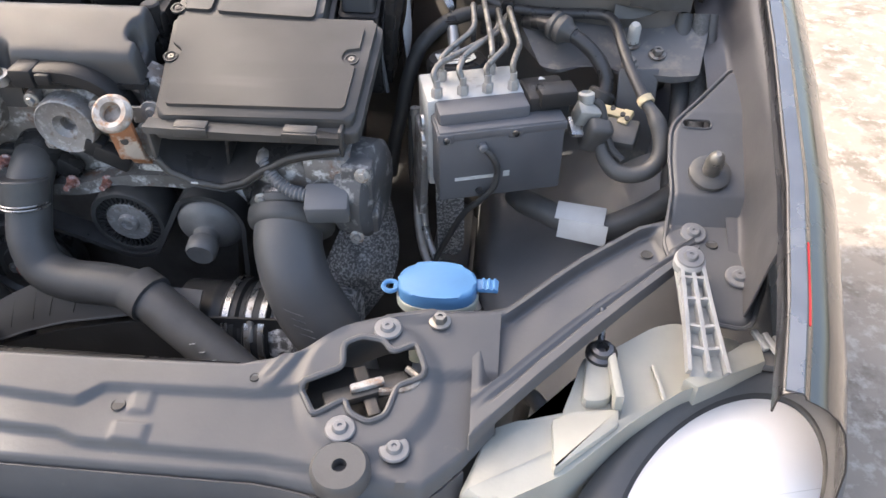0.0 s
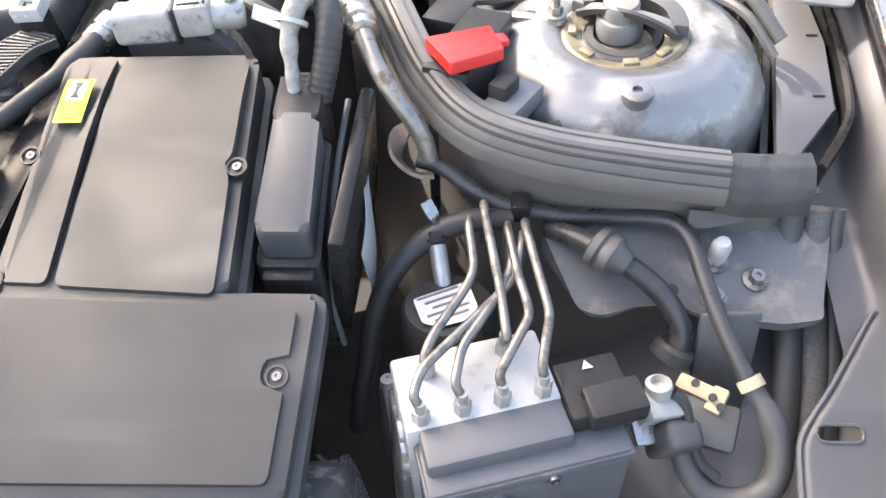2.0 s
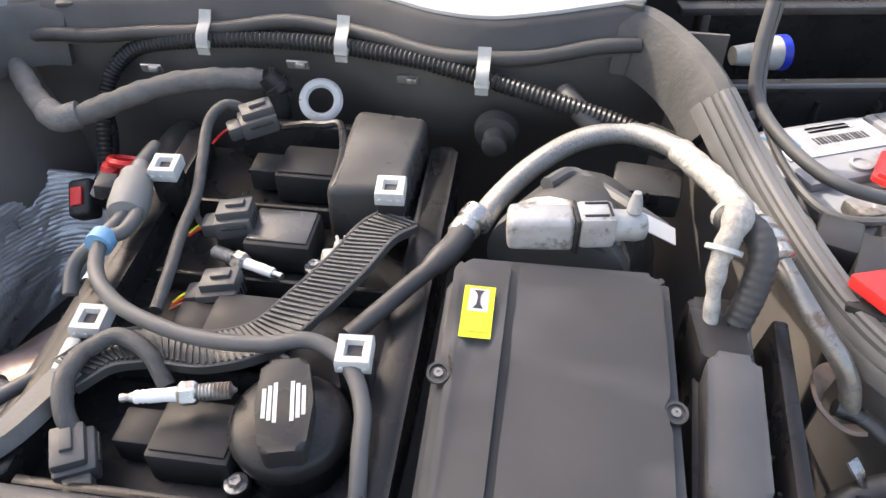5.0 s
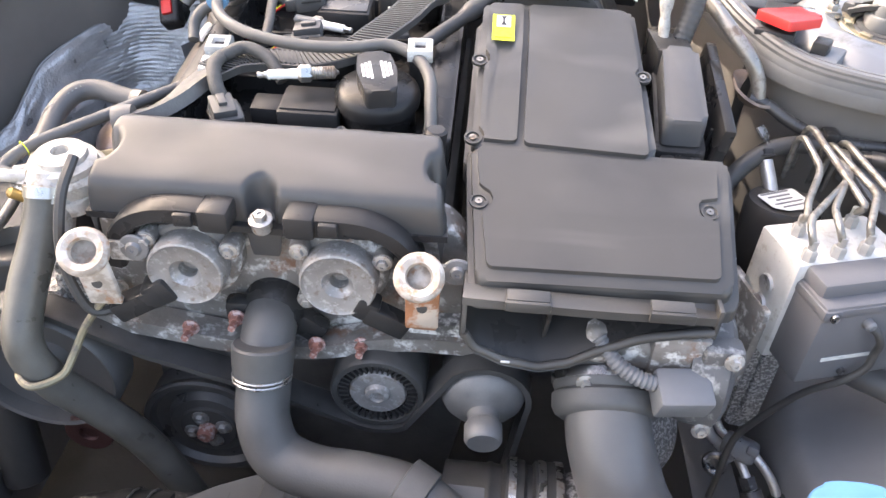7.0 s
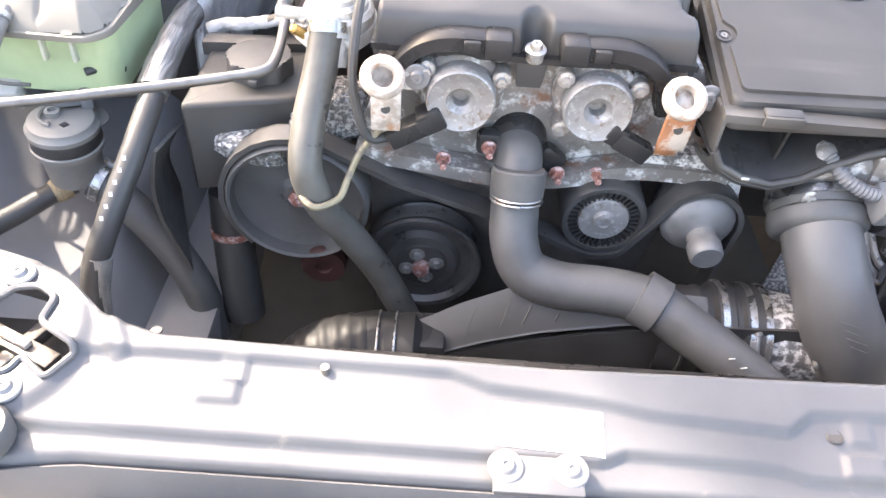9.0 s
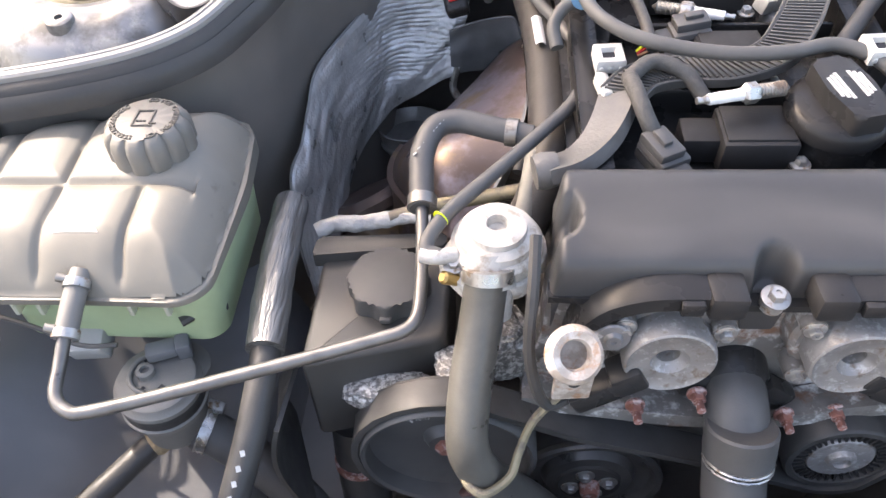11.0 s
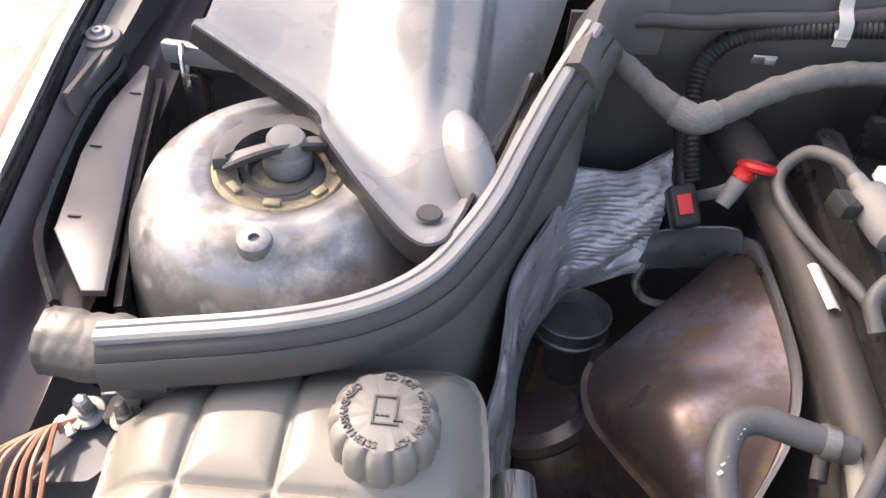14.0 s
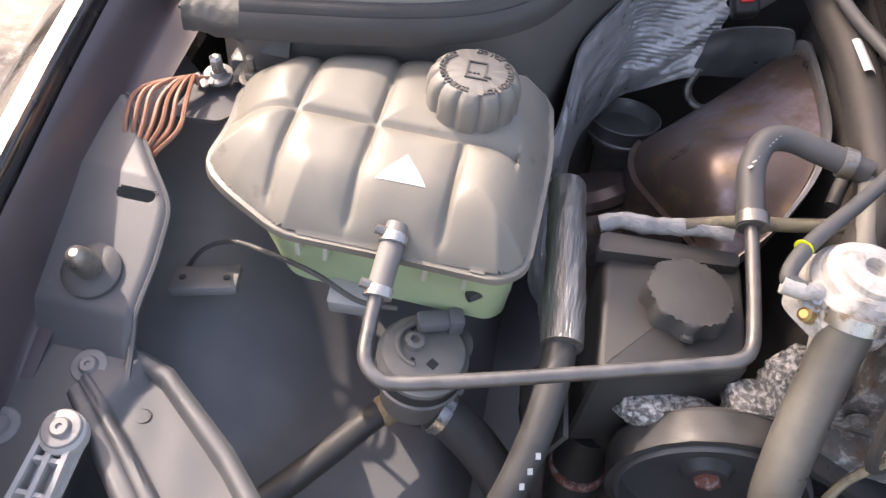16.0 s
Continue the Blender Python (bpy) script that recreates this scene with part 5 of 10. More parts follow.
def square_socket(m):
    o, i, h = 0.0122, 0.0066, 0.006
    bm = bmesh.new()
    ring = lambda r, z: [bm.verts.new((r * a, r * b, z)) for a, b in ((-1, -1), (1, -1), (1, 1), (-1, 1))]
    a, b, c, d, f = ring(o, -h), ring(o, h * 0.75), ring(o * 0.92, h), ring(i, h), ring(i * 0.62, -h * 0.2)
    for u, v in ((a, b), (b, c), (c, d), (d, f)):
        for k in range(4):
            bm.faces.new((u[k], u[(k + 1) % 4], v[(k + 1) % 4], v[k]))
    bm.faces.new(f)
    bm.faces.new(a[::-1])
    for k in (-1, 0, 1):
        bm = join(bm, lathe([(0.0022, 0), (0.0018, 0.0015), (0, 0.0015)], aim((k * 0.008, -o, -0.001), (0, -1, 0)), 8))
    bm.transform(m)
    return bm


HUMPM = mat("satin_hump_plastic", (0.028, 0.028, 0.028), 0.24, var=0.15, scale=18, bump=0.12, grain=900, dust=0.3, wipe=0.2)
SPECK_A = mat("speckled_casting", (0.20, 0.195, 0.19), 0.6, 0.4, var=0.3, scale=60, bump=0.6, grain=240, spots=(((0.72, 0.71, 0.69), 0.42, 120, 0.6, 0.3),))
MAGNET = mat("magnet_grey", (0.30, 0.29, 0.28), 0.5, 0.4, var=0.18, scale=60, bump=0.3, grain=350, spots=(((0.44, 0.43, 0.42), 0.14, 160, 0.5, 0.4), ((0.18, 0.14, 0.11), 0.06, 90, 0.7, 0.1)))
build_engine()


def build_front_cover():
    t = thing("engine_front_cover", (-0.015, 0.74, 0.87), "matt dusty black plastic engine front cover with scalloped corners", "engine cover")
    # section across the car: back edge, crown, rounded nose, lip
    sec = [(0.790, 0.900), (0.789, 0.914), (0.785, 0.920), (0.774, 0.9215), (0.750, 0.9145), (0.730, 0.9075), (0.719, 0.903), (0.7145, 0.899), (0.712, 0.893), (0.711, 0.882), (0.711, 0.866)]
    fine = spline([(0, y, z) for y, z in sec], 8)

    def fn(u, v):
        x = lerp(-0.167, 0.133, u)
        k = v * (len(fine) - 1)
        i = min(len(fine) - 2, int(k))
        y, z = lerp(fine[i].y, fine[i + 1].y, k - i), lerp(fine[i].z, fine[i + 1].z, k - i)
        e = min(u, 1 - u)
        z -= 0.030 * (1 - smooth(0, 0.028, e)) ** 2.5
        inset = (0.008 if u < 0.5 else -0.008) * smooth(0.62, 0.0, v) * (1 - smooth(0, 0.40, e))
        # bites at the bolts
        for bx, by, br in ((-0.163, 0.748, 0.014), (0.130, 0.746, 0.014), (-0.019, 0.711, 0.015)):
            d = math.hypot(x - bx, (y - by) * 0.9)
            z -= 0.030 * (1 - smooth(br * 0.75, br * 1.1, d))
        return (x + inset, y, z + 0.0006 * noise.noise((x * 25, y * 25, 0)))
    part("cover_shell", surface(fn, 200, 70, 0.002), COVERF, t, "", 60)
    for x in (-0.083, 0.047):
        q = -1 if x < 0 else 1
        arch = [(x - q * 0.032, 0.704, 0.884), (x, 0.703, 0.886), (x + q * 0.026, 0.703, 0.883), (x + q * 0.048, 0.704, 0.871), (x + q * 0.061, 0.705, 0.850), (x + q * 0.066, 0.706, 0.825)]
        part("cam_arch", sweep(arch, [(-q * 0.008, -0.014), (q * 0.008, -0.014), (q * 0.009, 0.010), (q * 0.006, 0.014), (-q * 0.006, 0.014), (-q * 0.008, 0.010)][::q], up=(0, -1, 0), step=6), PLASTIC, t, "moulded arch over the magnet")
        part("arch_clip", join(rbox(0.026, 0.034, 0.022, pose(x - q * 0.030, 0.702, 0.884), 0.004), rbox(0.016, 0.008, 0.012, pose(x - q * 0.006, 0.688, 0.885), 0.002)), PLASTIC, t)
    part("cover_lip", strap([(-0.17, 0.716, 0.868), (0.0, 0.709, 0.868), (0.136, 0.716, 0.868)], 0.016, 0.006), PLASTIC, t)
    part("centre_bolt", join(lathe([(0.0085, 0), (0.0085, 0.010), (0.005, 0.011), (0, 0.011)], aim((-0.018, 0.704, 0.869), (0, -0.2, 1)), 16), moved(hexbolt(0.006, 0.008, 0.010), aim((-0.018, 0.702, 0.879), (0, -0.2, 1)))), ZINC, t, "zinc bolt with a ribbed sleeve")
    return t


COVERF = mat("front_cover_plastic", (0.036, 0.0365, 0.038), 0.40, var=0.12, scale=12, bump=0.14, grain=1600, dust=0.15, wipe=0.16)
build_front_cover()


def ringhook(name, c, d, label):
    """A lifting eye: ring above a flat stem, facing along d."""
    t = thing(name, (c[0], c[1], c[2] - 0.06), label, "lifting eye", "lifting eyes")
    m = aim(c, d)
    n = 28
    bm = lathe([(0.0112, -0.0055), (0.0165, -0.0070), (0.0195, -0.0045), (0.0208, 0.0), (0.0195, 0.0045), (0.0165, 0.0070), (0.0112, 0.0055), (0.0098, 0.0), (0.0112, -0.0055)], m, n)
    part("eye_ring", bm, RUST, t, "pale ring with rust stains")
    return t, m


def build_hooks():
    for x in (-0.155, 0.117):
        t, m = ringhook("lifting_eye", (x, 0.666, 0.861), (0.06 if x > 0 else 0.20, -0.66, 0.75), "rust-stained steel lifting eye on the engine front")
        part("stem", join(rbox(0.028, 0.0065, 0.050, pose(x + 0.003, 0.669, 0.826, 8, 0, 4), 0.002), rbox(0.022, 0.005, 0.024, pose(x + 0.004, 0.681, 0.796, 30, 0, 0), 0.002)), RUST_O if x > 0 else RUST, t, "rusted flat stem")
        part("hole", lathe([(0.0045, 0), (0.0045, 0.0012), (0, 0.0012)], aim((x + 0.003, 0.6660, 0.828), (0, -1, 0.14)), 14), DARK, t)
        put("bolt", BOLT_M, t, aim((x + 0.030, 0.690, 0.850), (0, -1, 0.1)))
        part("ear", rbox(0.03, 0.005, 0.02, pose(x + 0.022, 0.690, 0.846), 0.002), ALU, t)
    t = thing("lifting_eye", (-0.012, 1.20, 0.90), "bright zinc lifting eye at the engine rear", "lifting eye", "lifting eyes")
    part("eye_ring", moved(loop((0, 0, 0), 0.0175, (0, 0, 1), 0.0048, 26), aim((-0.012, 1.212, 0.968), (0.1, -0.75, 0.6)) @ Matrix.Diagonal((1, 1, 0.5, 1))), ALU_WHITE, t)
    part("stem", rbox(0.018, 0.004, 0.05, pose(-0.018, 1.220, 0.922, -10, 0, 0), 0.001), STEEL_D, t)


RUST_O = mat("orange_rust_steel", (0.44, 0.20, 0.10), 0.75, 0.15, var=0.3, scale=45, bump=0.5, grain=260, spots=(((0.62, 0.55, 0.47), 0.34, 40, 0.6, 0.3),))
build_hooks()


# ---- pulleys and belt ----
ALTC = mat("dull_grey_casting", (0.17, 0.168, 0.165), 0.5, 0.3, var=0.25, scale=40, bump=0.2, grain=300, dust=0.25)


def build_pulleys():
    ax = (0, -1, 0)
    t = thing("idler_pulley", (0.078, 0.69, 0.66), "black ribbed plastic idler pulley with a grey steel hub", "pulley")
    m = aim((0.079, 0.730, 0.699), ax)
    part("drum", lathe([(0.0455, 0), (0.046, 0.003), (0.0455, 0.047), (0.0435, 0.050), (0.0385, 0.050), (0.0375, 0.044), (0.024, 0.044)], m, 48), RUBBER_D, t)
    for k in range(36):
        a = k * math.tau / 36
        part("rib", rbox(0.0095, 0.0022, 0.006, m @ pose(0, 0, 0, 0, 0, math.degrees(a)) @ pose(0.0330, 0, 0.0455), 0), PLASTIC, t)
    part("hub", lathe([(0.0275, 0.034), (0.0275, 0.046), (0.026, 0.048), (0.0125, 0.0475), (0.011, 0.052), (0.007, 0.053), (0.006, 0.050), (0, 0.050)], m, 36), MAGNET, t, "grey steel hub disc")
    t = thing("alternator_pulley", (0.175, 0.68, 0.64), "black belt drum with a domed dull grey cap and nose", "pulley")
    m = aim((0.178, 0.728, 0.708), (0.03, -1, -0.14))
    part("drum", lathe([(0.038, 0), (0.0405, 0.004), (0.0405, 0.032), (0.0385, 0.036), (0, 0.036)], m, 40), RUBBER_D, t)
    part("cap", lathe([(0.0365, 0.034), (0.0395, 0.037), (0.0395, 0.043), (0.0365, 0.049), (0.029, 0.056), (0.0185, 0.060), (0.0155, 0.062), (0.0145, 0.070), (0.0175, 0.074), (0.0175, 0.088), (0.015, 0.092), (0, 0.092)], m, 40), ALTC, t, "dull grey cast dome")
    t = thing("power_steering_pulley", (-0.245, 0.70, 0.62), "large dull black dished power steering pulley", "pulley")
    m = aim((-0.246, 0.712, 0.694), ax)
    part("rim", lathe([(0.074, 0), (0.076, 0.002), (0.076, 0.034), (0.073, 0.038), (0.070, 0.036), (0.068, 0.022), (0.058, 0.016), (0.022, 0.014), (0.016, 0.022), (0.013, 0.022)], m, 48), RUBBER, t)
    part("hub_nut", lathe([(0.011, 0.014), (0.011, 0.026), (0.004, 0.028), (0, 0.026)], m, 6), RUSTBOLT, t, "rusty centre nut")
    t = thing("water_pump_pulley", (-0.113, 0.71, 0.54), "dark ribbed water pump pulley with four bolts", "pulley")
    m = aim((-0.112, 0.748, 0.582), ax) @ Matrix.Diagonal((1.16, 1.16, 1, 1))
    grooves = [(0.060, 0.0)]
    for k in range(6):
        grooves += [(0.0565, 0.003 + k * 0.004), (0.060, 0.005 + k * 0.004)]
    part("rim", lathe(grooves + [(0.0615, 0.031), (0.0600, 0.034), (0.055, 0.033), (0.051, 0.026), (0.040, 0.022), (0.036, 0.030), (0.020, 0.032)], m, 56), PUMPR, t, "dark grey grooved rim")
    part("face", lathe([(0.050, 0.020), (0.030, 0.024), (0.026, 0.034), (0, 0.034)], m, 30), DARK, t)
    part("hub", lathe([(0.009, 0.03), (0.0085, 0.044), (0.006, 0.047), (0, 0.047)], m, 20), RUSTBOLT, t, "rust-brown hub")
    for a in range(4):
        put("bolt", BOLT_S, t, m @ pose(0.016 * math.cos(a * 1.571 + 0.3), 0.016 * math.sin(a * 1.571 + 0.3), 0.034))
    t = thing("grooved_pulley", (-0.222, 0.68, 0.57), "small reddish-brown grooved pulley", "pulley")
    m = aim((-0.222, 0.715, 0.605), (0, -1, 0.0))
    g = [(0.025, 0)]
    for k in range(7):
        g += [(0.021, 0.003 + k * 0.004), (0.025, 0.005 + k * 0.004)]
    part("drum", lathe(g + [(0.026, 0.034), (0.024, 0.038), (0.010, 0.038), (0.009, 0.034), (0, 0.034)], m, 30), PULRED, t)
    # ribbed belt
    b = thing("drive_belt", (0, 0.70, 0.60), "grey ribbed rubber drive belt running round the pulleys", "belt")
    up = lambda c, r, a0, a1, n=10: [(c[0] + r * math.cos(lerp(a0, a1, k / n)), 0.690, c[1] + r * math.sin(lerp(a0, a1, k / n))) for k in range(n + 1)]
    path = up((-0.246, 0.697), 0.079, 4.0, 1.25) + [(-0.14, 0.690, 0.731), (-0.04, 0.690, 0.697), (0.02, 0.690, 0.672)] + up((0.079, 0.699), 0.0485, 4.25, 5.3) + up((0.179, 0.704), 0.0425, 2.3, -0.3) + [(0.212, 0.690, 0.62), (0.20, 0.690, 0.50)]
    part("belt_band", strap(path, 0.005, 0.027, up=(0, 1, 0), raw=True), BELT, b)
    for dy in (-0.0131, 0.0131):
        part("belt_edge", strap([Vector(p) + Vector((0, dy, 0)) for p in path], 0.0058, 0.0014, up=(0, 1, 0), raw=True), RUBBER_D, b, "dark frayed edge")


BELT = mat("worn_belt_rubber", (0.042, 0.042, 0.043), 0.40, var=0.25, scale=60, bump=0.12, grain=400, dust=0.14)
PUMPR = mat("worn_dark_pulley", (0.095, 0.092, 0.090), 0.34, 0.35, var=0.3, scale=40, bump=0.15, grain=300, dust=0.2)
STEEL_DK = mat("dark_polished_steel", (0.14, 0.14, 0.145), 0.30, 0.85, var=0.25, scale=30, bump=0.12, grain=300, spots=(((0.40, 0.40, 0.40), 0.14, 50, 0.4, 0.8),))
PULRED = mat("reddish_pulley", (0.075, 0.035, 0.032), 0.5, 0.4, var=0.3, scale=50, bump=0.2, grain=300)
build_pulleys()


# ---- coolant hoses, ducts and fan ----
def clamp(c, r, d, parent, wire=False):
    if wire:
        part("hose_clip", join(loop(c, r, d, 0.0013), loop(Vector(c) + Vector(d).normalized() * 0.004, r, d, 0.0013)), STEEL, parent, "bright wire clip")
    else:
        cl = part("hose_clamp", band(c, r, d, 0.010), STEEL, parent, "steel worm clamp")
        side = Vector(d).normalized().orthogonal().normalized()
        part("clamp_screw", rbox(0.010, 0.008, 0.016, aim(Vector(c) + side * (r + 0.003), d), 0.002), ZINC, cl)


def build_hoses():
    t = thing("radiator_hose", (0.1, 0.6, 0.55), "thick matt black radiator hose with wire clip and joint collar", "hose")
    part("hose", tube([(-0.021, 0.712, 0.770), (-0.020, 0.694, 0.766), (-0.020, 0.674, 0.752), (-0.020, 0.656, 0.728), (-0.018, 0.637, 0.702), (-0.004, 0.622, 0.676), (0.030, 0.612, 0.668), (0.080, 0.606, 0.670), (0.120, 0.598, 0.667), (0.165, 0.575, 0.652), (0.235, 0.540, 0.618), (0.310, 0.500, 0.575), (0.36, 0.47, 0.55)], 0.0245, 20, 6), RUBBER, t)
    part("joint_collar", lathe([(0.026, -0.013), (0.0285, -0.012), (0.0285, 0.012), (0.026, 0.013)], aim((0.122, 0.598, 0.667), (0.045, -0.022, -0.012)), 28), RUBBER, t, "raised rubber collar")
    clamp((-0.020, 0.656, 0.740), 0.0255, (0, 0.35, 0.93), t, True)
    part("neck", lathe([(0.0262, -0.012), (0.0272, 0), (0.0272, 0.016), (0.0255, 0.018)], aim((-0.020, 0.663, 0.752), (0, 0.4, 0.9)), 24), RUBBER, t)
    for i in range(3):
        part("print_bar", rbox(0.006, 0.0006, 0.0028, aim((0.196 + i * 0.012, 0.5405 - i * 0.0055, 0.6555 - i * 0.006), (-0.2, -0.75, 0.63), 20), 0), PALEINK, t)

    t = thing("air_pump_hose", (-0.17, 0.68, 0.50), "ribbed black rubber hose hanging from the air valve", "hose")
    part("hose", tube([(-0.213, 0.728, 0.872), (-0.218, 0.708, 0.840), (-0.226, 0.675, 0.800), (-0.227, 0.650, 0.762), (-0.213, 0.648, 0.722), (-0.190, 0.658, 0.678), (-0.160, 0.668, 0.620), (-0.135, 0.668, 0.565), (-0.118, 0.664, 0.525)], 0.0165, 18, 8), OLDR, t, "aged glossy olive-grey rubber")
    part("end_elbow", tube([(-0.119, 0.666, 0.535), (-0.114, 0.650, 0.515), (-0.11, 0.63, 0.50)], 0.019, 14), RUBBER_D, t)
    clamp((-0.118, 0.664, 0.523), 0.0205, (0.1, -0.5, -0.9), t)
    clamp((-0.212, 0.729, 0.873), 0.0185, (0, 0.5, 0.9), t)
    part("retaining_wire", tube([(-0.158, 0.676, 0.800), (-0.178, 0.668, 0.772), (-0.188, 0.655, 0.750), (-0.195, 0.640, 0.738), (-0.214, 0.626, 0.737), (-0.228, 0.632, 0.742), (-0.232, 0.650, 0.742)], 0.0036, 8), RUSTPL, t, "bent plated wire holder")

    t = thing("intake_pipe", (0.31, 0.60, 0.50), "matt black moulded intake pipe with a stepped rubber collar", "pipe")
    part("pipe", tube([(0.286, 0.690, 0.757), (0.287, 0.664, 0.742), (0.288, 0.636, 0.724), (0.298, 0.612, 0.698), (0.313, 0.598, 0.667), (0.333, 0.588, 0.634), (0.347, 0.582, 0.596), (0.351, 0.578, 0.552), (0.346, 0.572, 0.49)], 0.0375, 32, 6, radius=lambda s: 0.0375 + 0.0025 * smooth(0.02, 0.0, s) + 0.0022 * math.exp(-((s - 0.155) / 0.03) ** 2)), PIPE, t)
    for row in range(4):
        part("moulded_print", rbox(0.022 - 0.005 * (row % 2), 0.0006, 0.0028, aim((0.306 + 0.0050 * row, 0.5655 - 0.0034 * row, 0.688 - 0.0080 * row), (-0.05, -0.78, 0.62), -14), 0), PIPEINK, t)
    part("seam_tab", rbox(0.006, 0.004, 0.030, aim((0.302, 0.576, 0.622), (-0.3, -0.9, 0.2), 60), 0.001), PIPE, t, "moulded seam tab")
    ax = Vector((0.02, -0.84, -0.54))
    part("collar", lathe([(0.040, -0.022), (0.046, -0.021), (0.047, -0.010), (0.0455, -0.007), (0.0475, -0.004), (0.0475, 0.006), (0.0455, 0.010), (0.0485, 0.013), (0.0485, 0.024), (0.046, 0.030), (0.040, 0.034)], aim((0.2868, 0.679, 0.744), ax), 44), RUBBER, t, "stepped rubber collar")
    part("clamp_band", band((0.2868, 0.6805, 0.745), 0.0480, ax, 0.008), STEEL_DK, t)
    part("mould_mark", lathe([(0.006, 0), (0.006, 0.001), (0, 0.001)], aim((0.283, 0.6005, 0.7345), (-0.05, -0.72, 0.69)), 18), RUBBER_D, t, "round mould mark")

    t = thing("supercharger_outlet", (0.22, 0.64, 0.57), "dark ribbed rubber coupling with bright clamps on a speckled casting", "coupling")
    ax = (1, -0.05, 0.02)
    part("coupling", lathe([(0.048, 0), (0.049, 0.040), (0.0505, 0.042), (0.0505, 0.046), (0.049, 0.048), (0.049, 0.056), (0.055, 0.060), (0.0555, 0.077), (0.051, 0.080), (0.051, 0.085), (0.056, 0.088), (0.056, 0.112), (0.051, 0.116)], aim((0.147, 0.634, 0.592), ax), 40), RUBBER_D, t)
    for dx in (0.066, 0.094, 0.110):
        part("clamp_band", band((0.147 + dx, 0.634 - dx * 0.05, 0.592 + dx * 0.02), 0.0564, ax, 0.007), STEEL, t, "bright steel band")
    part("clamp_screw", lathe([(0.004, -0.010), (0.004, 0.010), (0.0055, 0.011), (0.0055, 0.016), (0, 0.016)], aim((0.242, 0.586, 0.626), (0, 0.6, 0.8)), 12), ZINC, t, "clamp screw")
    part("casting", lathe([(0.047, 0), (0.051, 0.012), (0.049, 0.03), (0.058, 0.06), (0.05, 0.09)], aim((0.263, 0.628, 0.594), ax), 32), SPECK_A, t, "speckled aluminium casting")
    for k in range(4):
        part("cross_rib", rbox(0.040, 0.0035, 0.003, pose(0.170, 0.5885 + 0.004 * abs(k - 1.5) ** 2, 0.616 - 0.018 * k, 0), 0.001), RUBBER, t)
    part("cross_rib", tube([(0.170, 0.634 - 0.0505 * math.cos(q), 0.592 + 0.0505 * math.sin(q)) for q in [-0.9 + 0.2 * i for i in range(12)]], 0.002, 6, 2), RUBBER, t)

    t = thing("cold_air_duct", (-0.22, 0.60, 0.45), "corrugated black rubber air duct elbow", "duct")
    part("bellows", corrugated([(-0.145, 0.592, 0.568), (-0.175, 0.590, 0.568), (-0.207, 0.585, 0.558), (-0.235, 0.577, 0.532), (-0.252, 0.57, 0.495), (-0.258, 0.56, 0.45)], 0.042, 0.0105, 0.0018, 26), DUCT, t)
    part("neck", lathe([(0.0415, -0.03), (0.043, -0.02), (0.0415, -0.012), (0.043, -0.004), (0.0415, 0.004), (0.043, 0.012), (0.043, 0.022), (0.034, 0.03)], aim((-0.135, 0.593, 0.568), (1, 0, 0)), 28), DUCT, t)
    for dx in (-0.016, 0.002):
        part("wire_clip", loop((-0.135 + dx, 0.593, 0.568), 0.0435, (1, 0, 0), 0.0012), STEEL, t)


OLDR = mat("aged_olive_rubber", (0.082, 0.078, 0.066), 0.33, var=0.3, scale=40, bump=0.15, grain=350, dust=0.28)
PIPEINK = mat("moulded_lettering", (0.13, 0.13, 0.13), 0.5, var=0.3, scale=300, bump=0.3, grain=500)
DUCT = mat("duct_rubber", (0.014, 0.014, 0.014), 0.5, var=0.2, scale=40, bump=0.1, grain=400, dust=0.08)
PIPE = mat("intake_pipe_plastic", (0.085, 0.086, 0.088), 0.38, var=0.15, scale=16, bump=0.14, grain=700, dust=0.22)
build_hoses()


def build_fan():
    t = thing("fan_shroud", (0.0, 0.52, 0.45), "matt black plastic radiator fan shroud with slots", "fan shroud")

    def top(u, v):
        x = lerp(-0.150, 0.185, u)
        z_t = along([(-0.15, 0.575), (-0.10, 0.603), (-0.064, 0.630), (-0.012, 0.660), (0.05, 0.668), (0.106, 0.666), (0.30, 0.655)], x)
        z_b = along([(-0.15, 0.550), (-0.108, 0.566), (-0.04, 0.600), (0.015, 0.621), (0.106, 0.643), (0.20, 0.648), (0.30, 0.640)], x)
        return (x, lerp(0.614, 0.590, v) - 0.003 * math.sin(v * math.pi), lerp(z_t, z_b, v))

    part("shroud_top", surface(top, 80, 16, 0.003), GREYSH, t, "grey slotted plate", 60)
    for c in (-0.098, -0.060, -0.026, -0.002, 0.030):
        u = (c + 0.150) / 0.335
        part("slot", strap([Vector(top(u + 0.005 * k, 0.75 - 0.6 * k / 6)) + Vector((0, -0.0022, 0.0012)) for k in range(7)], 0.0034, 0.0012, raw=True), DARK, t)
    part("shroud_edge", tube([Vector(top(k / 24, 1)) + Vector((0, -0.001, 0)) for k in range(25)], 0.0024, 8, 2), GREYPL, t, "paler rounded edge")
    part("shroud_wall", surface(lambda u, v: (lerp(-0.15, 0.30, u), lerp(0.594, 0.600, v), lerp(top(u, 1)[2] - 0.001, 0.40, v)), 40, 3, 0.003), DARK, t)
    part("side_box", rbox(0.05, 0.05, 0.03, pose(-0.105, 0.60, 0.585), 0.004), PLASTIC, t)
    r = thing("radiator", (0, 0.47, 0.40), "black radiator behind the front panel", "radiator")
    part("core", rbox(0.74, 0.05, 0.28, pose(0, 0.475, 0.52), 0.004), DARK, r)
    part("top_tank", rbox(0.76, 0.055, 0.03, pose(0, 0.478, 0.665), 0.008, 3), PLASTIC_D, r)


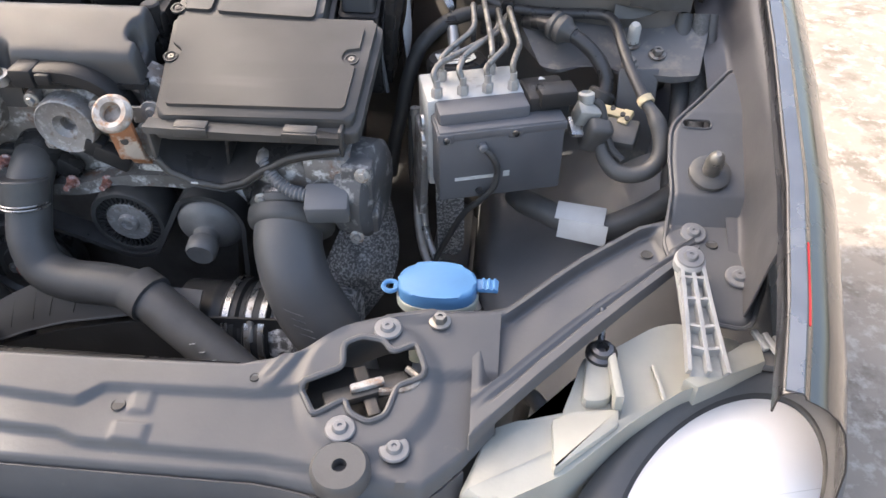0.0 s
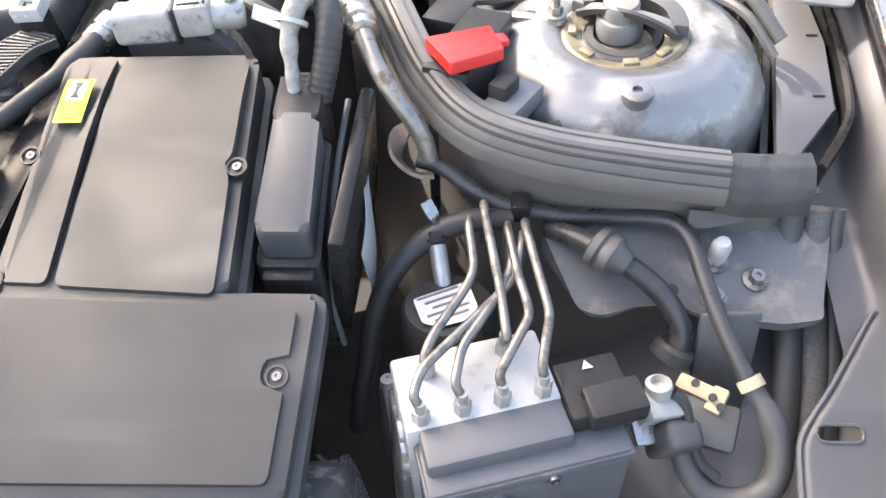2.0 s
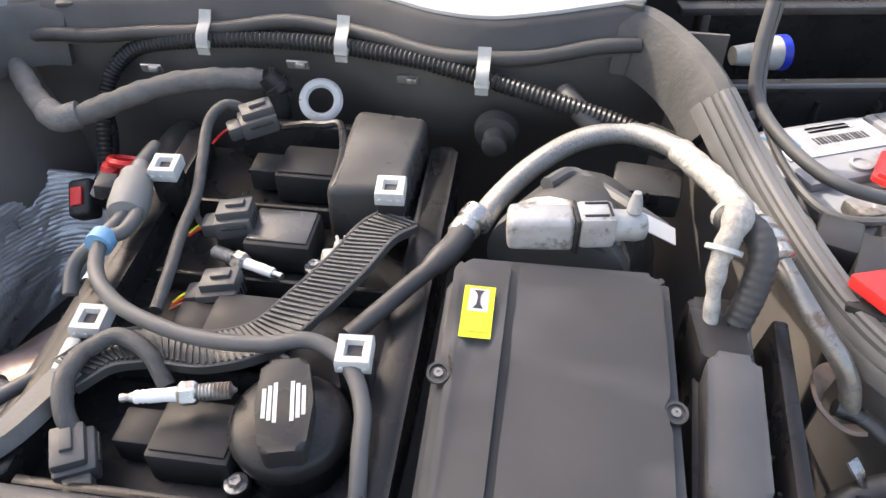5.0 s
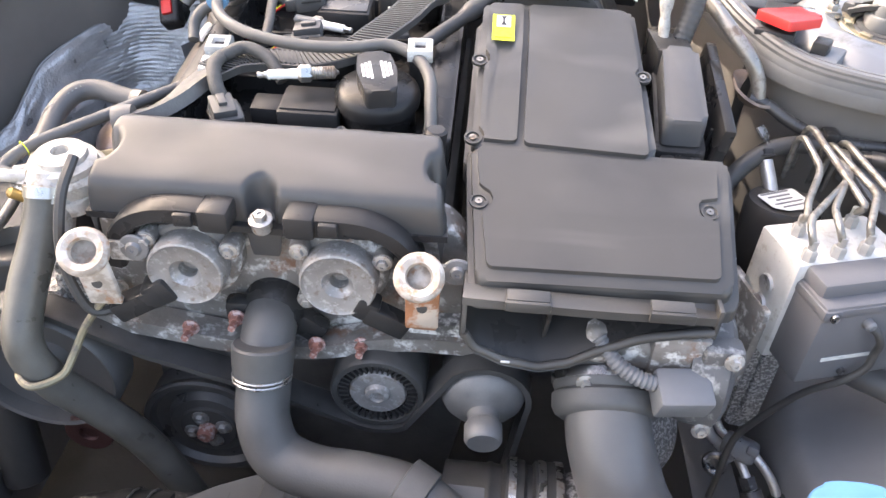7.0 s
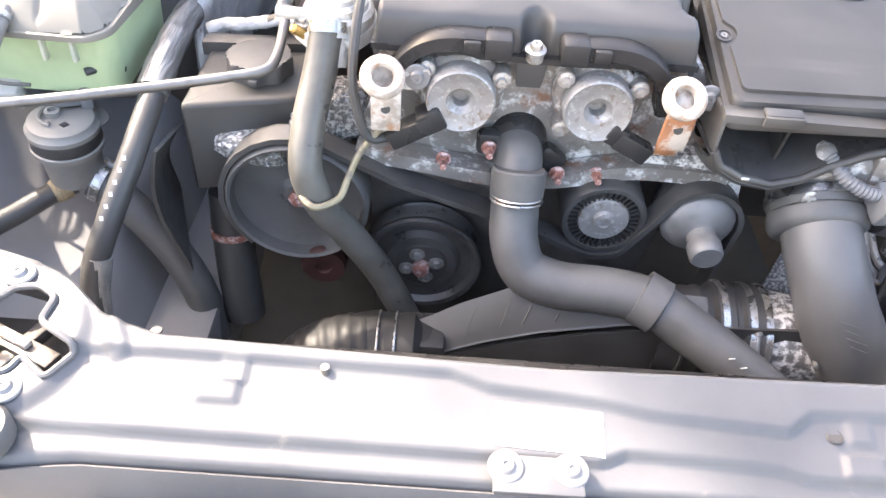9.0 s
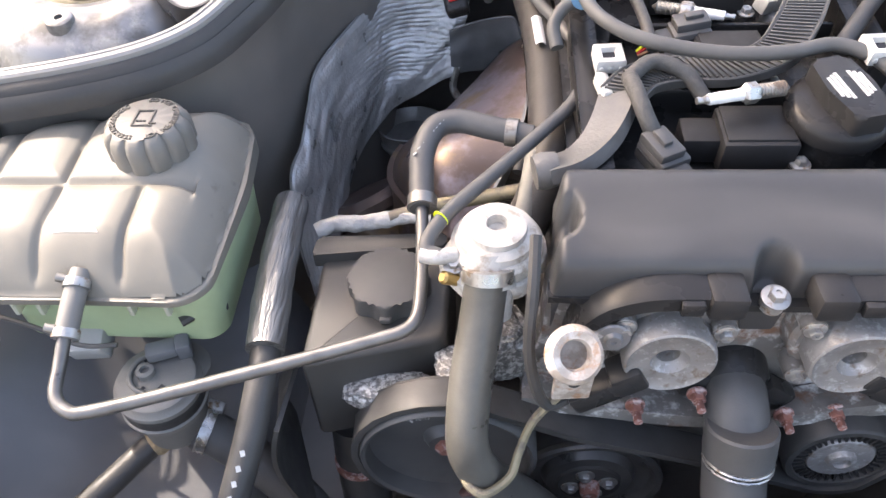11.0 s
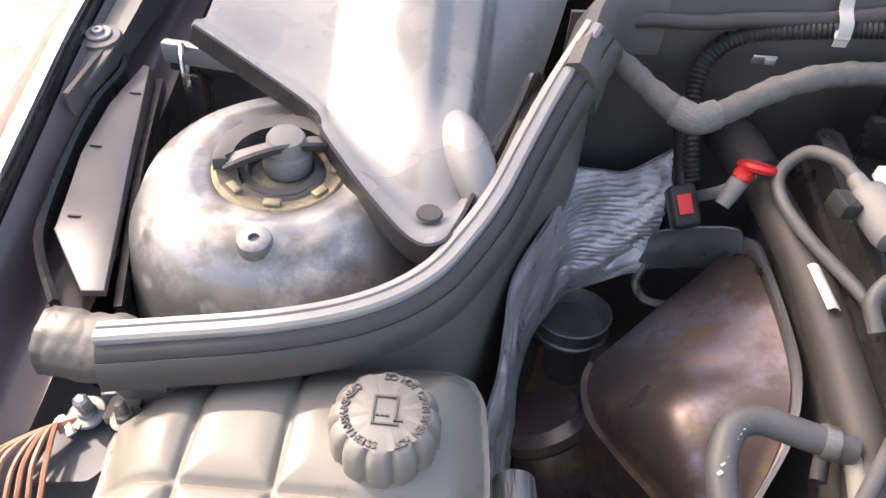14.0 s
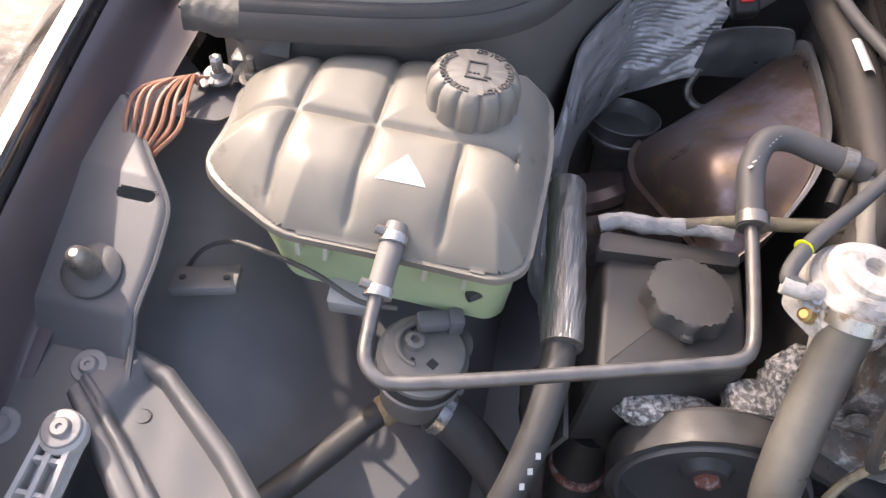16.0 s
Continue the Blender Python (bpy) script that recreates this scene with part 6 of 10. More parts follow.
GREYSH = mat("shroud_plastic", (0.060, 0.060, 0.060), 0.5, var=0.15, scale=14, bump=0.12, grain=700, dust=0.25)
build_fan()


# ---- air filter box ----
def ab_z(y):
    return along([(0.66, 0.862), (0.735, 0.890), (0.79, 0.912), (0.90, 0.950), (0.95, 0.963), (1.01, 0.970)], y)


def build_airbox():
    t = thing("air_filter_box", (0.25, 0.83, 0.78), "large matt black air filter box with yellow sticker and raised panels", "air filter box")
    rear = [(0.150, 0.790), (0.314, 0.790), (0.307, 0.984), (0.299, 0.993), (0.159, 0.991), (0.152, 0.982)]
    front = [(0.162, 0.666), (0.366, 0.670), (0.374, 0.785), (0.374, 0.793), (0.150, 0.793)]

    def slab(poly, dz, h, r, bev, inset=0.0):
        pts = fillet(poly, r, 4)
        if inset:
            c = sum(pts, Vector((0, 0))) / len(pts)
            pts = [p + (c - p).normalized() * inset for p in pts]
        bm = prism(pts, 0, h, bevel=bev, seg=3)
        for v in bm.verts:
            v.co.z += ab_z(v.co.y) + dz - h
        return bm

    def cutslab(poly, bites, dz, h, bev):
        """A raised panel with round bites where the screws sit."""
        pts = []
        for p in fillet(poly, 0.006, 4):
            pts.append(p)
        out = []
        n = len(pts)
        mid = sum(pts, Vector((0, 0))) / n
        for i in range(n):
            a, b = pts[i], pts[(i + 1) % n]
            for k in range(24):
                q = a.lerp(b, k / 24)
                for cx, cy, r in bites:
                    c = Vector((cx, cy))
                    d = q - c
                    if d.length < r:
                        side = (b - a).normalized()
                        s_ = d.dot(side)
                        inward = (mid - c) - side * (mid - c).dot(side)
                        q = c + side * s_ + inward.normalized() * math.sqrt(max(0, r * r - s_ * s_))
                out.append(q)
        clean = [out[0]]
        for q in out[1:]:
            if (q - clean[-1]).length > 0.0008:
                clean.append(q)
        bm = prism(clean, 0, h, bevel=0)
        top = [f for f in bm.faces if f.normal.z > 0.5 or all(abs(v.co.z - h) < 1e-6 for v in f.verts)]
        for v in bm.verts:
            v.co.z += ab_z(v.co.y) + dz - h
        return bm
    body = slab([(p[0], p[1]) for p in rear], -0.0016, 0.055, 0.012, 0.006)
    part("rear_body", body, COVER, t)
    part("front_body", slab(front, -0.0016, 0.030, 0.010, 0.005), COVER, t)
    part("rim", slab([(0.157, 0.660), (0.372, 0.664), (0.380, 0.785), (0.378, 0.800), (0.146, 0.800)], -0.012, 0.012, 0.010, 0.003), COVER, t, "stepped rim")
    part("rear_rim", slab([(0.144, 0.785), (0.320, 0.785), (0.313, 0.989), (0.302, 0.999), (0.155, 0.997), (0.146, 0.987)], -0.024, 0.014, 0.012, 0.003), COVER, t)
    part("panel_left", cutslab([(0.156, 0.797), (0.190, 0.796), (0.1935, 0.987), (0.162, 0.986), (0.158, 0.980)], [(0.150, 0.800, 0.011), (0.152, 0.893, 0.010)], 0.0022, 0.008, 0.002), COVER, t, "narrow raised panel")
    part("panel_right", cutslab([(0.196, 0.795), (0.306, 0.790), (0.301, 0.978), (0.294, 0.987), (0.1995, 0.987)], [(0.309, 0.884, 0.010)], 0.0022, 0.008, 0.002), COVER, t, "wide raised panel")
    part("panel_front", cutslab([(0.170, 0.676), (0.356, 0.679), (0.363, 0.782), (0.155, 0.787)], [(0.160, 0.737, 0.012), (0.356, 0.742, 0.012)], 0.0022, 0.008, 0.002), COVER, t, "raised front panel")
    for x, y in ((0.160, 0.737), (0.354, 0.742), (0.152, 0.893), (0.307, 0.884), (0.151, 0.800)):
        part("screw_well", lathe([(0.0078, 0), (0.0078, 0.003), (0.006, 0.003), (0.0055, 0.001), (0, 0.001)], aim((x, y, ab_z(y) - 0.0025), (0, -0.33, 1)), 20), COVER, t)
        part("screw", lathe([(0.0032, 0), (0.0032, 0.002), (0.0012, 0.002), (0.001, 0.001), (0, 0.001)], aim((x, y, ab_z(y) - 0.0015), (0, -0.33, 1)), 12), STEEL_D, t)
    part("lower_box", prism(fillet([(0.155, 0.756), (0.335, 0.756), (0.31, 0.99), (0.16, 0.99)], 0.02), 0.66, 0.85), DARK, t)
    # yellow sticker with a small drawing
    st = part("sticker", surface(lambda u, v: (lerp(0.162, 0.184, u), lerp(0.918, 0.960, v), ab_z(lerp(0.918, 0.960, v)) + 0.0028), 4, 10, 0.0004), YELLOW, t, "fluorescent yellow service sticker")
    part("sticker_square", surface(lambda u, v: (lerp(0.166, 0.180, u), lerp(0.938, 0.957, v), ab_z(lerp(0.938, 0.957, v)) + 0.0034), 2, 4, 0.0003), WHITE, st)
    part("spanner_mark", surface(lambda u, v: (0.173 + (u - 0.5) * (0.002 + 0.006 * abs(2 * v - 1) ** 3), lerp(0.940, 0.955, v), ab_z(lerp(0.940, 0.955, v)) + 0.0040), 2, 10, 0.0002), INK, st, "black spanner drawing")
    part("print_bar", surface(lambda u, v: (lerp(0.165, 0.181, u), lerp(0.922, 0.935, v), ab_z(lerp(0.922, 0.935, v)) + 0.0034), 2, 4, 0.0002), YELLOW_D, st)
    # open snorkel mouth under the front
    sn = thing("air_inlet_mouth", (0.25, 0.67, 0.79), "wide open black plastic air inlet with a centre divider", "air inlet")

    def low(x):
        return along([(0.156, 0.815), (0.165, 0.800), (0.19, 0.787), (0.22, 0.782), (0.245, 0.790), (0.267, 0.806), (0.30, 0.824), (0.33, 0.832), (0.354, 0.836)], x)
    part("upper_lip", strap([(0.153, 0.660, 0.853), (0.25, 0.656, 0.853), (0.356, 0.664, 0.847)], 0.018, 0.008), COVER, sn)
    part("lower_shell", surface(lambda u, v: (lerp(0.154, 0.356, u), lerp(0.655, 0.75, v), lerp(low(lerp(0.154, 0.356, u)), max(0.80, low(lerp(0.154, 0.356, u)) - 0.006), v)), 60, 8, 0.004), PLASTIC, sn, "", 60)
    part("lower_lip", tube([(x, 0.655, low(x)) for x in (0.156, 0.165, 0.175, 0.19, 0.205, 0.22, 0.233, 0.245, 0.256, 0.267, 0.283, 0.30, 0.33, 0.354)], 0.0040, 10, 4), COVER, sn)
    part("mouth_floor", surface(lambda u, v: (lerp(0.157, 0.353, u), lerp(0.656, 0.742, v), low(lerp(0.157, 0.353, u)) + 0.002 + 0.036 * v ** 0.7 * (1 - smooth(0.25, 0.31, lerp(0.157, 0.353, u)) * 0.6)), 48, 8, 0.002), PLASTIC, sn, "dark sloping inlet floor", 60)
    part("lower_skirt", surface(lambda u, v: (lerp(0.156, 0.350, u), 0.655 + 0.050 * v, low(lerp(0.156, 0.350, u)) - 0.003 - 0.022 * v ** 0.6 * (1 - smooth(0.24, 0.30, lerp(0.156, 0.350, u)))), 60, 6, 0.003), COVER, sn, "", 60)
    part("mouth_back", rbox(0.20, 0.004, 0.08, pose(0.254, 0.752, 0.82), 0), DARK, sn)
    for x, z in ((0.155, 0.832), (0.355, 0.842)):
        part("side_wall", rbox(0.004, 0.10, 0.85 - z + 0.022, pose(x, 0.704, z + 0.002), 0.001), COVER, sn)
    part("divider", rbox(0.004, 0.075, 0.062, pose(0.226, 0.712, 0.818, 0, 6, 0), 0.001), PLASTIC, sn)
    for x in (0.204, 0.316):
        part("clip", join(rbox(0.036, 0.004, 0.011, pose(x, 0.6475, 0.855, 6), 0.0015), rbox(0.034, 0.012, 0.003, pose(x, 0.654, 0.8605, 6), 0.001)), COVER, sn, "moulded snap clip")
    part("mark", rbox(0.008, 0.002, 0.003, pose(0.192, 0.6505, 0.789, 20), 0.001), WHITE, sn, "small white part mark")

    # throttle motor housing and its plug
    m = thing("throttle_unit", (0.345, 0.69, 0.70), "oxidised aluminium throttle housing with a grey plastic cover and plug", "throttle")
    part("housing", lathe([(0.052, 0), (0.054, 0.01), (0.054, 0.03), (0.046, 0.036), (0, 0.036)], aim((0.350, 0.690, 0.768), (1, -0.15, 0)), 30), THR, m, "grey plastic end cover")
    part("throat", join(rbox(0.10, 0.05, 0.04, pose(0.305, 0.685, 0.795, 0, 8, 0), 0.012, 3), rbox(0.05, 0.04, 0.05, pose(0.335, 0.675, 0.800), 0.008)), ALU, m, "blotchy cast aluminium body")
    part("cover_block", join(rbox(0.034, 0.022, 0.05, pose(0.368, 0.660, 0.795), 0.005), rbox(0.03, 0.03, 0.03, pose(0.372, 0.668, 0.745), 0.004)), THR, m)
    plug = part("plug", rbox(0.046, 0.034, 0.030, pose(0.338, 0.640, 0.780, 20, 0, 6), 0.004), GREYPL, m, "grey electrical plug")
    part("conduit", corrugated([(0.318, 0.640, 0.788), (0.300, 0.642, 0.792), (0.282, 0.650, 0.800), (0.268, 0.665, 0.812)], 0.0075, 0.0042, 0.0013, 12), GREYPL, plug, "ribbed cable conduit")
    tag_bolts(m, BOLT_S, "bolt", ((0.262, 0.652, 0.770), (0.375, 0.648, 0.812), (0.365, 0.640, 0.735)), (0, -1, 0.2))
    # speckled insulating sheet beside it
    f = thing("heat_shield_sheet", (0.37, 0.70, 0.60), "crumpled speckled silver heat insulation sheet", "heat shield")
    edge_r = spline([(0.366, 0.788, 0.705), (0.372, 0.784, 0.680), (0.386, 0.757, 0.628), (0.382, 0.722, 0.595), (0.349, 0.702, 0.545), (0.325, 0.692, 0.515)], 8)
    edge_l = spline([(0.345, 0.785, 0.710), (0.338, 0.778, 0.690), (0.322, 0.750, 0.660), (0.305, 0.725, 0.625), (0.290, 0.706, 0.590), (0.278, 0.700, 0.565)], 8)

    def felt(u, v):
        k = v * (len(edge_r) - 1)
        i = min(len(edge_r) - 2, int(k))
        p = edge_l[i].lerp(edge_l[i + 1], k - i).lerp(edge_r[i].lerp(edge_r[i + 1], k - i), u)
        return p + Vector((0.1, -0.7, 0.6)) * (0.016 * math.sin(u * math.pi) + 0.004 * noise.noise((u * 4, v * 5, 1)))
    part("sheet", surface(felt, 26, 44, 0.004), SPECKLE, f, "matted silver speckled felt", 60)
    part("sheet_seam", tube([Vector(felt(0.86 - 0.1 * math.sin(v * 2.4), v)) + Vector((0, -0.001, 0.001)) for v in [q / 20 for q in range(2, 19)]], 0.0014, 6, 2), SPECKLE, f, "raised crease")


THR = mat("throttle_cover_grey", (0.085, 0.085, 0.088), 0.5, 0.2, var=0.2, scale=30, bump=0.2, grain=400, dust=0.25, spots=(((0.40, 0.39, 0.37), 0.12, 50, 0.6, 0.3),))
LIDG = mat("relay_lid", (0.055, 0.057, 0.062), 0.5, var=0.12, scale=25, bump=0.1, grain=900, dust=0.22)
YELLOW_D = mat("yellow_print", (0.50, 0.58, 0.02), 0.5, var=0.2, scale=200, bump=0)
build_airbox()


# ---- fuse box and engine controller beside the air box ----
def build_fusebox():
    t = thing("relay_box", (0.345, 0.90, 0.82), "tall grey-black plastic relay box with a domed lid", "relay box")
    body = prism(fillet([(0.321, 0.831), (0.368, 0.831), (0.367, 0.930), (0.325, 0.932)], 0.005), 0.80, 0.899, bevel=0.002, top=lambda x, y: 0.35 * (y - 0.84))
    part("body", body, PLASTIC, t)
    lid = prism(fillet([(0.325, 0.836), (0.364, 0.836), (0.363, 0.926), (0.329, 0.928)], 0.007), 0.900, 0.928, bevel=0.005, seg=3, top=lambda x, y: 0.36 * (y - 0.84))
    part("lid", lid, LIDG, t, "smooth domed grey lid")
    part("latch", rbox(0.038, 0.010, 0.018, pose(0.345, 0.828, 0.884, 10), 0.003), PLASTIC, t)
    part("rear_shroud", prism(fillet([(0.326, 0.925), (0.360, 0.925), (0.358, 0.985), (0.322, 0.985)], 0.006), 0.82, 0.955, bevel=0.004), PLASTIC, t)
    c = thing("engine_controller", (0.378, 0.90, 0.78), "black finned engine controller edge with a torn white label", "controller")
    part("plate", rbox(0.012, 0.155, 0.12, pose(0.381, 0.912, 0.875, 8, 6, -2), 0.003), PLASTIC_D, c)
    part("edge_strip", tube([(0.372, 0.985, 0.928), (0.370, 0.92, 0.912), (0.368, 0.86, 0.880), (0.367, 0.842, 0.845), (0.372, 0.834, 0.80)], 0.0028, 8), GREYPL, c, "pale plastic edge")
    part("label", surface(lambda u, v: (0.3885 + 0.004 * u + 0.003 * math.sin(v * 5), lerp(0.875, 0.945, v), 0.862 + 0.055 * v - 0.030 * u * (1.6 - v)), 6, 10, 0.0006), WHITE, c, "torn white paper label")
    for i in range(5):
        part("fin", rbox(0.006, 0.003, 0.05, pose(0.374, 0.86 + i * 0.028, 0.885, 8, 6, 0), 0.001), PLASTIC, c)
    h = thing("wiring_loom", (0.345, 0.99, 0.90), "taped grey wiring loom bending down into the relay box", "wiring loom")
    part("loom", tube([(0.350, 1.045, 0.985), (0.352, 1.020, 1.010), (0.344, 0.996, 1.012), (0.336, 0.980, 0.992), (0.336, 0.966, 0.962), (0.338, 0.952, 0.935), (0.342, 0.935, 0.915)], 0.0100, 14, 8, radius=lambda s: 0.0100 + 0.0014 * math.sin(s * 210) * math.sin(s * 77) - 0.004 * smooth(0.06, 0.1, s)), GAITER_L, h, "pale woven sleeve")
    part("rear_conduit", corrugated([(0.346, 1.030, 0.995), (0.360, 1.008, 1.004), (0.366, 0.988, 0.996), (0.362, 0.974, 0.972), (0.354, 0.964, 0.945)], 0.0105, 0.006, 0.0006, 16), RUBBER_D, h, "black ribbed conduit")
    part("tie", band((0.338, 0.985, 1.000), 0.0118, (0.2, 0.6, 0.75), 0.0035), CLIP, h, "pale cable tie")
    part("wires", tube([(0.340, 0.955, 0.945), (0.348, 0.942, 0.93), (0.352, 0.93, 0.925)], 0.004, 8), RUSTPL, h)


build_fusebox()


# ---- throttle side rear: intake bellows and sensor, braided hose ----
def build_intake_rear():
    t = thing("intake_elbow", (0.26, 1.08, 0.86), "black rubber intake elbow behind the air filter box", "elbow")
    part("elbow", corrugated([(0.228, 1.030, 0.930), (0.238, 1.06, 0.934), (0.252, 1.092, 0.924), (0.266, 1.115, 0.89), (0.275, 1.13, 0.84)], 0.054, 0.03, 0.002, 30), RUBBER_D, t)
    clamp((0.232, 1.045, 0.933), 0.0555, (0.32, 0.94, 0.1), t)
    part("cuff", band((0.229, 1.034, 0.931), 0.0560, (0.3, 0.94, 0.12), 0.012, 0.003, 32), RUBBER, t, "thick rubber cuff")
    s = thing("air_mass_sensor", (0.23, 1.01, 0.95), "bright silver-grey air mass sensor with a plug", "sensor")
    part("sensor_body", rbox(0.050, 0.026, 0.028, pose(0.212, 1.014, 0.984, 0, 0, 6), 0.005, 3), SILV, s)
    part("sensor_plug", join(rbox(0.028, 0.027, 0.027, pose(0.252, 1.018, 0.988, 0, 0, 10), 0.004), lathe([(0.012, 0), (0.012, 0.020), (0.010, 0.026), (0, 0.026)], aim((0.264, 1.022, 0.986), (1, 0.2, -0.1)), 18)), SILV, s, "pale plug with a latch")
    part("joint", rbox(0.0035, 0.0285, 0.0300, pose(0.2375, 1.0165, 0.985, 0, 0, 8), 0.001), PLASTIC_D, s, "dark joint")
    part("clip_frame", join(*[rbox(0.018, 0.002, 0.0015, pose(0.252, 1.018 + q, 1.0018, 0, 0, 10), 0.0004) for q in (-0.008, 0.008)], rbox(0.002, 0.016, 0.0015, pose(0.262, 1.0195, 1.0018, 0, 0, 10), 0.0004)), PLASTIC, s, "dark clip outline")
    part("latch", lathe([(0.006, 0), (0.005, 0.008), (0.003, 0.016), (0, 0.017)], aim((0.280, 1.026, 0.998), (0, 0, 1)), 12), SILV, s)
    part("label", rbox(0.030, 0.016, 0.001, pose(0.305, 1.04, 0.972, 20, 30, 10), 0), WHITE, s)
    k = thing("black_plug", (0.30, 1.15, 0.90), "black multi-pin wiring plug behind the intake", "plug")
    part("plug_body", rbox(0.060, 0.035, 0.030, pose(0.305, 1.135, 0.945, 15, 0, -8), 0.004), PLASTIC, k)
    for i in range(4):
        part("pin_row", rbox(0.010, 0.003, 0.016, pose(0.284 + i * 0.013, 1.115, 0.948, 15, 0, -8), 0.001), PLASTIC_D, k)
    part("lead", tube([(0.215, 1.07, 0.985), (0.235, 1.10, 0.978), (0.26, 1.085, 0.975), (0.285, 1.06, 0.975), (0.31, 1.05, 0.965)], 0.006, 8), RUBBER, k)
    h = thing("braided_hose", (0.28, 1.10, 0.90), "silver braided air conditioning hose arching to steel fittings", "hose")
    arc = [(0.163, 1.048, 0.955), (0.176, 1.080, 0.960), (0.204, 1.124, 0.968), (0.243, 1.160, 0.976), (0.287, 1.170, 0.981), (0.328, 1.145, 0.982), (0.354, 1.098, 0.981), (0.375, 1.046, 0.979), (0.390, 1.002, 0.976)]
    part("hose", tube(arc[:7], 0.0100, 16, 10), BRAID, h, "woven silver braid")
    part("sleeve", tube(arc[5:8], 0.0112, 16, 10, radius=lambda s: 0.0112 + 0.0006 * math.sin(s * 1500)), GAITER_L, h, "pale ribbed sleeve")
    part("fitting", join(lathe([(0.0135, 0), (0.0135, 0.008), (0.011, 0.009), (0.011, 0.013), (0.014, 0.014), (0.014, 0.024), (0.010, 0.026), (0.012, 0.027), (0.012, 0.036), (0.008, 0.038)], aim((0.376, 1.042, 0.979), (0.014, -0.042, -0.003)), 16)), STEEL, h, "hexagon steel union")
    part("pipe", tube([(0.388, 1.006, 0.976), (0.396, 0.984, 0.970), (0.410, 0.962, 0.957), (0.426, 0.948, 0.940), (0.436, 0.942, 0.922), (0.440, 0.938, 0.905)], 0.0075, 12, 8), STEEL_D, h, "bare metal pipe")
    part("pipe", tube([(0.430, 0.938, 0.905), (0.450, 0.934, 0.900), (0.470, 0.924, 0.890), (0.500, 0.912, 0.880), (0.540, 0.906, 0.876), (0.580, 0.903, 0.876), (0.612, 0.900, 0.878), (0.630, 0.892, 0.879), (0.639, 0.876, 0.876), (0.645, 0.850, 0.866), (0.655, 0.815, 0.851), (0.670, 0.778, 0.834)], 0.0064, 14, 8), COATED, h, "dark coated pipe")
    part("pipe_clip", rbox(0.016, 0.020, 0.018, pose(0.512, 0.910, 0.880), 0.004), PLASTIC, h, "black pipe clip")
    part("start_fitting", join(lathe([(0.009, 0), (0.012, 0.004), (0.012, 0.016), (0.0105, 0.018), (0.0125, 0.020), (0.0125, 0.032), (0.010, 0.034)], aim((0.148, 1.030, 0.952), (0.02, 0.04, 0.012)), 14)), STEEL, h)
    part("end_rod", tube([(0.152, 1.036, 0.955), (0.146, 1.020, 0.952), (0.130, 0.998, 0.946), (0.112, 0.975, 0.940), (0.080, 0.932, 0.930)], 0.0085, 12, 8, radius=lambda s: 0.011 - 0.0035 * smooth(0.03, 0.05, s)), RUBBER_D, h, "black end sleeve")
    b = thing("pipe_bracket", (0.425, 0.94, 0.86), "rust-stained steel bracket clamping the pipes to the bulkhead", "bracket")
    part("hook_plate", strap([(0.437, 0.958, 0.924), (0.424, 0.953, 0.926), (0.415, 0.942, 0.921), (0.416, 0.928, 0.913), (0.430, 0.919, 0.906), (0.444, 0.920, 0.904)], 0.014, 0.003, up=(0.5, 0.5, 0.7)), HOOKM, b, "rust-brown bent strap")
    part("spring_clip", strap([(0.438, 0.905, 0.890), (0.446, 0.896, 0.880), (0.452, 0.900, 0.868)], 0.010, 0.002), STEEL, b)


HOOKM = mat("rusty_brown_steel", (0.17, 0.125, 0.10), 0.5, 0.5, var=0.35, scale=60, bump=0.35, grain=280, dust=0.2)
COATED = mat("dark_coated_pipe", (0.045, 0.045, 0.047), 0.30, 0.3, var=0.25, scale=40, bump=0.08, grain=400, dust=0.2)
SILV = mat("silver_grey_plastic", (0.45, 0.45, 0.435), 0.42, 0.3, var=0.25, scale=60, bump=0.25, grain=300, dust=0.25, spots=(((0.16, 0.155, 0.14), 0.10, 70, 0.6, 0.1),))
BRAID = mat("silver_braid", (0.30, 0.295, 0.28), 0.36, 0.6, var=0.3, scale=900, bump=0.4, grain=900)
build_intake_rear()


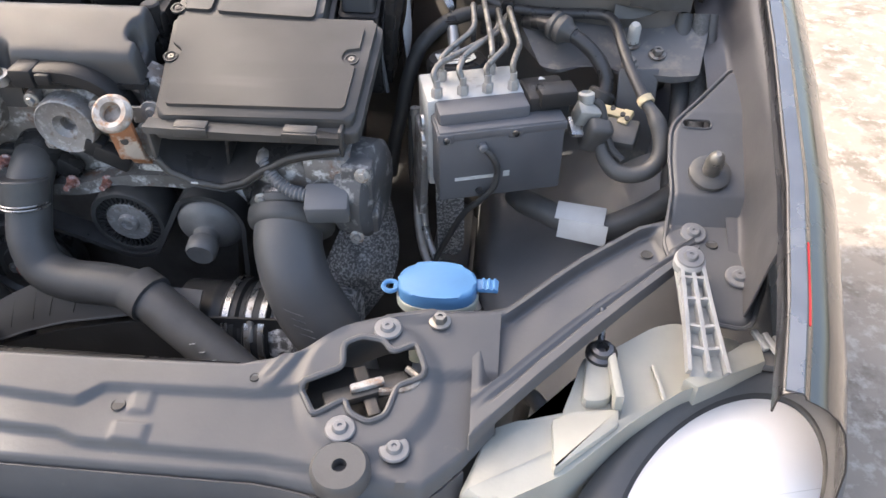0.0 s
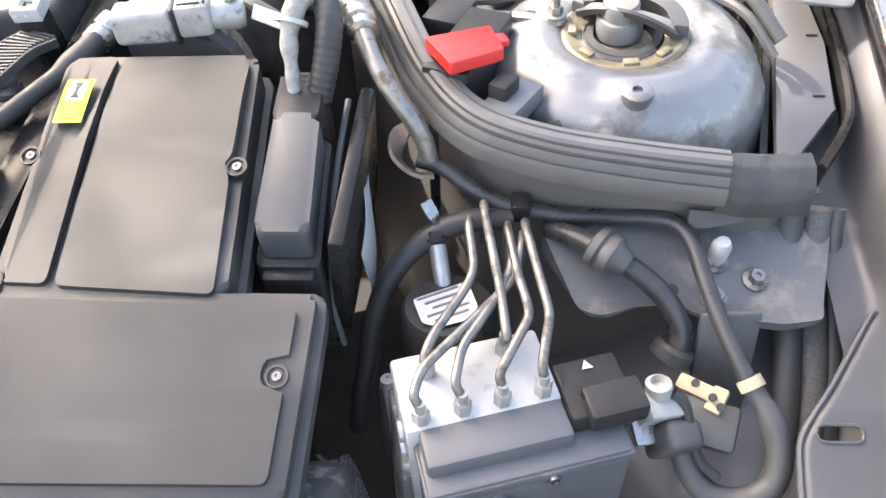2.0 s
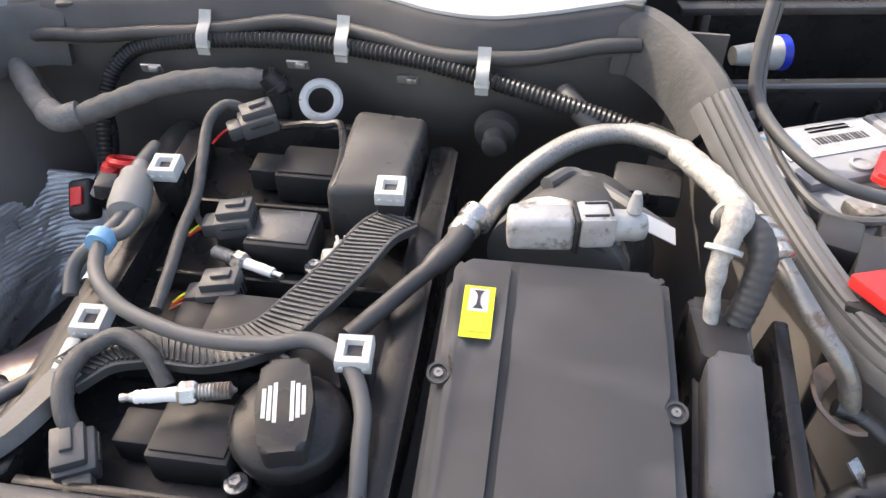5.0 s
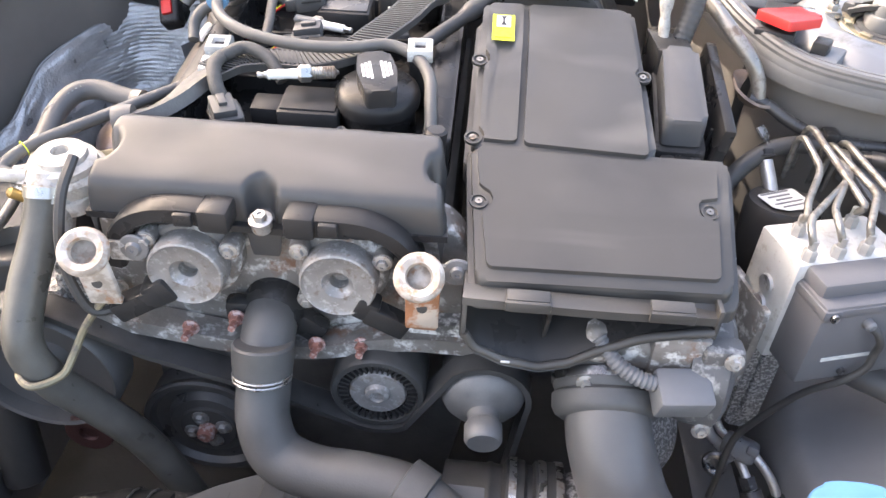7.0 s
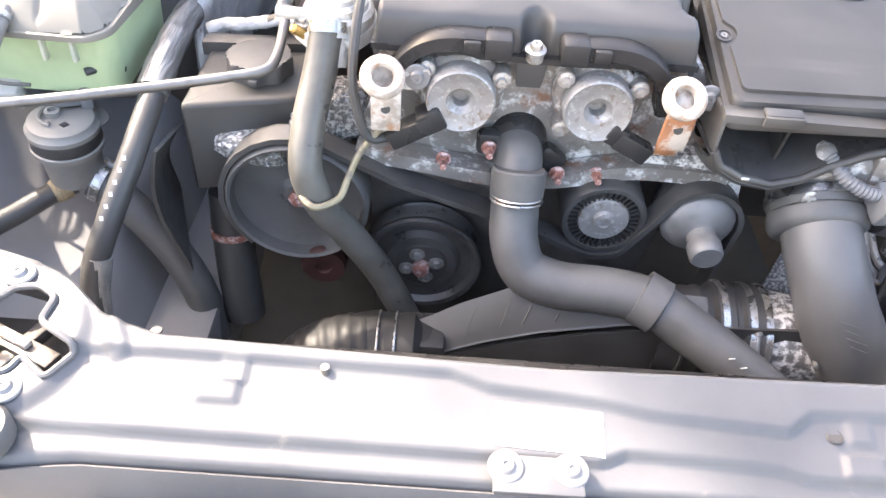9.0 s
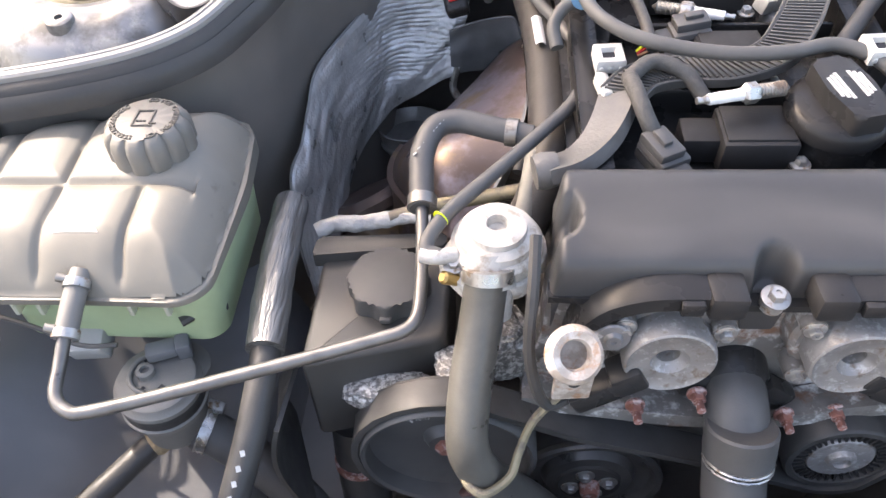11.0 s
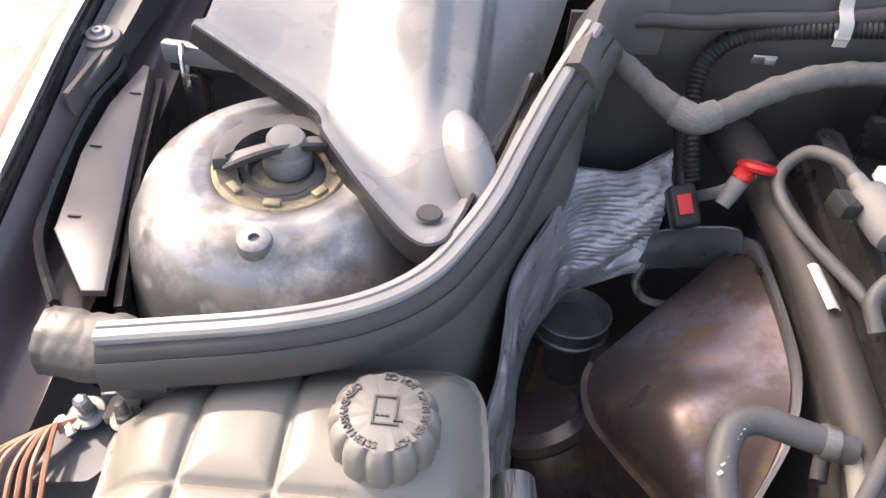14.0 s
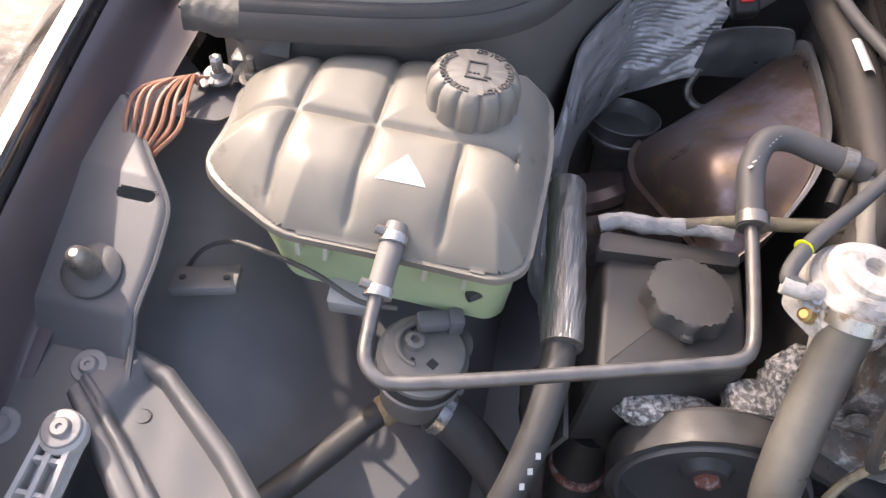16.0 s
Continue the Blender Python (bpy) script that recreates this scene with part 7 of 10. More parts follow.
# ---- brake hydraulics beside the air box ----
def build_abs():
    t = thing("abs_unit", (0.50, 0.76, 0.70), "brake hydraulic unit with bright aluminium block and grey controller", "abs unit")
    m = pose(0.478, 0.764, 0.0, 0, 0, 16)
    blk = part("valve_block", moved(rbox(0.106, 0.060, 0.11, pose(0, 0.002, 0.802), 0.003), m), ALU_WHITE, t, "bright cast aluminium valve block")
    part("port_ring", lathe([(0.009, 0), (0.0085, 0.003), (0.005, 0.003), (0, 0.002)], m @ aim((-0.0532, 0.0, 0.815), (-1, 0, 0)), 18), ALU_CLEAN, blk)
    part("port_ring", lathe([(0.009, 0), (0.0085, 0.003), (0.005, 0.003), (0, 0.002)], m @ aim((-0.0532, 0.0, 0.792), (-1, 0, 0)), 18), ALU_CLEAN, blk)
    # controller housing in front
    body = rbox(0.137, 0.044, 0.090, pose(0.0205, -0.046, 0.798), 0.004)
    part("controller", moved(body, m), ECU, t, "smooth dark grey controller housing")
    part("controller_seam", moved(join(rbox(0.1395, 0.046, 0.009, pose(0.0205, -0.046, 0.8355), 0.0015), *[rbox(0.016, 0.0475, 0.012, pose(x, -0.046, 0.834), 0.002) for x in (-0.040, 0.034)]), m), ECU, t, "flanged housing joint")
    part("controller_top", moved(rbox(0.098, 0.034, 0.026, pose(0.004, -0.038, 0.843), 0.004), m), ECU, t, "raised controller top")
    conn = part("socket", moved(rbox(0.046, 0.046, 0.028, pose(0.076, -0.024, 0.845), 0.004), m), PLASTIC, t, "black plug socket")
    part("plug_lever", moved(rbox(0.040, 0.026, 0.018, pose(0.084, -0.040, 0.857), 0.003), m), PLASTIC, conn)
    part("arrow", moved(prism([(-0.004, 0), (0.004, 0), (0, 0.007)], 0, 0.0006, pose(0.076, -0.012, 0.8596)), m), WHITE, conn, "white arrow mark")
    for x, z in ((-0.040, 0.834), (0.034, 0.834), (-0.004, 0.7635)):
        part("screw", lathe([(0.0040, 0), (0.0040, 0.003), (0.0028, 0.0032), (0.0022, 0.001), (0, 0.001)], m @ aim((x, -0.0695 if z > 0.8 else -0.068, z), (0, -1, 0)), 14), STEEL_DK, t, "dark sunk screw")
    st = part("label", moved(rbox(0.048, 0.0008, 0.0040, pose(-0.007, -0.0686, 0.7815), 0), m), PALEINK, t, "strip of worn pale print")
    part("label", moved(rbox(0.007, 0.0008, 0.007, pose(0.026, -0.0686, 0.7825), 0), m), PALEINK, t)
    lead = part("sensor_lead", tube([m @ Vector(q) for q in ((-0.002, -0.070, 0.8205), (0.006, -0.076, 0.814), (0.012, -0.078, 0.802))] + [Vector(q) for q in ((0.512, 0.694, 0.789), (0.509, 0.692, 0.772), (0.495, 0.694, 0.752), (0.476, 0.705, 0.722), (0.454, 0.716, 0.668), (0.440, 0.718, 0.630), (0.433, 0.706, 0.592), (0.430, 0.700, 0.555))], 0.0036, 10, 8), RUBBER_D, t, "thin black lead")
    part("lead_end", lathe([(0.005, 0), (0.005, 0.006), (0.003, 0.008), (0, 0.008)], m @ aim((-0.002, -0.068, 0.8215), (0, -1, 0)), 12), GREYPL, lead)
    # pump motor
    part("pump_motor", lathe([(0.034, 0), (0.036, 0.004), (0.036, 0.075), (0.033, 0.080), (0, 0.082)], aim((0.457, 0.828, 0.768), (0, 0.12, 1)), 32), PLASTIC, t, "black round pump motor")
    part("motor_label", prism(fillet([(-0.023, -0.024), (0.022, -0.014), (0.020, 0.012), (0.008, 0.019), (-0.012, 0.017), (-0.024, 0.006)], 0.003), 0, 0.0007, aim((0.455, 0.832, 0.8505), (0, 0.12, 1)) @ pose(0, 0, 0, 0, 0, 15)), WHITE, t, "white printed motor label")
    for i in range(5):
        part("print_line", rbox(0.034 - 0.007 * (i % 3), 0.0022, 0.0006, aim((0.455, 0.832, 0.8505), (0, 0.12, 1)) @ pose(0, 0, 0.0009, 0, 0, 27) @ pose(-0.001, -0.016 + 0.0066 * i, 0), 0), GREYPL, t, "grey print line")
    # brake pipes
    nuts = [(-0.041, -0.020), (-0.013, -0.020), (0.014, -0.020), (0.042, -0.020), (-0.030, 0.014), (0.026, 0.018)]
    for x, y in nuts:
        n = part("pipe_union", moved(join(lathe([(0.0062, 0), (0.0062, 0.009), (0.0050, 0.011)], n=6), lathe([(0.0038, 0.010), (0.0036, 0.020), (0, 0.020)], n=12)), m @ pose(x, y, 0.857)), UNIONM, t, "pale plated pipe nut")
    tops = (
        ((0.026, 0.018), (0.500, 0.778, 0.884), (0.496, 0.814, 0.888), (0.483, 0.890, 0.900)),
        ((-0.030, 0.014), (0.445, 0.762, 0.882), (0.449, 0.779, 0.884), (0.472, 0.823, 0.886), (0.477, 0.838, 0.888), (0.472, 0.876, 0.896)),
        ((0.042, -0.020), (0.522, 0.758, 0.884), (0.525, 0.778, 0.886), (0.529, 0.798, 0.887), (0.514, 0.877, 0.893)),
        ((0.014, -0.020), (0.494, 0.752, 0.883), (0.516, 0.798, 0.887), (0.508, 0.831, 0.889), (0.501, 0.877, 0.890)),
        ((-0.013, -0.020), (0.466, 0.744, 0.883), (0.470, 0.772, 0.885), (0.496, 0.819, 0.886), (0.504, 0.843, 0.886), (0.503, 0.867, 0.886)),
        ((-0.041, -0.020), (0.440, 0.735, 0.882), (0.444, 0.754, 0.884), (0.491, 0.812, 0.885), (0.506, 0.831, 0.885), (0.512, 0.870, 0.887)),
    )
    runs = []
    for (nx, ny), *bends in tops:
        e = Vector(bends[-1])
        corners = [m @ Vector((nx, ny, 0.872))] + [Vector(q) for q in bends] + [e + Vector((0.0005, 0.013, -0.008)), e + Vector((0.0, 0.017, -0.055))]
        line = [corners[0]]
        for a, b, c in zip(corners, corners[1:], corners[2:]):
            d = min(0.009, (a - b).length * 0.45, (c - b).length * 0.45)
            p, q = b + (a - b).normalized() * d, b + (c - b).normalized() * d
            line += [p.lerp(b, k / 4).lerp(b.lerp(q, k / 4), k / 4) for k in range(5)]
        runs.append(line + [corners[-1]])
    for r in runs:
        part("brake_pipe", tube(r, 0.0034, 12, sharp=True), BRKPIPE, t, "bent dull metal brake pipe")
    b = thing("abs_bracket", (0.45, 0.75, 0.56), "speckled grey bracket carrying the brake unit", "bracket")
    part("bracket_leg", prism(fillet([(-0.017, 0.06), (-0.015, -0.055), (0.010, -0.062), (0.018, -0.040), (0.017, 0.06)], 0.006), 0, 0.006, pose(0.455, 0.758, 0.672, 90, 0, 6), 0.002), SPECKLE, b)
    part("leg_rib", rbox(0.003, 0.006, 0.08, pose(0.452, 0.7505, 0.682, 0, 0, 6), 0.001), SPECKLE, b)
    part("bracket_side", rbox(0.010, 0.07, 0.10, pose(0.420, 0.765, 0.745, 0, 4, 14), 0.003), ALU, b)
    p = thing("brake_line_pair", (0.44, 0.70, 0.54), "two bare metal lines clipped along the chassis rail", "pipe")
    part("line", tube([(0.410, 0.802, 0.80), (0.412, 0.795, 0.742), (0.412, 0.788, 0.697), (0.414, 0.770, 0.649), (0.425, 0.748, 0.609), (0.443, 0.738, 0.592)], 0.0058, 12, 8), STEEL_L, p, "pale bare metal line")
    part("line", tube([(0.419, 0.800, 0.74), (0.420, 0.786, 0.685), (0.423, 0.768, 0.645), (0.436, 0.748, 0.614), (0.452, 0.738, 0.602)], 0.0046, 12, 8), STEEL_L, p, "pale bare metal line")
    part("dark_sleeve", tube([(0.406, 0.802, 0.79), (0.405, 0.795, 0.74), (0.405, 0.790, 0.70)], 0.0045, 10, 6), RUBBER_D, p, "dark pipe sleeve")
    part("line_block", join(rbox(0.036, 0.030, 0.024, pose(0.458, 0.733, 0.600, -35, 0, -28), 0.006, 3), rbox(0.012, 0.034, 0.010, pose(0.470, 0.728, 0.606, -35, 0, -28), 0.003)), GREYPL, p, "grey line holder block")
    part("line", tube([(0.468, 0.732, 0.600), (0.482, 0.715, 0.592), (0.492, 0.703, 0.580), (0.500, 0.695, 0.560), (0.506, 0.690, 0.52)], 0.0050, 12, 8), STEEL_L, p, "pale bare metal line")
    part("boot", lathe([(0.007, 0), (0.010, 0.004), (0.011, 0.018), (0.008, 0.022)], aim((0.497, 0.698, 0.572), (0.3, -0.25, -0.9)), 16), RUBBER_D, p, "black rubber boot")
    part("union", join(lathe([(0.009, 0), (0.009, 0.012), (0.006, 0.014)], aim((0.462, 0.705, 0.588), (0.3, -0.7, -0.6)), 6), lathe([(0.011, 0.014), (0.011, 0.034), (0.007, 0.036)], aim((0.462, 0.705, 0.588), (0.3, -0.7, -0.6)), 16)), STEEL_DK, p, "dark hexagon union")
    part("line", tube([(0.456, 0.722, 0.594), (0.462, 0.705, 0.588), (0.474, 0.678, 0.566), (0.480, 0.66, 0.535)], 0.0048, 12, 8), STEEL_L, p, "pale bare metal line")
    part("clip_eye", lathe([(0.013, 0), (0.013, 0.005), (0.010, 0.007), (0.006, 0.006), (0.005, 0.001), (0, 0.001)], aim((0.430, 0.716, 0.593), (-0.2, -0.8, 0.6)), 20), STEEL_DK, p, "bolted clip eye")
    part("clip_arm", strap([(0.430, 0.717, 0.593), (0.444, 0.722, 0.600), (0.458, 0.727, 0.612)], 0.014, 0.004, up=(-0.2, -0.8, 0.6)), STEEL_DK, p)


UNIONM = mat("dull_plated_nut", (0.42, 0.41, 0.39), 0.42, 0.5, var=0.25, scale=80, bump=0.15, grain=400, dust=0.2)
BRKPIPE = mat("dull_brake_pipe", (0.25, 0.24, 0.22), 0.4, 0.75, var=0.25, scale=60, bump=0.1, grain=300, spots=(((0.10, 0.09, 0.08), 0.25, 45, 0.6, 0.3),))
STEEL_L = mat("pale_metal_line", (0.58, 0.57, 0.55), 0.38, 0.7, var=0.2, scale=60, bump=0.1, grain=300)
build_abs()


def build_right_hoses():
    t = thing("coolant_hose", (0.42, 0.85, 0.72), "bent black rubber hose reaching behind the brake unit", "hose")
    part("hose", tube([(0.505, 0.905, 0.872), (0.470, 0.900, 0.874), (0.440, 0.890, 0.866), (0.412, 0.872, 0.845), (0.396, 0.856, 0.81), (0.388, 0.845, 0.77), (0.378, 0.835, 0.73), (0.37, 0.83, 0.68)], 0.0092, 12, 8), RUBBER_D, t)
    t = thing("ac_service_port", (0.46, 0.89, 0.80), "pale service pipe stub behind the pump motor", "pipe stub")
    part("stub", tube([(0.447, 0.885, 0.862), (0.450, 0.870, 0.85), (0.455, 0.85, 0.83)], 0.007, 10), STEEL_L, t)
    part("stub_cap", moved(hexbolt(0.009, 0.008, 0.010), aim((0.446, 0.888, 0.866), (-0.1, 0.5, 0.8))), PLASTIC, t)
    t = thing("grommet_tube", (0.59, 0.86, 0.82), "grey rubber elbow tube with a flanged grommet", "tube")
    part("tube", tube([(0.535, 0.905, 0.862), (0.556, 0.884, 0.872), (0.578, 0.864, 0.874), (0.600, 0.852, 0.866), (0.618, 0.842, 0.852), (0.630, 0.830, 0.834), (0.630, 0.820, 0.818)], 0.0085, 14, 8), COATED, t)
    part("grommet", lathe([(0.010, -0.012), (0.016, -0.010), (0.017, -0.004), (0.0145, -0.002), (0.0165, 0.001), (0.0165, 0.007), (0.012, 0.012), (0.009, 0.020)], aim((0.574, 0.867, 0.875), (0.75, -0.55, -0.15)), 24), RUBBER, t)
    part("tube_end", lathe([(0.013, 0), (0.016, 0.003), (0.016, 0.012), (0.010, 0.014)], aim((0.629, 0.822, 0.822), (-0.4, -0.4, -0.8)), 18), RUBBER_D, t)
    # bolted shelf on the bulkhead
    s = thing("suspension_bracket", (0.66, 0.87, 0.80), "dusty grey steel shelf with three bolts on the inner wing", "bracket")
    part("shelf", prism(fillet([(0.528, 0.905), (0.556, 0.842), (0.572, 0.836), (0.600, 0.846), (0.630, 0.847), (0.645, 0.838), (0.705, 0.830), (0.735, 0.835), (0.752, 0.905), (0.70, 0.915)], 0.006), 0.838, 0.843, bevel=0.002, top=lambda x, y: 0.45 * (y - 0.86)), TOWER2, s)
    part("strut", rbox(0.046, 0.006, 0.12, pose(0.668, 0.822, 0.786, -14, 0, 4), 0.003), TOWER2, s)
    # The shelf is uncut; a dark disc gives the hole's shade.
    part("hole", lathe([(0.005, 0), (0.0045, 0.001), (0, 0.0008)], aim((0.627, 0.858, 0.843), (0, -0.4, 1)), 14), DARK, s, "dark disc standing in for a round hole's shade")
    for x, y, tall in ((0.661, 0.879, 1), (0.658, 0.852, 0), (0.690, 0.866, 0)):
        put("bolt", BOLT_D, s, aim((x, y, 0.8435 + 0.45 * (y - 0.86)), (0, -0.3, 1)))
        if tall:
            part("nut_cap", lathe([(0.0075, 0), (0.0075, 0.018), (0.005, 0.024), (0, 0.025)], aim((x, y, 0.856), (0, -0.2, 1)), 14), CLIP, s, "pale stud cap")
    # wires with unplugged sensor sockets and a thick loop
    c = thing("unplugged_connector", (0.605, 0.765, 0.81), "unplugged white cable socket hanging beside the brake unit", "connector", "loose connectors")
    part("socket", join(rbox(0.026, 0.020, 0.026, pose(0.606, 0.766, 0.824, 20, 10, 15), 0.003), lathe([(0.009, 0), (0.009, 0.010), (0.006, 0.012), (0.005, 0.006), (0, 0.006)], aim((0.605, 0.770, 0.836), (-0.1, 0.2, 1)), 16)), CLIPD, c)
    part("flange", rbox(0.034, 0.026, 0.006, pose(0.604, 0.760, 0.810, 20, 10, 15), 0.002), STEEL, c)
    part("boot", rbox(0.028, 0.022, 0.04, pose(0.617, 0.752, 0.806, 20, 15, 15), 0.006, 3), RUBBER, c)
    c2 = thing("unplugged_connector", (0.645, 0.79, 0.79), "broken yellowed cable socket on a dark rubber base", "connector", "loose connectors")
    part("base", rbox(0.050, 0.034, 0.016, pose(0.642, 0.770, 0.798, 25, -5, -20), 0.004), RUBBER, c2)
    part("socket", join(rbox(0.030, 0.012, 0.008, pose(0.640, 0.790, 0.812, 25, -5, -35), 0.002), rbox(0.012, 0.020, 0.008, pose(0.652, 0.780, 0.812, 25, -5, -35), 0.002)), BROKEN, c2, "chipped cream plastic rim")
    for x, y in ((0.638, 0.792), (0.648, 0.780), (0.652, 0.772)):
        part("pin_hole", lathe([(0.003, 0), (0.003, 0.002), (0, 0.002)], aim((x, y, 0.816), (0, -0.4, 1)), 10), DARK, c2)
    lp = thing("sensor_cable_loop", (0.66, 0.74, 0.74), "thick grey rubber cable bent into a loop", "cable")
    part("cable", tube([(0.669, 0.781, 0.835), (0.681, 0.762, 0.824), (0.688, 0.745, 0.808), (0.686, 0.731, 0.792), (0.675, 0.723, 0.782), (0.658, 0.721, 0.777), (0.641, 0.727, 0.777), (0.630, 0.741, 0.785), (0.625, 0.754, 0.797)], 0.0092, 16, 8, radius=lambda s: 0.0068 + 0.0026 * smooth(0.012, 0.03, s)), RUBBER, lp)
    part("cable_end", band((0.670, 0.780, 0.835), 0.0078, (0.4, -0.75, -0.4), 0.008), BROKEN, lp, "cream cable end ring")
    part("thin_cable", tube([(0.614, 0.768, 0.840), (0.622, 0.764, 0.834), (0.628, 0.752, 0.815), (0.636, 0.740, 0.797), (0.648, 0.732, 0.788)], 0.004, 8, 8), RUBBER_D, lp)
    w = thing("sleeved_hose", (0.62, 0.73, 0.62), "thick black hose with a white paper sleeve across the wheel arch", "hose")
    part("hose", tube([(0.535, 0.775, 0.700), (0.548, 0.755, 0.704), (0.570, 0.738, 0.706), (0.600, 0.722, 0.702), (0.640, 0.716, 0.704), (0.680, 0.724, 0.720), (0.715, 0.738, 0.740), (0.735, 0.76, 0.755)], 0.0150, 16, 8), RUBBER, w)
    for k, (dy, dz, rx, w_) in enumerate(((0.001, 0.0165, 12, 0.026), (-0.017, 0.004, 66, 0.024))):
        part("paper_flap", rbox(0.056, w_, 0.0010, pose(0.610 + 0.002 * k, 0.718 + dy, 0.704 + dz, rx, 0, -10 - 4 * k), 0.0003), WHITE, w, "creased white paper flap")
    for i, x in enumerate((0.732, 0.752, 0.766)):
        h = thing("vertical_hose", (x, 0.88, 0.72), "dusty grey hose running down beside the inner wing", "hose", "wing hoses")
        part("hose", tube([(x - 0.010, 0.915, 0.875), (x - 0.010, 0.900, 0.850), (x - 0.010, 0.875, 0.825), (x - 0.010, 0.845, 0.800), (x - 0.014, 0.80, 0.765), (x - 0.02, 0.76, 0.72)], 0.0105 if i != 2 else 0.007, 12, 8), RUBBER if i != 1 else GAITER, h)


TOWER2 = mat("dusty_shelf_paint", (0.12, 0.122, 0.128), 0.45, 0.3, var=0.3, scale=9, bump=0.15, grain=220, dust=0.5, spots=(((0.24, 0.22, 0.19), 0.10, 30, 0.8, 0.0),))
CLIPD = mat("grey_white_plastic", (0.42, 0.42, 0.39), 0.45, var=0.2, scale=80, bump=0.1, grain=400, dust=0.25)
BROKEN = mat("cream_plastic", (0.55, 0.47, 0.30), 0.55, var=0.3, scale=70, bump=0.3, grain=300, dust=0.2)
build_right_hoses()


CREAM = mat("cream_neck_plastic", (0.50, 0.51, 0.42), 0.42, var=0.12, scale=20, bump=0.06, dust=0.2)


def slant_neck(outline):
    """The filler neck, leaning back as it goes down."""
    bm = bmesh.new()
    rings = [[bm.verts.new((0.462 + (x - 0.462) * k - dx, 0.553 + (y - 0.553) * k + dy, z)) for x, y in outline] for z, k, dx, dy in ((0.60, 0.36, 0.026, 0.036), (0.66, 0.42, 0.022, 0.026), (0.712, 0.60, 0.010, 0.010), (0.735, 0.86, 0.0, 0.0), (0.748, 0.93, 0.0, 0.0))]
    for a, b in zip(rings, rings[1:]):
        for k in range(len(a)):
            bm.faces.new((a[k], a[(k + 1) % len(a)], b[(k + 1) % len(a)], b[k]))
    bm.faces.new(rings[0][::-1])
    bm.faces.new(rings[-1])
    return bm


def build_washer():
    t = thing("washer_filler", (0.47, 0.595, 0.62), "blue oval screen washer cap on a cream filler neck", "filler cap")
    c = (0.462, 0.553)
    oval = [(c[0] + 0.0385 * math.copysign(abs(math.cos(a)) ** 0.8, math.cos(a)), c[1] + 0.025 * math.copysign(abs(math.sin(a)) ** 0.8, math.sin(a))) for a in [k * math.tau / 36 for k in range(36)]]
    part("cap", prism(oval, 0.748, 0.764, bevel=0.0045, seg=4), BLUE, t, "bright blue plastic cap")
    part("cap_tab", join(rbox(0.022, 0.015, 0.005, pose(0.510, 0.557, 0.755), 0.0015), *[rbox(0.003, 0.0155, 0.002, pose(0.506 + 0.0055 * k, 0.557, 0.758), 0.0008) for k in range(3)]), BLUE, t, "ribbed blue grip tab")
    part("cap_web", rbox(0.012, 0.007, 0.004, pose(0.425, 0.551, 0.753), 0.001), BLUE, t)
    part("cap_loop", loop((0.416, 0.551, 0.753), 0.007, (0, 0, 1), 0.0025, 14), BLUE, t)
    neck = [(c[0] + (x - c[0]) * 0.93, c[1] + (y - c[1]) * 0.93) for x, y in oval]
    part("neck", slant_neck(neck), CREAM, t, "dusty cream filler neck")
    part("neck_step", prism([(c[0] + (x - c[0]) * 1.05, c[1] + (y - c[1]) * 1.05) for x, y in oval], 0.738, 0.748, bevel=0.003), CREAM, t, "moulded collar")
    # bracket on the brake line side at the neck
    h = thing("headlight", (0.70, 0.42, 0.45), "clear oval headlight with a cream housing and black rubber gasket", "headlight", "headlights")
    return h


build_washer()


GASK = mat("grey_gasket_rubber", (0.085, 0.085, 0.088), 0.5, var=0.2, scale=20, bump=0.1, dust=0.35)


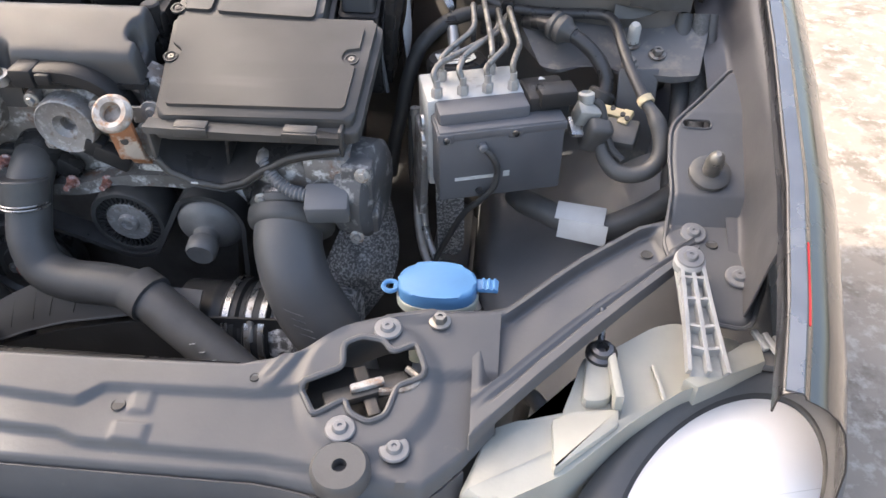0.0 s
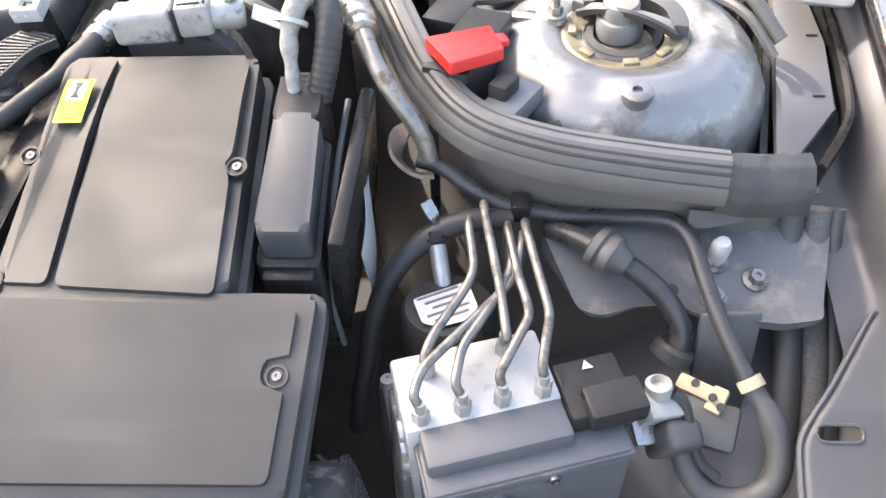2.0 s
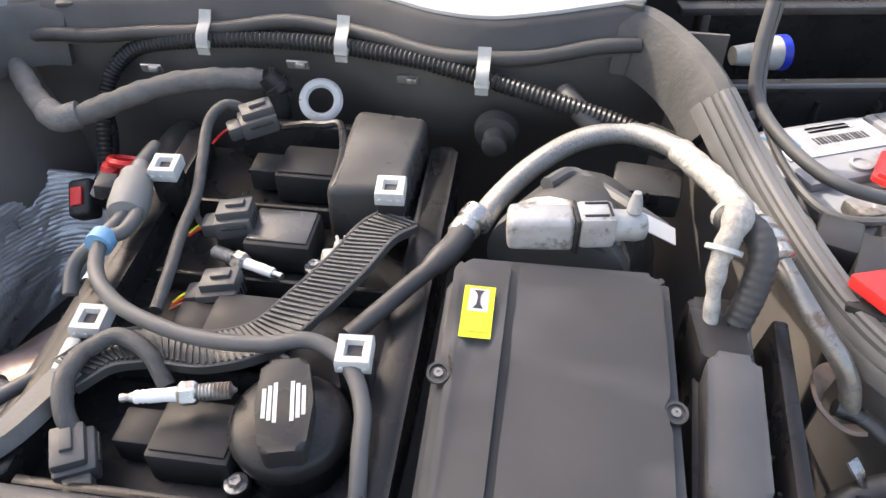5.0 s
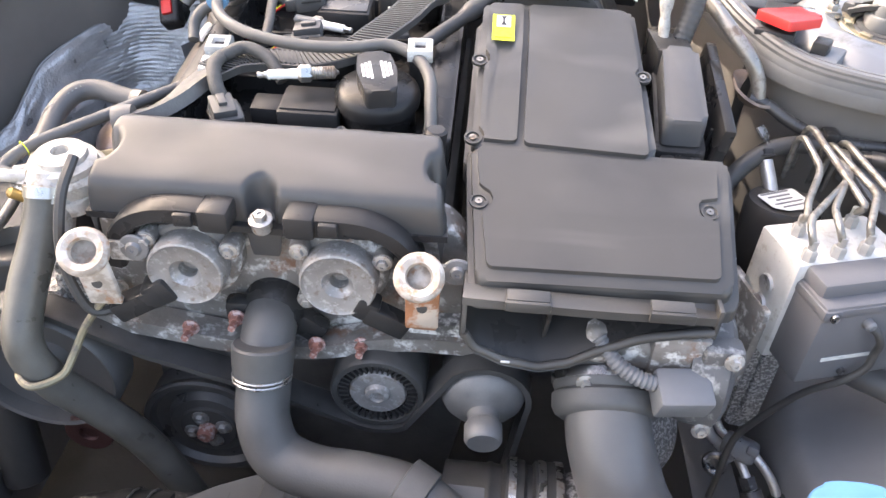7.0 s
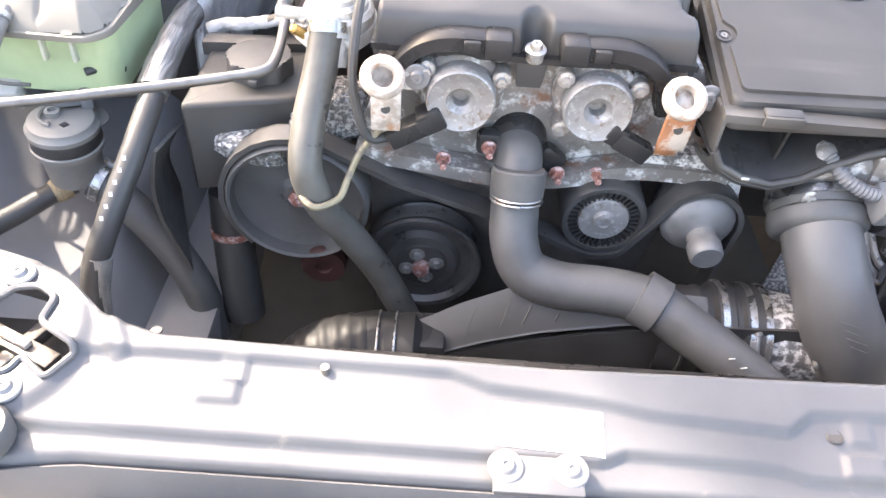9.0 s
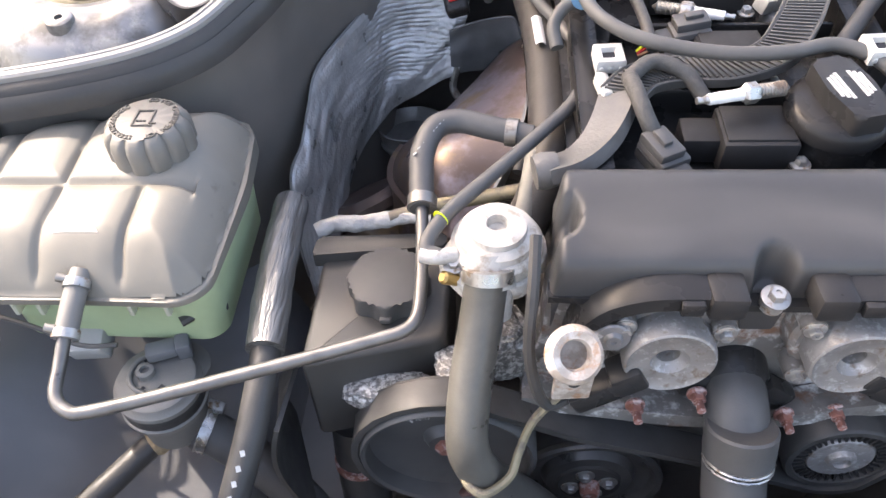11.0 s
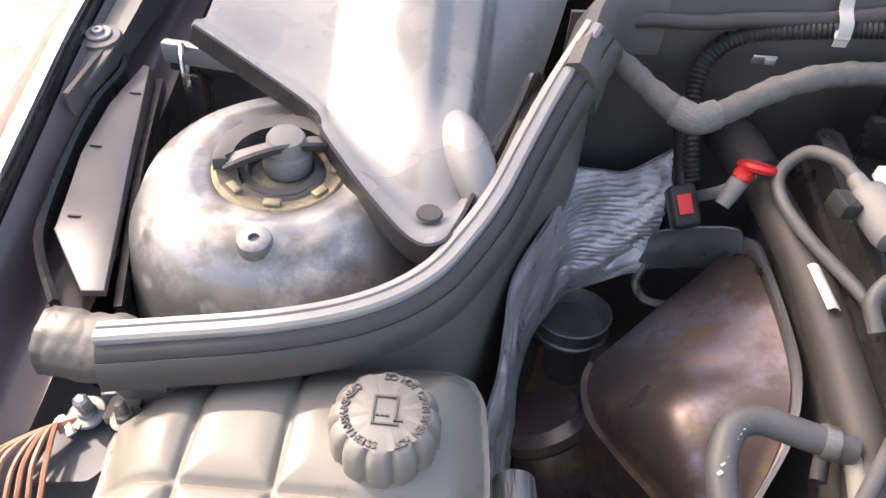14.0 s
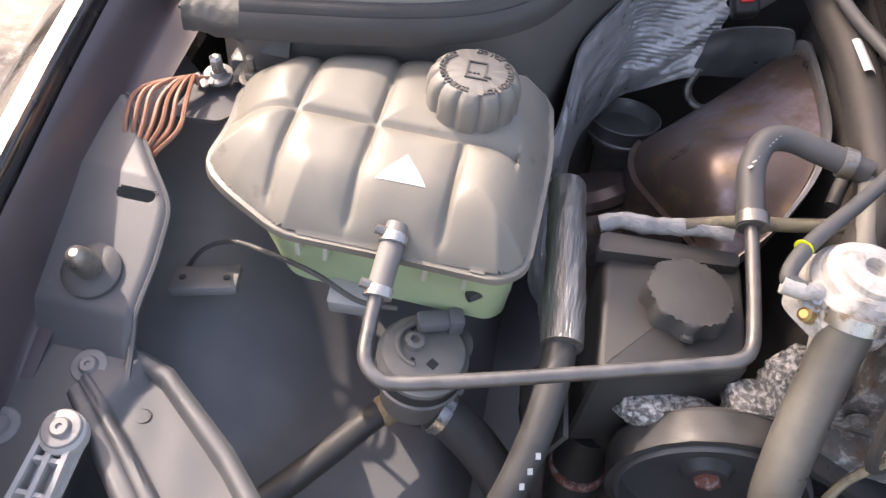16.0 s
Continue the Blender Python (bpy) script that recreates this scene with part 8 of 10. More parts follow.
def build_headlight(s, h):
    def lens(u, v):
        a = u * math.tau
        x = 0.718 + (0.088 * math.cos(a) + 0.030 * math.sin(a)) * v
        y = 0.385 + (0.094 * math.sin(a) + 0.020 * math.cos(a)) * v
        return (s * x, y - 0.012 * (1 - v * v), 0.704 + 0.22 * (y - 0.46) + 0.022 * (1 - v * v))
    # The lens is solid white: its glare is in the colour.
    part("lens", surface(lens, 56, 14, 0.003), GLASS_W, h, "headlight glass with its glare painted as opaque white", 60)
    part("gasket", tube([Vector(lens(k / 48, 1.015)) + Vector((0, 0.001, 0.003)) for k in range(49)], 0.006, 10, 2), RUBBER_D, h, "black rubber gasket")

    def flap(u, v):
        a = lerp(-0.05, 0.72, u)
        wide = 0.15 + 0.26 * math.exp(-((a - 0.54) / 0.12) ** 2)
        p = Vector(lens(a, 1.02 + wide * v))
        return p + Vector((0, 0, 0.006 + 0.012 * math.sin(v * 2.2) + 0.0015 * math.sin(a * 40) * v))
    part("gasket_flap", surface(flap, 60, 8, 0.003), GASK, h, "grey rubber skirt round the glass", 60)
    back = [(0.498, 0.352), (0.520, 0.412), (0.545, 0.424), (0.589, 0.428), (0.597, 0.481), (0.606, 0.503), (0.630, 0.509), (0.646, 0.520), (0.668, 0.533), (0.690, 0.538), (0.755, 0.530), (0.766, 0.503), (0.735, 0.482), (0.686, 0.459), (0.640, 0.428), (0.584, 0.377), (0.529, 0.345)]
    part("housing", prism(fillet([(s * x, y) for x, y in back][::s], 0.006, 3), 0.54, 0.728, bevel=0.007, seg=3, top=lambda x, y: 0.012 * math.exp(-((abs(x) - 0.69) / 0.04) ** 2) - 0.05 * max(0, 0.43 - y)), OFFWHITE, h, "dusty cream plastic housing")
    part("housing_floor", prism(fillet([(s * x, y) for x, y in ((0.49, 0.33), (0.60, 0.42), (0.70, 0.50), (0.78, 0.50), (0.80, 0.36), (0.62, 0.28))][::s], 0.02, 3), 0.50, 0.660, bevel=0.006), OFFWHITE, h)
    part("housing_step", prism(fillet([(s * x, y) for x, y in ((0.574, 0.374), (0.630, 0.423), (0.632, 0.440), (0.590, 0.432), (0.573, 0.424))][::s], 0.004, 2), 0.68, 0.7345, bevel=0.003), OFFWHITE, h, "raised square block")
    part("adjuster_tower", prism(fillet([(s * x, y) for x, y in ((0.598, 0.440), (0.624, 0.444), (0.632, 0.500), (0.606, 0.500))][::s], 0.010, 3), 0.64, 0.7390, bevel=0.004), OFFWHITE, h, "upright adjuster tower")
    part("tower_fin", rbox(0.008, 0.052, 0.05, pose(s * 0.628, 0.464, 0.724, -3, 0, s * 4), 0.002), OFFWHITE, h, "pale upright fin")
    part("side_ledge", prism([(s * x, y) for x, y in ((0.688, 0.470), (0.699, 0.461), (0.764, 0.497), (0.764, 0.524), (0.748, 0.518))][::s], 0.70, 0.7430, bevel=0.003), OFFWHITE, h, "sloping ledge beside the bracket")
    part("ledge_line", rbox(0.004, 0.040, 0.004, pose(s * 0.668, 0.470, 0.7335, 0, 0, s * 10), 0.001), OFFWHITE, h)
    part("curved_tube", tube([(s * 0.548, 0.470, 0.64), (s * 0.552, 0.474, 0.69), (s * 0.562, 0.462, 0.705), (s * 0.574, 0.446, 0.69)], 0.008, 10), RUBBER, h, "short rubber tube")
    part("tube_end", lathe([(0.012, 0), (0.012, 0.006), (0.006, 0.007), (0.005, 0.002), (0, 0.002)], aim((s * 0.580, 0.442, 0.690), (s * 0.3, -0.5, 0.8)), 18), RUBBER_D, h)
    part("adjuster", join(lathe([(0.0145, 0), (0.0145, 0.004), (0.011, 0.006), (0.010, 0.010), (0.006, 0.011), (0.005, 0.004), (0, 0.004)], pose(s * 0.618, 0.494, 0.739), 22), lathe([(0.0035, 0), (0.003, 0.034), (0, 0.034)], aim((s * 0.618, 0.502, 0.744), (0, 0.75, 0.65)), 10)), STEEL_DK, h, "dark adjuster screw")
    part("side_clip", join(*[rbox(0.006, 0.024, 0.005, pose(s * (0.764 + 0.009 * i), 0.522 - 0.003 * i, 0.742, 0, 0, s * 18), 0.001) for i in range(3)]), CLIP, h, "pale finger clips")
    part("clip_carrier", rbox(0.044, 0.026, 0.010, pose(s * 0.776, 0.508, 0.733, 0, 0, s * -8), 0.003), GASK, h, "grey rubber corner")
    # ladder bracket from the flange down to the housing
    b = thing("headlight_bracket", (s * 0.70, 0.52, 0.70), "pale grey ribbed plastic headlight bracket with a bolt", "bracket", "headlight brackets")
    a0, a1 = Vector((s * 0.699, 0.572, 0.786)), Vector((s * 0.708, 0.474, 0.748))
    for off, w in ((-0.011, 0.006), (0.0, 0.0022), (0.011, 0.006)):
        o = Vector((off, 0, 0))
        part("rail", strap([a0 + o * 0.85, a0.lerp(a1, 0.5) + o * 1.1, a1 + o * 1.5], 0.0035, 0.012), CLIPG, b)
    for k in (0.16, 0.36, 0.62, 0.82):
        c = a0.lerp(a1, k)
        part("rung", strap([c + Vector((-0.012 - 0.004 * k, 0.003 * (k > 0.5), 0)), c, c + Vector((0.012 + 0.004 * k, 0.003 * (k > 0.5), 0))], 0.003, 0.010), CLIPG, b)
    part("web", strap([a0 + Vector((0, 0, -0.006)), a1 + Vector((0, 0, -0.006))], 0.028, 0.002, raw=True), CLIPD, b)
    part("head", lathe([(0.014, -0.006), (0.0145, 0.004), (0.012, 0.007), (0.009, 0.007)], aim((s * 0.698, 0.574, 0.786), (0, -0.2, 1)), 22), CLIPG, b)
    put("bolt", BOLT_M, b, aim((s * 0.698, 0.574, 0.7925), (0, -0.2, 1)))


CLIPG = mat("pale_grey_bracket", (0.40, 0.40, 0.39), 0.45, var=0.12, scale=60, bump=0.08, grain=400, dust=0.2)
build_headlight(1, bpy.data.objects["headlight"])
build_headlight(-1, thing("headlight", (-0.70, 0.42, 0.45), "clear oval headlight with a cream housing and black rubber gasket", "headlight", "headlights"))


# ---- expansion tank ----
RETPIPE = mat("grey_steel_pipe", (0.17, 0.165, 0.158), 0.40, 0.7, var=0.25, scale=50, bump=0.12, grain=300, dust=0.12)
TANKW = mat("pale_tank_rib", (0.55, 0.56, 0.45), 0.45, var=0.1, scale=40, bump=0.05)
CAPINK = mat("dirty_embossing", (0.085, 0.080, 0.072), 0.55, var=0.2, scale=200, bump=0.1)
GREYRUB = mat("faded_grey_rubber", (0.16, 0.155, 0.145), 0.55, var=0.15, scale=60, bump=0.1, dust=0.25)
TANK_LINE = [(-0.676, 0.772), (-0.672, 0.818), (-0.678, 0.862), (-0.648, 0.894), (-0.610, 0.910), (-0.570, 0.920), (-0.500, 0.926), (-0.446, 0.928), (-0.430, 0.912), (-0.424, 0.845), (-0.430, 0.738), (-0.448, 0.722), (-0.530, 0.724), (-0.603, 0.724), (-0.652, 0.752)]


def tank_z(x, y):
    d = near_line(x, y, TANK_LINE + TANK_LINE[:1])
    z = 0.848 + 0.075 * (y - 0.73) + 0.038 * math.sin(min(1, d / 0.046) * math.pi / 2) ** 0.85
    g = wide = 0.0
    for gx, y1 in ((-0.617, 0.92), (-0.557, 0.925), (-0.490, 0.815)):
        if y < y1:
            e = x - gx - 0.02 * (y - 0.81)
            g, wide = max(g, math.exp(-(e / 0.0028) ** 2)), max(wide, math.exp(-(e / 0.011) ** 2))
    if x < -0.45:
        e = y - 0.812
        g, wide = max(g, math.exp(-(e / 0.0028) ** 2)), max(wide, math.exp(-(e / 0.011) ** 2))
    return z - (0.0040 * g + 0.0036 * wide) * smooth(0.0, 0.016, d)


def build_tank():
    t = thing("expansion_tank", (-0.55, 0.83, 0.74), "yellowed grey coolant expansion tank with quilted top and green coolant", "expansion tank")
    line = [Vector(p) for p in fillet(TANK_LINE, 0.014, 3)]
    n = len(line)
    c = Vector((-0.553, 0.826))
    rows = 120

    def top(u, v):
        x, y = lerp(-0.685, -0.418, u), lerp(0.718, 0.934, v)
        return (x, y, tank_z(x, y))
    part("upper_shell", surface(top, 150, rows, 0.0, lambda u, v: inside(lerp(-0.685, -0.418, u), lerp(0.718, 0.934, v), line)), TANK, t, "quilted yellowed plastic top", 60)
    grow = lambda f: [c + (p - c) * f for p in line]
    rim = lambda x, y: 0.075 * (y - 0.73)
    seam = prism(grow(1.03), 0.842, 0.8485, bevel=0.0015, top=rim)
    part("seam", seam, TANK, t, "welded seam flange")
    low = fillet([(-0.605, 0.748), (-0.446, 0.744), (-0.434, 0.756), (-0.436, 0.90), (-0.62, 0.88), (-0.65, 0.80)], 0.012, 3)
    cl = Vector((-0.54, 0.82))
    low2 = [cl + (Vector(p) - cl) * 1.035 for p in low]
    bm = bmesh.new()
    rings = [[bm.verts.new((p[0], p[1], z)) for p in q] for q, z in ((low, 0.770), (low, 0.774), (low2, 0.846))]
    for a, b in zip(rings, rings[1:]):
        for k in range(len(low)):
            bm.faces.new((a[k], a[(k + 1) % len(low)], b[(k + 1) % len(low)], b[k]))
    bm.faces.new(rings[0][::-1])
    part("lower_shell", bm, COOLANT, t, "green tinted lower shell", 50)
    for x in (-0.470, -0.500, -0.596, -0.575):
        part("rib", rbox(0.004, 0.010, 0.032, pose(x, 0.741, 0.826), 0.001), TANKW, t, "pale moulded rib")
    m = pose(-0.4925, 0.853, 0.882)
    part("filler_neck", lathe([(0.033, -0.02), (0.033, 0.012)], m, 32), TANK, t)
    cap = part("cap", notched_cap(m @ pose(0, 0, 0.006)), CAPGREY, t, "grey-brown screw cap with raised writing")
    letters(cap, m @ pose(0, 0, 0.0384), "ÖFFNEN WENN HEISS", 0.0255, 140, 262, 90)
    letters(cap, m @ pose(0, 0, 0.0384), "DO NOT OPEN WHEN HOT", 0.0255, 92, -68, -90)
    sym = m @ pose(0, 0, 0.0392)
    part("symbol", join(*[moved(rbox(a, b, 0.0016, pose(x, y, 0), 0), sym) for a, b, x, y in ((0.0013, 0.020, -0.007, 0), (0.015, 0.0013, 0, 0.010), (0.0013, 0.018, 0.007, 0.001), (0.017, 0.0013, 0.001, -0.010), (0.006, 0.0013, 0.009, -0.007), (0.002, 0.0012, -0.004, -0.004), (0.002, 0.0012, -0.001, -0.004), (0.002, 0.0012, 0.002, -0.004))]), CAPINK, cap, "embossed tank symbol")
    part("warning_sticker", surface(lambda u, v: (-0.527 + (u - 0.5) * 0.036 * (1 - v), 0.757 + 0.024 * v, tank_z(-0.527 + (u - 0.5) * 0.036 * (1 - v), 0.757 + 0.024 * v) + 0.0006), 16, 12, 0.0004), WHITE, t, "white triangular warning sticker")
    part("nozzle", lathe([(0.008, 0), (0.007, 0.012), (0.006, 0.02), (0.0065, 0.024), (0.0055, 0.03)], aim((-0.523, 0.750, 0.858), (0, -1, 0.05)), 16), TANK, t)
    part("mount_lug", prism(fillet([(-0.668, 0.875), (-0.690, 0.865), (-0.690, 0.885), (-0.670, 0.897)], 0.004), 0.855, 0.862), TANK, t)
    # overflow pipe to the engine
    p = thing("vent_pipe", (-0.40, 0.67, 0.80), "bare metal coolant vent pipe with short rubber ends", "pipe")
    part("pipe", tube([(-0.5255, 0.695, 0.845), (-0.5255, 0.672, 0.833), (-0.523, 0.650, 0.826), (-0.512, 0.640, 0.822), (-0.497, 0.640, 0.821), (-0.44, 0.656, 0.823), (-0.36, 0.680, 0.827), (-0.295, 0.699, 0.832), (-0.275, 0.706, 0.834), (-0.266, 0.718, 0.836), (-0.264, 0.745, 0.841), (-0.265, 0.78, 0.850), (-0.267, 0.822, 0.862)], 0.0052, 12, 6), RETPIPE, p, "brown stained metal pipe")
    part("rubber_end", tube([(-0.523, 0.738, 0.862), (-0.524, 0.715, 0.854), (-0.525, 0.690, 0.842)], 0.0085, 14), GREYRUB, p, "pale grey rubber sleeve")
    part("rubber_elbow", tube([(-0.2665, 0.812, 0.859), (-0.268, 0.838, 0.867), (-0.268, 0.864, 0.876), (-0.258, 0.888, 0.884), (-0.238, 0.896, 0.885), (-0.210, 0.890, 0.882), (-0.175, 0.882, 0.878)], 0.0105, 14, 8), RUBBER, p, "bent rubber hose with faint print")
    for c_, d in (((-0.5235, 0.727, 0.8595), (0, -1, -0.4)), ((-0.525, 0.692, 0.843), (0, -1, -0.45))):
        cl = part("clamp", band(c_, 0.0088, d, 0.007), ZINC, p)
        part("clamp_screw", lathe([(0.0035, 0), (0.0035, 0.007), (0, 0.007)], aim(Vector(c_) + Vector((-0.006, 0, 0.006)), (-1, 0, 0.3)), 10), STEEL_D, cl)
    part("clamp", band((-0.2665, 0.817, 0.861), 0.0112, (0, 1, 0.3), 0.010), STEEL_D, p)
    part("clamp", band((-0.192, 0.886, 0.880), 0.0112, (1, -0.2, 0), 0.010), STEEL_D, p)
    for k in range(9):
        a = k / 8
        part("print_bar", rbox(0.0028, 0.0035, 0.0006, aim((-0.2735 + 0.0215 * a, 0.853 + 0.034 * a ** 0.8, 0.8835 + 0.009 * a), (-0.5 + 0.3 * a, 0.1, 0.8), 40), 0), PALEINK, p)


def notched_cap(m):
    bm = bmesh.new()
    n = 96
    prof = [(0.0350, 0.0), (0.0360, 0.002), (0.0360, 0.020), (0.0345, 0.026), (0.0310, 0.0305), (0.0285, 0.0320), (0.0, 0.0330)]
    rings = []
    for r, z in prof:
        if r == 0:
            rings.append([bm.verts.new((0, 0, z))])
            continue
        ring = []
        for k in range(n):
            a = k * math.tau / n
            dip = 0.0034 * math.exp(-((((a * 12 / math.tau) % 1) - 0.5) / 0.13) ** 2) if 0.001 < z < 0.031 else 0
            ring.append(bm.verts.new(((r - dip) * math.cos(a), (r - dip) * math.sin(a), z)))
        rings.append(ring)
    for u, v in zip(rings, rings[1:]):
        for k in range(n):
            q = [u[k], u[(k + 1) % n], v[(k + 1) % len(v)], v[k % len(v)]]
            bm.faces.new(list(dict.fromkeys(q)))
    bm.faces.new(rings[0][::-1])
    bm.transform(m)
    return bm


def letters(parent, m, body, r, a0, a1, turn):
    """Writing round a cap, read from outside."""
    out = bmesh.new()
    for i, ch in enumerate(body):
        if ch == " ":
            continue
        a = radians(lerp(a0, a1, i / (len(body) - 1)))
        cu = bpy.data.curves.new("letter", "FONT")
        cu.body, cu.size, cu.extrude, cu.align_x, cu.align_y, cu.resolution_u = ch, 0.0068, 0.0008, "CENTER", "CENTER", 2
        cu.offset = 0.00012
        ob = bpy.data.objects.new("letter", cu)
        scene.collection.objects.link(ob)
        me = bpy.data.meshes.new_from_object(ob.evaluated_get(bpy.context.evaluated_depsgraph_get()))
        bpy.data.objects.remove(ob)
        me.transform(m @ pose(r * math.cos(a), r * math.sin(a), 0, 0, 0, math.degrees(a) + turn))
        out.from_mesh(me)
        bpy.data.meshes.remove(me)
    part("writing", out, CAPINK, parent, "embossed German and English warning")


build_tank()


def build_left_things():
    # coolant pump under the tank
    t = thing("auxiliary_pump", (-0.49, 0.70, 0.66), "grey round auxiliary water pump with a dusty black plug", "pump")
    pm = aim((-0.490, 0.712, 0.745), (0.05, -0.05, 1))
    part("body", lathe([(0.028, -0.06), (0.031, -0.024), (0.036, -0.020), (0.037, -0.014), (0.034, -0.012)], pm, 36), DUSTG, t, "dusty grey pump body")
    part("waist", lathe([(0.034, -0.014), (0.0355, -0.012), (0.0355, 0.002), (0.033, 0.003)], pm, 36), RUBBER_D, t, "dark rubber waist band")
    part("ring", lathe([(0.033, 0.001), (0.0365, 0.002), (0.0365, 0.007), (0.0335, 0.010), (0.0325, 0.014), (0.030, 0.0155), (0, 0.0155)], pm, 40), DUSTG, t, "dusty grey moulded lid")
    part("side_disc", lathe([(0.026, -0.001), (0.0265, 0.0), (0.0265, 0.002), (0, 0.0025)], pm @ pose(0.022, 0.006, 0.004, 0, 14, 0), 30), DUSTG, t, "round side flange")
    part("lid_rib", tube([pm @ Vector((0.019 * math.cos(q), 0.004 + 0.019 * math.sin(q), 0.017)) for q in [0.6 + 0.25 * k for k in range(14)]], 0.0022, 8, 3), DUSTG, t, "curved moulded rib")
    part("centre_boss", lathe([(0.0075, 0), (0.0075, 0.006), (0.004, 0.007), (0.0035, 0.003), (0, 0.003)], pm @ pose(-0.004, 0.008, 0.0155), 16), DUSTG, t)
    part("plug", join(rbox(0.026, 0.015, 0.012, pm @ pose(0.016, 0.014, 0.024, 0, 0, -24), 0.003), rbox(0.012, 0.016, 0.018, pm @ pose(0.032, 0.006, 0.023, 0, 0, -24), 0.002)), GREYPL, t, "dusty grey cable plug")
    for dx, dy, w in ((-0.013, -0.003, 0.003), (-0.002, -0.014, 0.007), (0.003, 0.022, 0.006)):
        part("pin_hole", rbox(w, w, 0.001, pm @ pose(dx, dy, 0.0158, 0, 0, 15), 0), INK, t, "dark square hole")
    part("plug_lead", tube([(-0.465, 0.740, 0.798), (-0.45, 0.752, 0.798), (-0.435, 0.765, 0.79)], 0.0045, 8), RUBBER_D, t)
    part("side_plug", rbox(0.034, 0.022, 0.026, pose(-0.556, 0.742, 0.765, 20, 0, 4), 0.003), CLIPG, t, "pale side connector")
    h = thing("pump_hose", (-0.42, 0.69, 0.50), "thick grey rubber hose dropping from the pump", "hose")
    part("hose", tube([(-0.475, 0.712, 0.680), (-0.455, 0.708, 0.668), (-0.425, 0.700, 0.640), (-0.395, 0.690, 0.600), (-0.372, 0.680, 0.550), (-0.36, 0.67, 0.48)], 0.0195, 16, 8), RUBBER, h)
    clamp((-0.468, 0.711, 0.677), 0.0205, (0.9, -0.1, -0.4), h)
    h = thing("drain_hose", (-0.56, 0.66, 0.60), "dark rubber hose with a cracked tan end", "hose")
    part("hose", tube([(-0.500, 0.714, 0.672), (-0.520, 0.698, 0.668), (-0.546, 0.664, 0.664), (-0.580, 0.618, 0.664), (-0.625, 0.56, 0.668)], 0.0115, 14, 8), RUBBER_D, h)
    part("cracked_end", lathe([(0.0135, -0.008), (0.0138, 0.006), (0.0118, 0.010)], aim((-0.511, 0.706, 0.670), (-0.7, -0.6, -0.1)), 18), CRACK, h, "cracked tan sleeve")
    h = thing("lower_hose", (-0.34, 0.72, 0.45), "short dark rubber hose with a rusty clamp", "hose")
    part("hose", tube([(-0.335, 0.735, 0.66), (-0.335, 0.725, 0.62), (-0.332, 0.710, 0.57), (-0.325, 0.69, 0.50)], 0.024, 16, 8), RUBBER_D, h)
    part("clamp", band((-0.334, 0.722, 0.612), 0.0248, (0, -0.2, -1), 0.008), RUSTBOLT, h)
    # foil wrapped hose
    h = thing("foil_hose", (-0.40, 0.74, 0.60), "silver foil-wrapped hose with printed black lower section", "hose")
    part("foil_wrap", tube([(-0.398, 0.882, 0.800), (-0.396, 0.83, 0.803), (-0.393, 0.77, 0.802), (-0.390, 0.715, 0.795)], 0.0165, 20, 14, radius=lambda s: 0.0162 + 0.0006 * math.sin(s * 160) * math.sin(s * 61)), FOILH, h, "crumpled silver foil wrap")
    part("hose", tube([(-0.391, 0.735, 0.797), (-0.391, 0.700, 0.785), (-0.398, 0.655, 0.758), (-0.412, 0.615, 0.72), (-0.430, 0.585, 0.67), (-0.437, 0.57, 0.61), (-0.44, 0.56, 0.54)], 0.0125, 14, 8), RUBBER_D, h)
    part("bare_section", tube([(-0.424, 0.592, 0.685), (-0.432, 0.580, 0.645), (-0.436, 0.574, 0.60)], 0.0130, 14), FOIL, h, "bare metal section")
    for k in range(6):
        part("print_bar", rbox(0.0035, 0.0045, 0.0006, aim(Vector((-0.3985, 0.645, 0.7635)).lerp(Vector((-0.415, 0.604, 0.722)), k / 5) + Vector((0.003, -0.0085, 0.0085)), (0.2, -0.7, 0.7)), 0), PALEINK, h)
    # power steering reservoir
    t = thing("steering_reservoir", (-0.31, 0.77, 0.66), "dusty black power steering fluid reservoir with a lobed cap", "reservoir")
    part("body", prism(fillet([(-0.362, 0.704), (-0.246, 0.733), (-0.243, 0.846), (-0.360, 0.832)], 0.010, 3), 0.685, 0.790, bevel=0.006, seg=3), RESV, t)
    part("rim", prism(fillet([(-0.368, 0.815), (-0.250, 0.828), (-0.249, 0.844), (-0.366, 0.838)], 0.004), 0.785, 0.800, bevel=0.003), RESV, t)
    part("neck", lathe([(0.020, 0), (0.022, -0.03), (0.016, -0.06)], pose(-0.318, 0.735, 0.700), 20), RESV, t)
    lob = [((0.0335 + 0.0022 * math.cos(a * 8)) * math.cos(a), (0.0335 + 0.0022 * math.cos(a * 8)) * math.sin(a)) for a in [k * math.tau / 64 for k in range(64)]]
    part("cap", prism(lob, 0, 0.020, pose(-0.296, 0.782, 0.790), 0.003), RESVCAP, t, "dusty grey lobed cap")
    part("cap_tab", rbox(0.010, 0.008, 0.006, pose(-0.296, 0.747, 0.796), 0.002), RESVCAP, t)
    f = thing("foil_strip", (-0.31, 0.84, 0.79), "crumpled foil strip lying along the reservoir edge", "foil strip")
    part("strip", tube([(-0.368, 0.845, 0.800), (-0.350, 0.849, 0.806), (-0.330, 0.847, 0.808), (-0.305, 0.848, 0.812), (-0.285, 0.846, 0.816), (-0.262, 0.842, 0.820)], 0.008, 12, 8, radius=lambda s: 0.0075 + 0.0008 * math.sin(s * 300) * math.sin(s * 117) - 0.002 * smooth(0.06, 0.09, s), flat=0.45), FOIL, f)
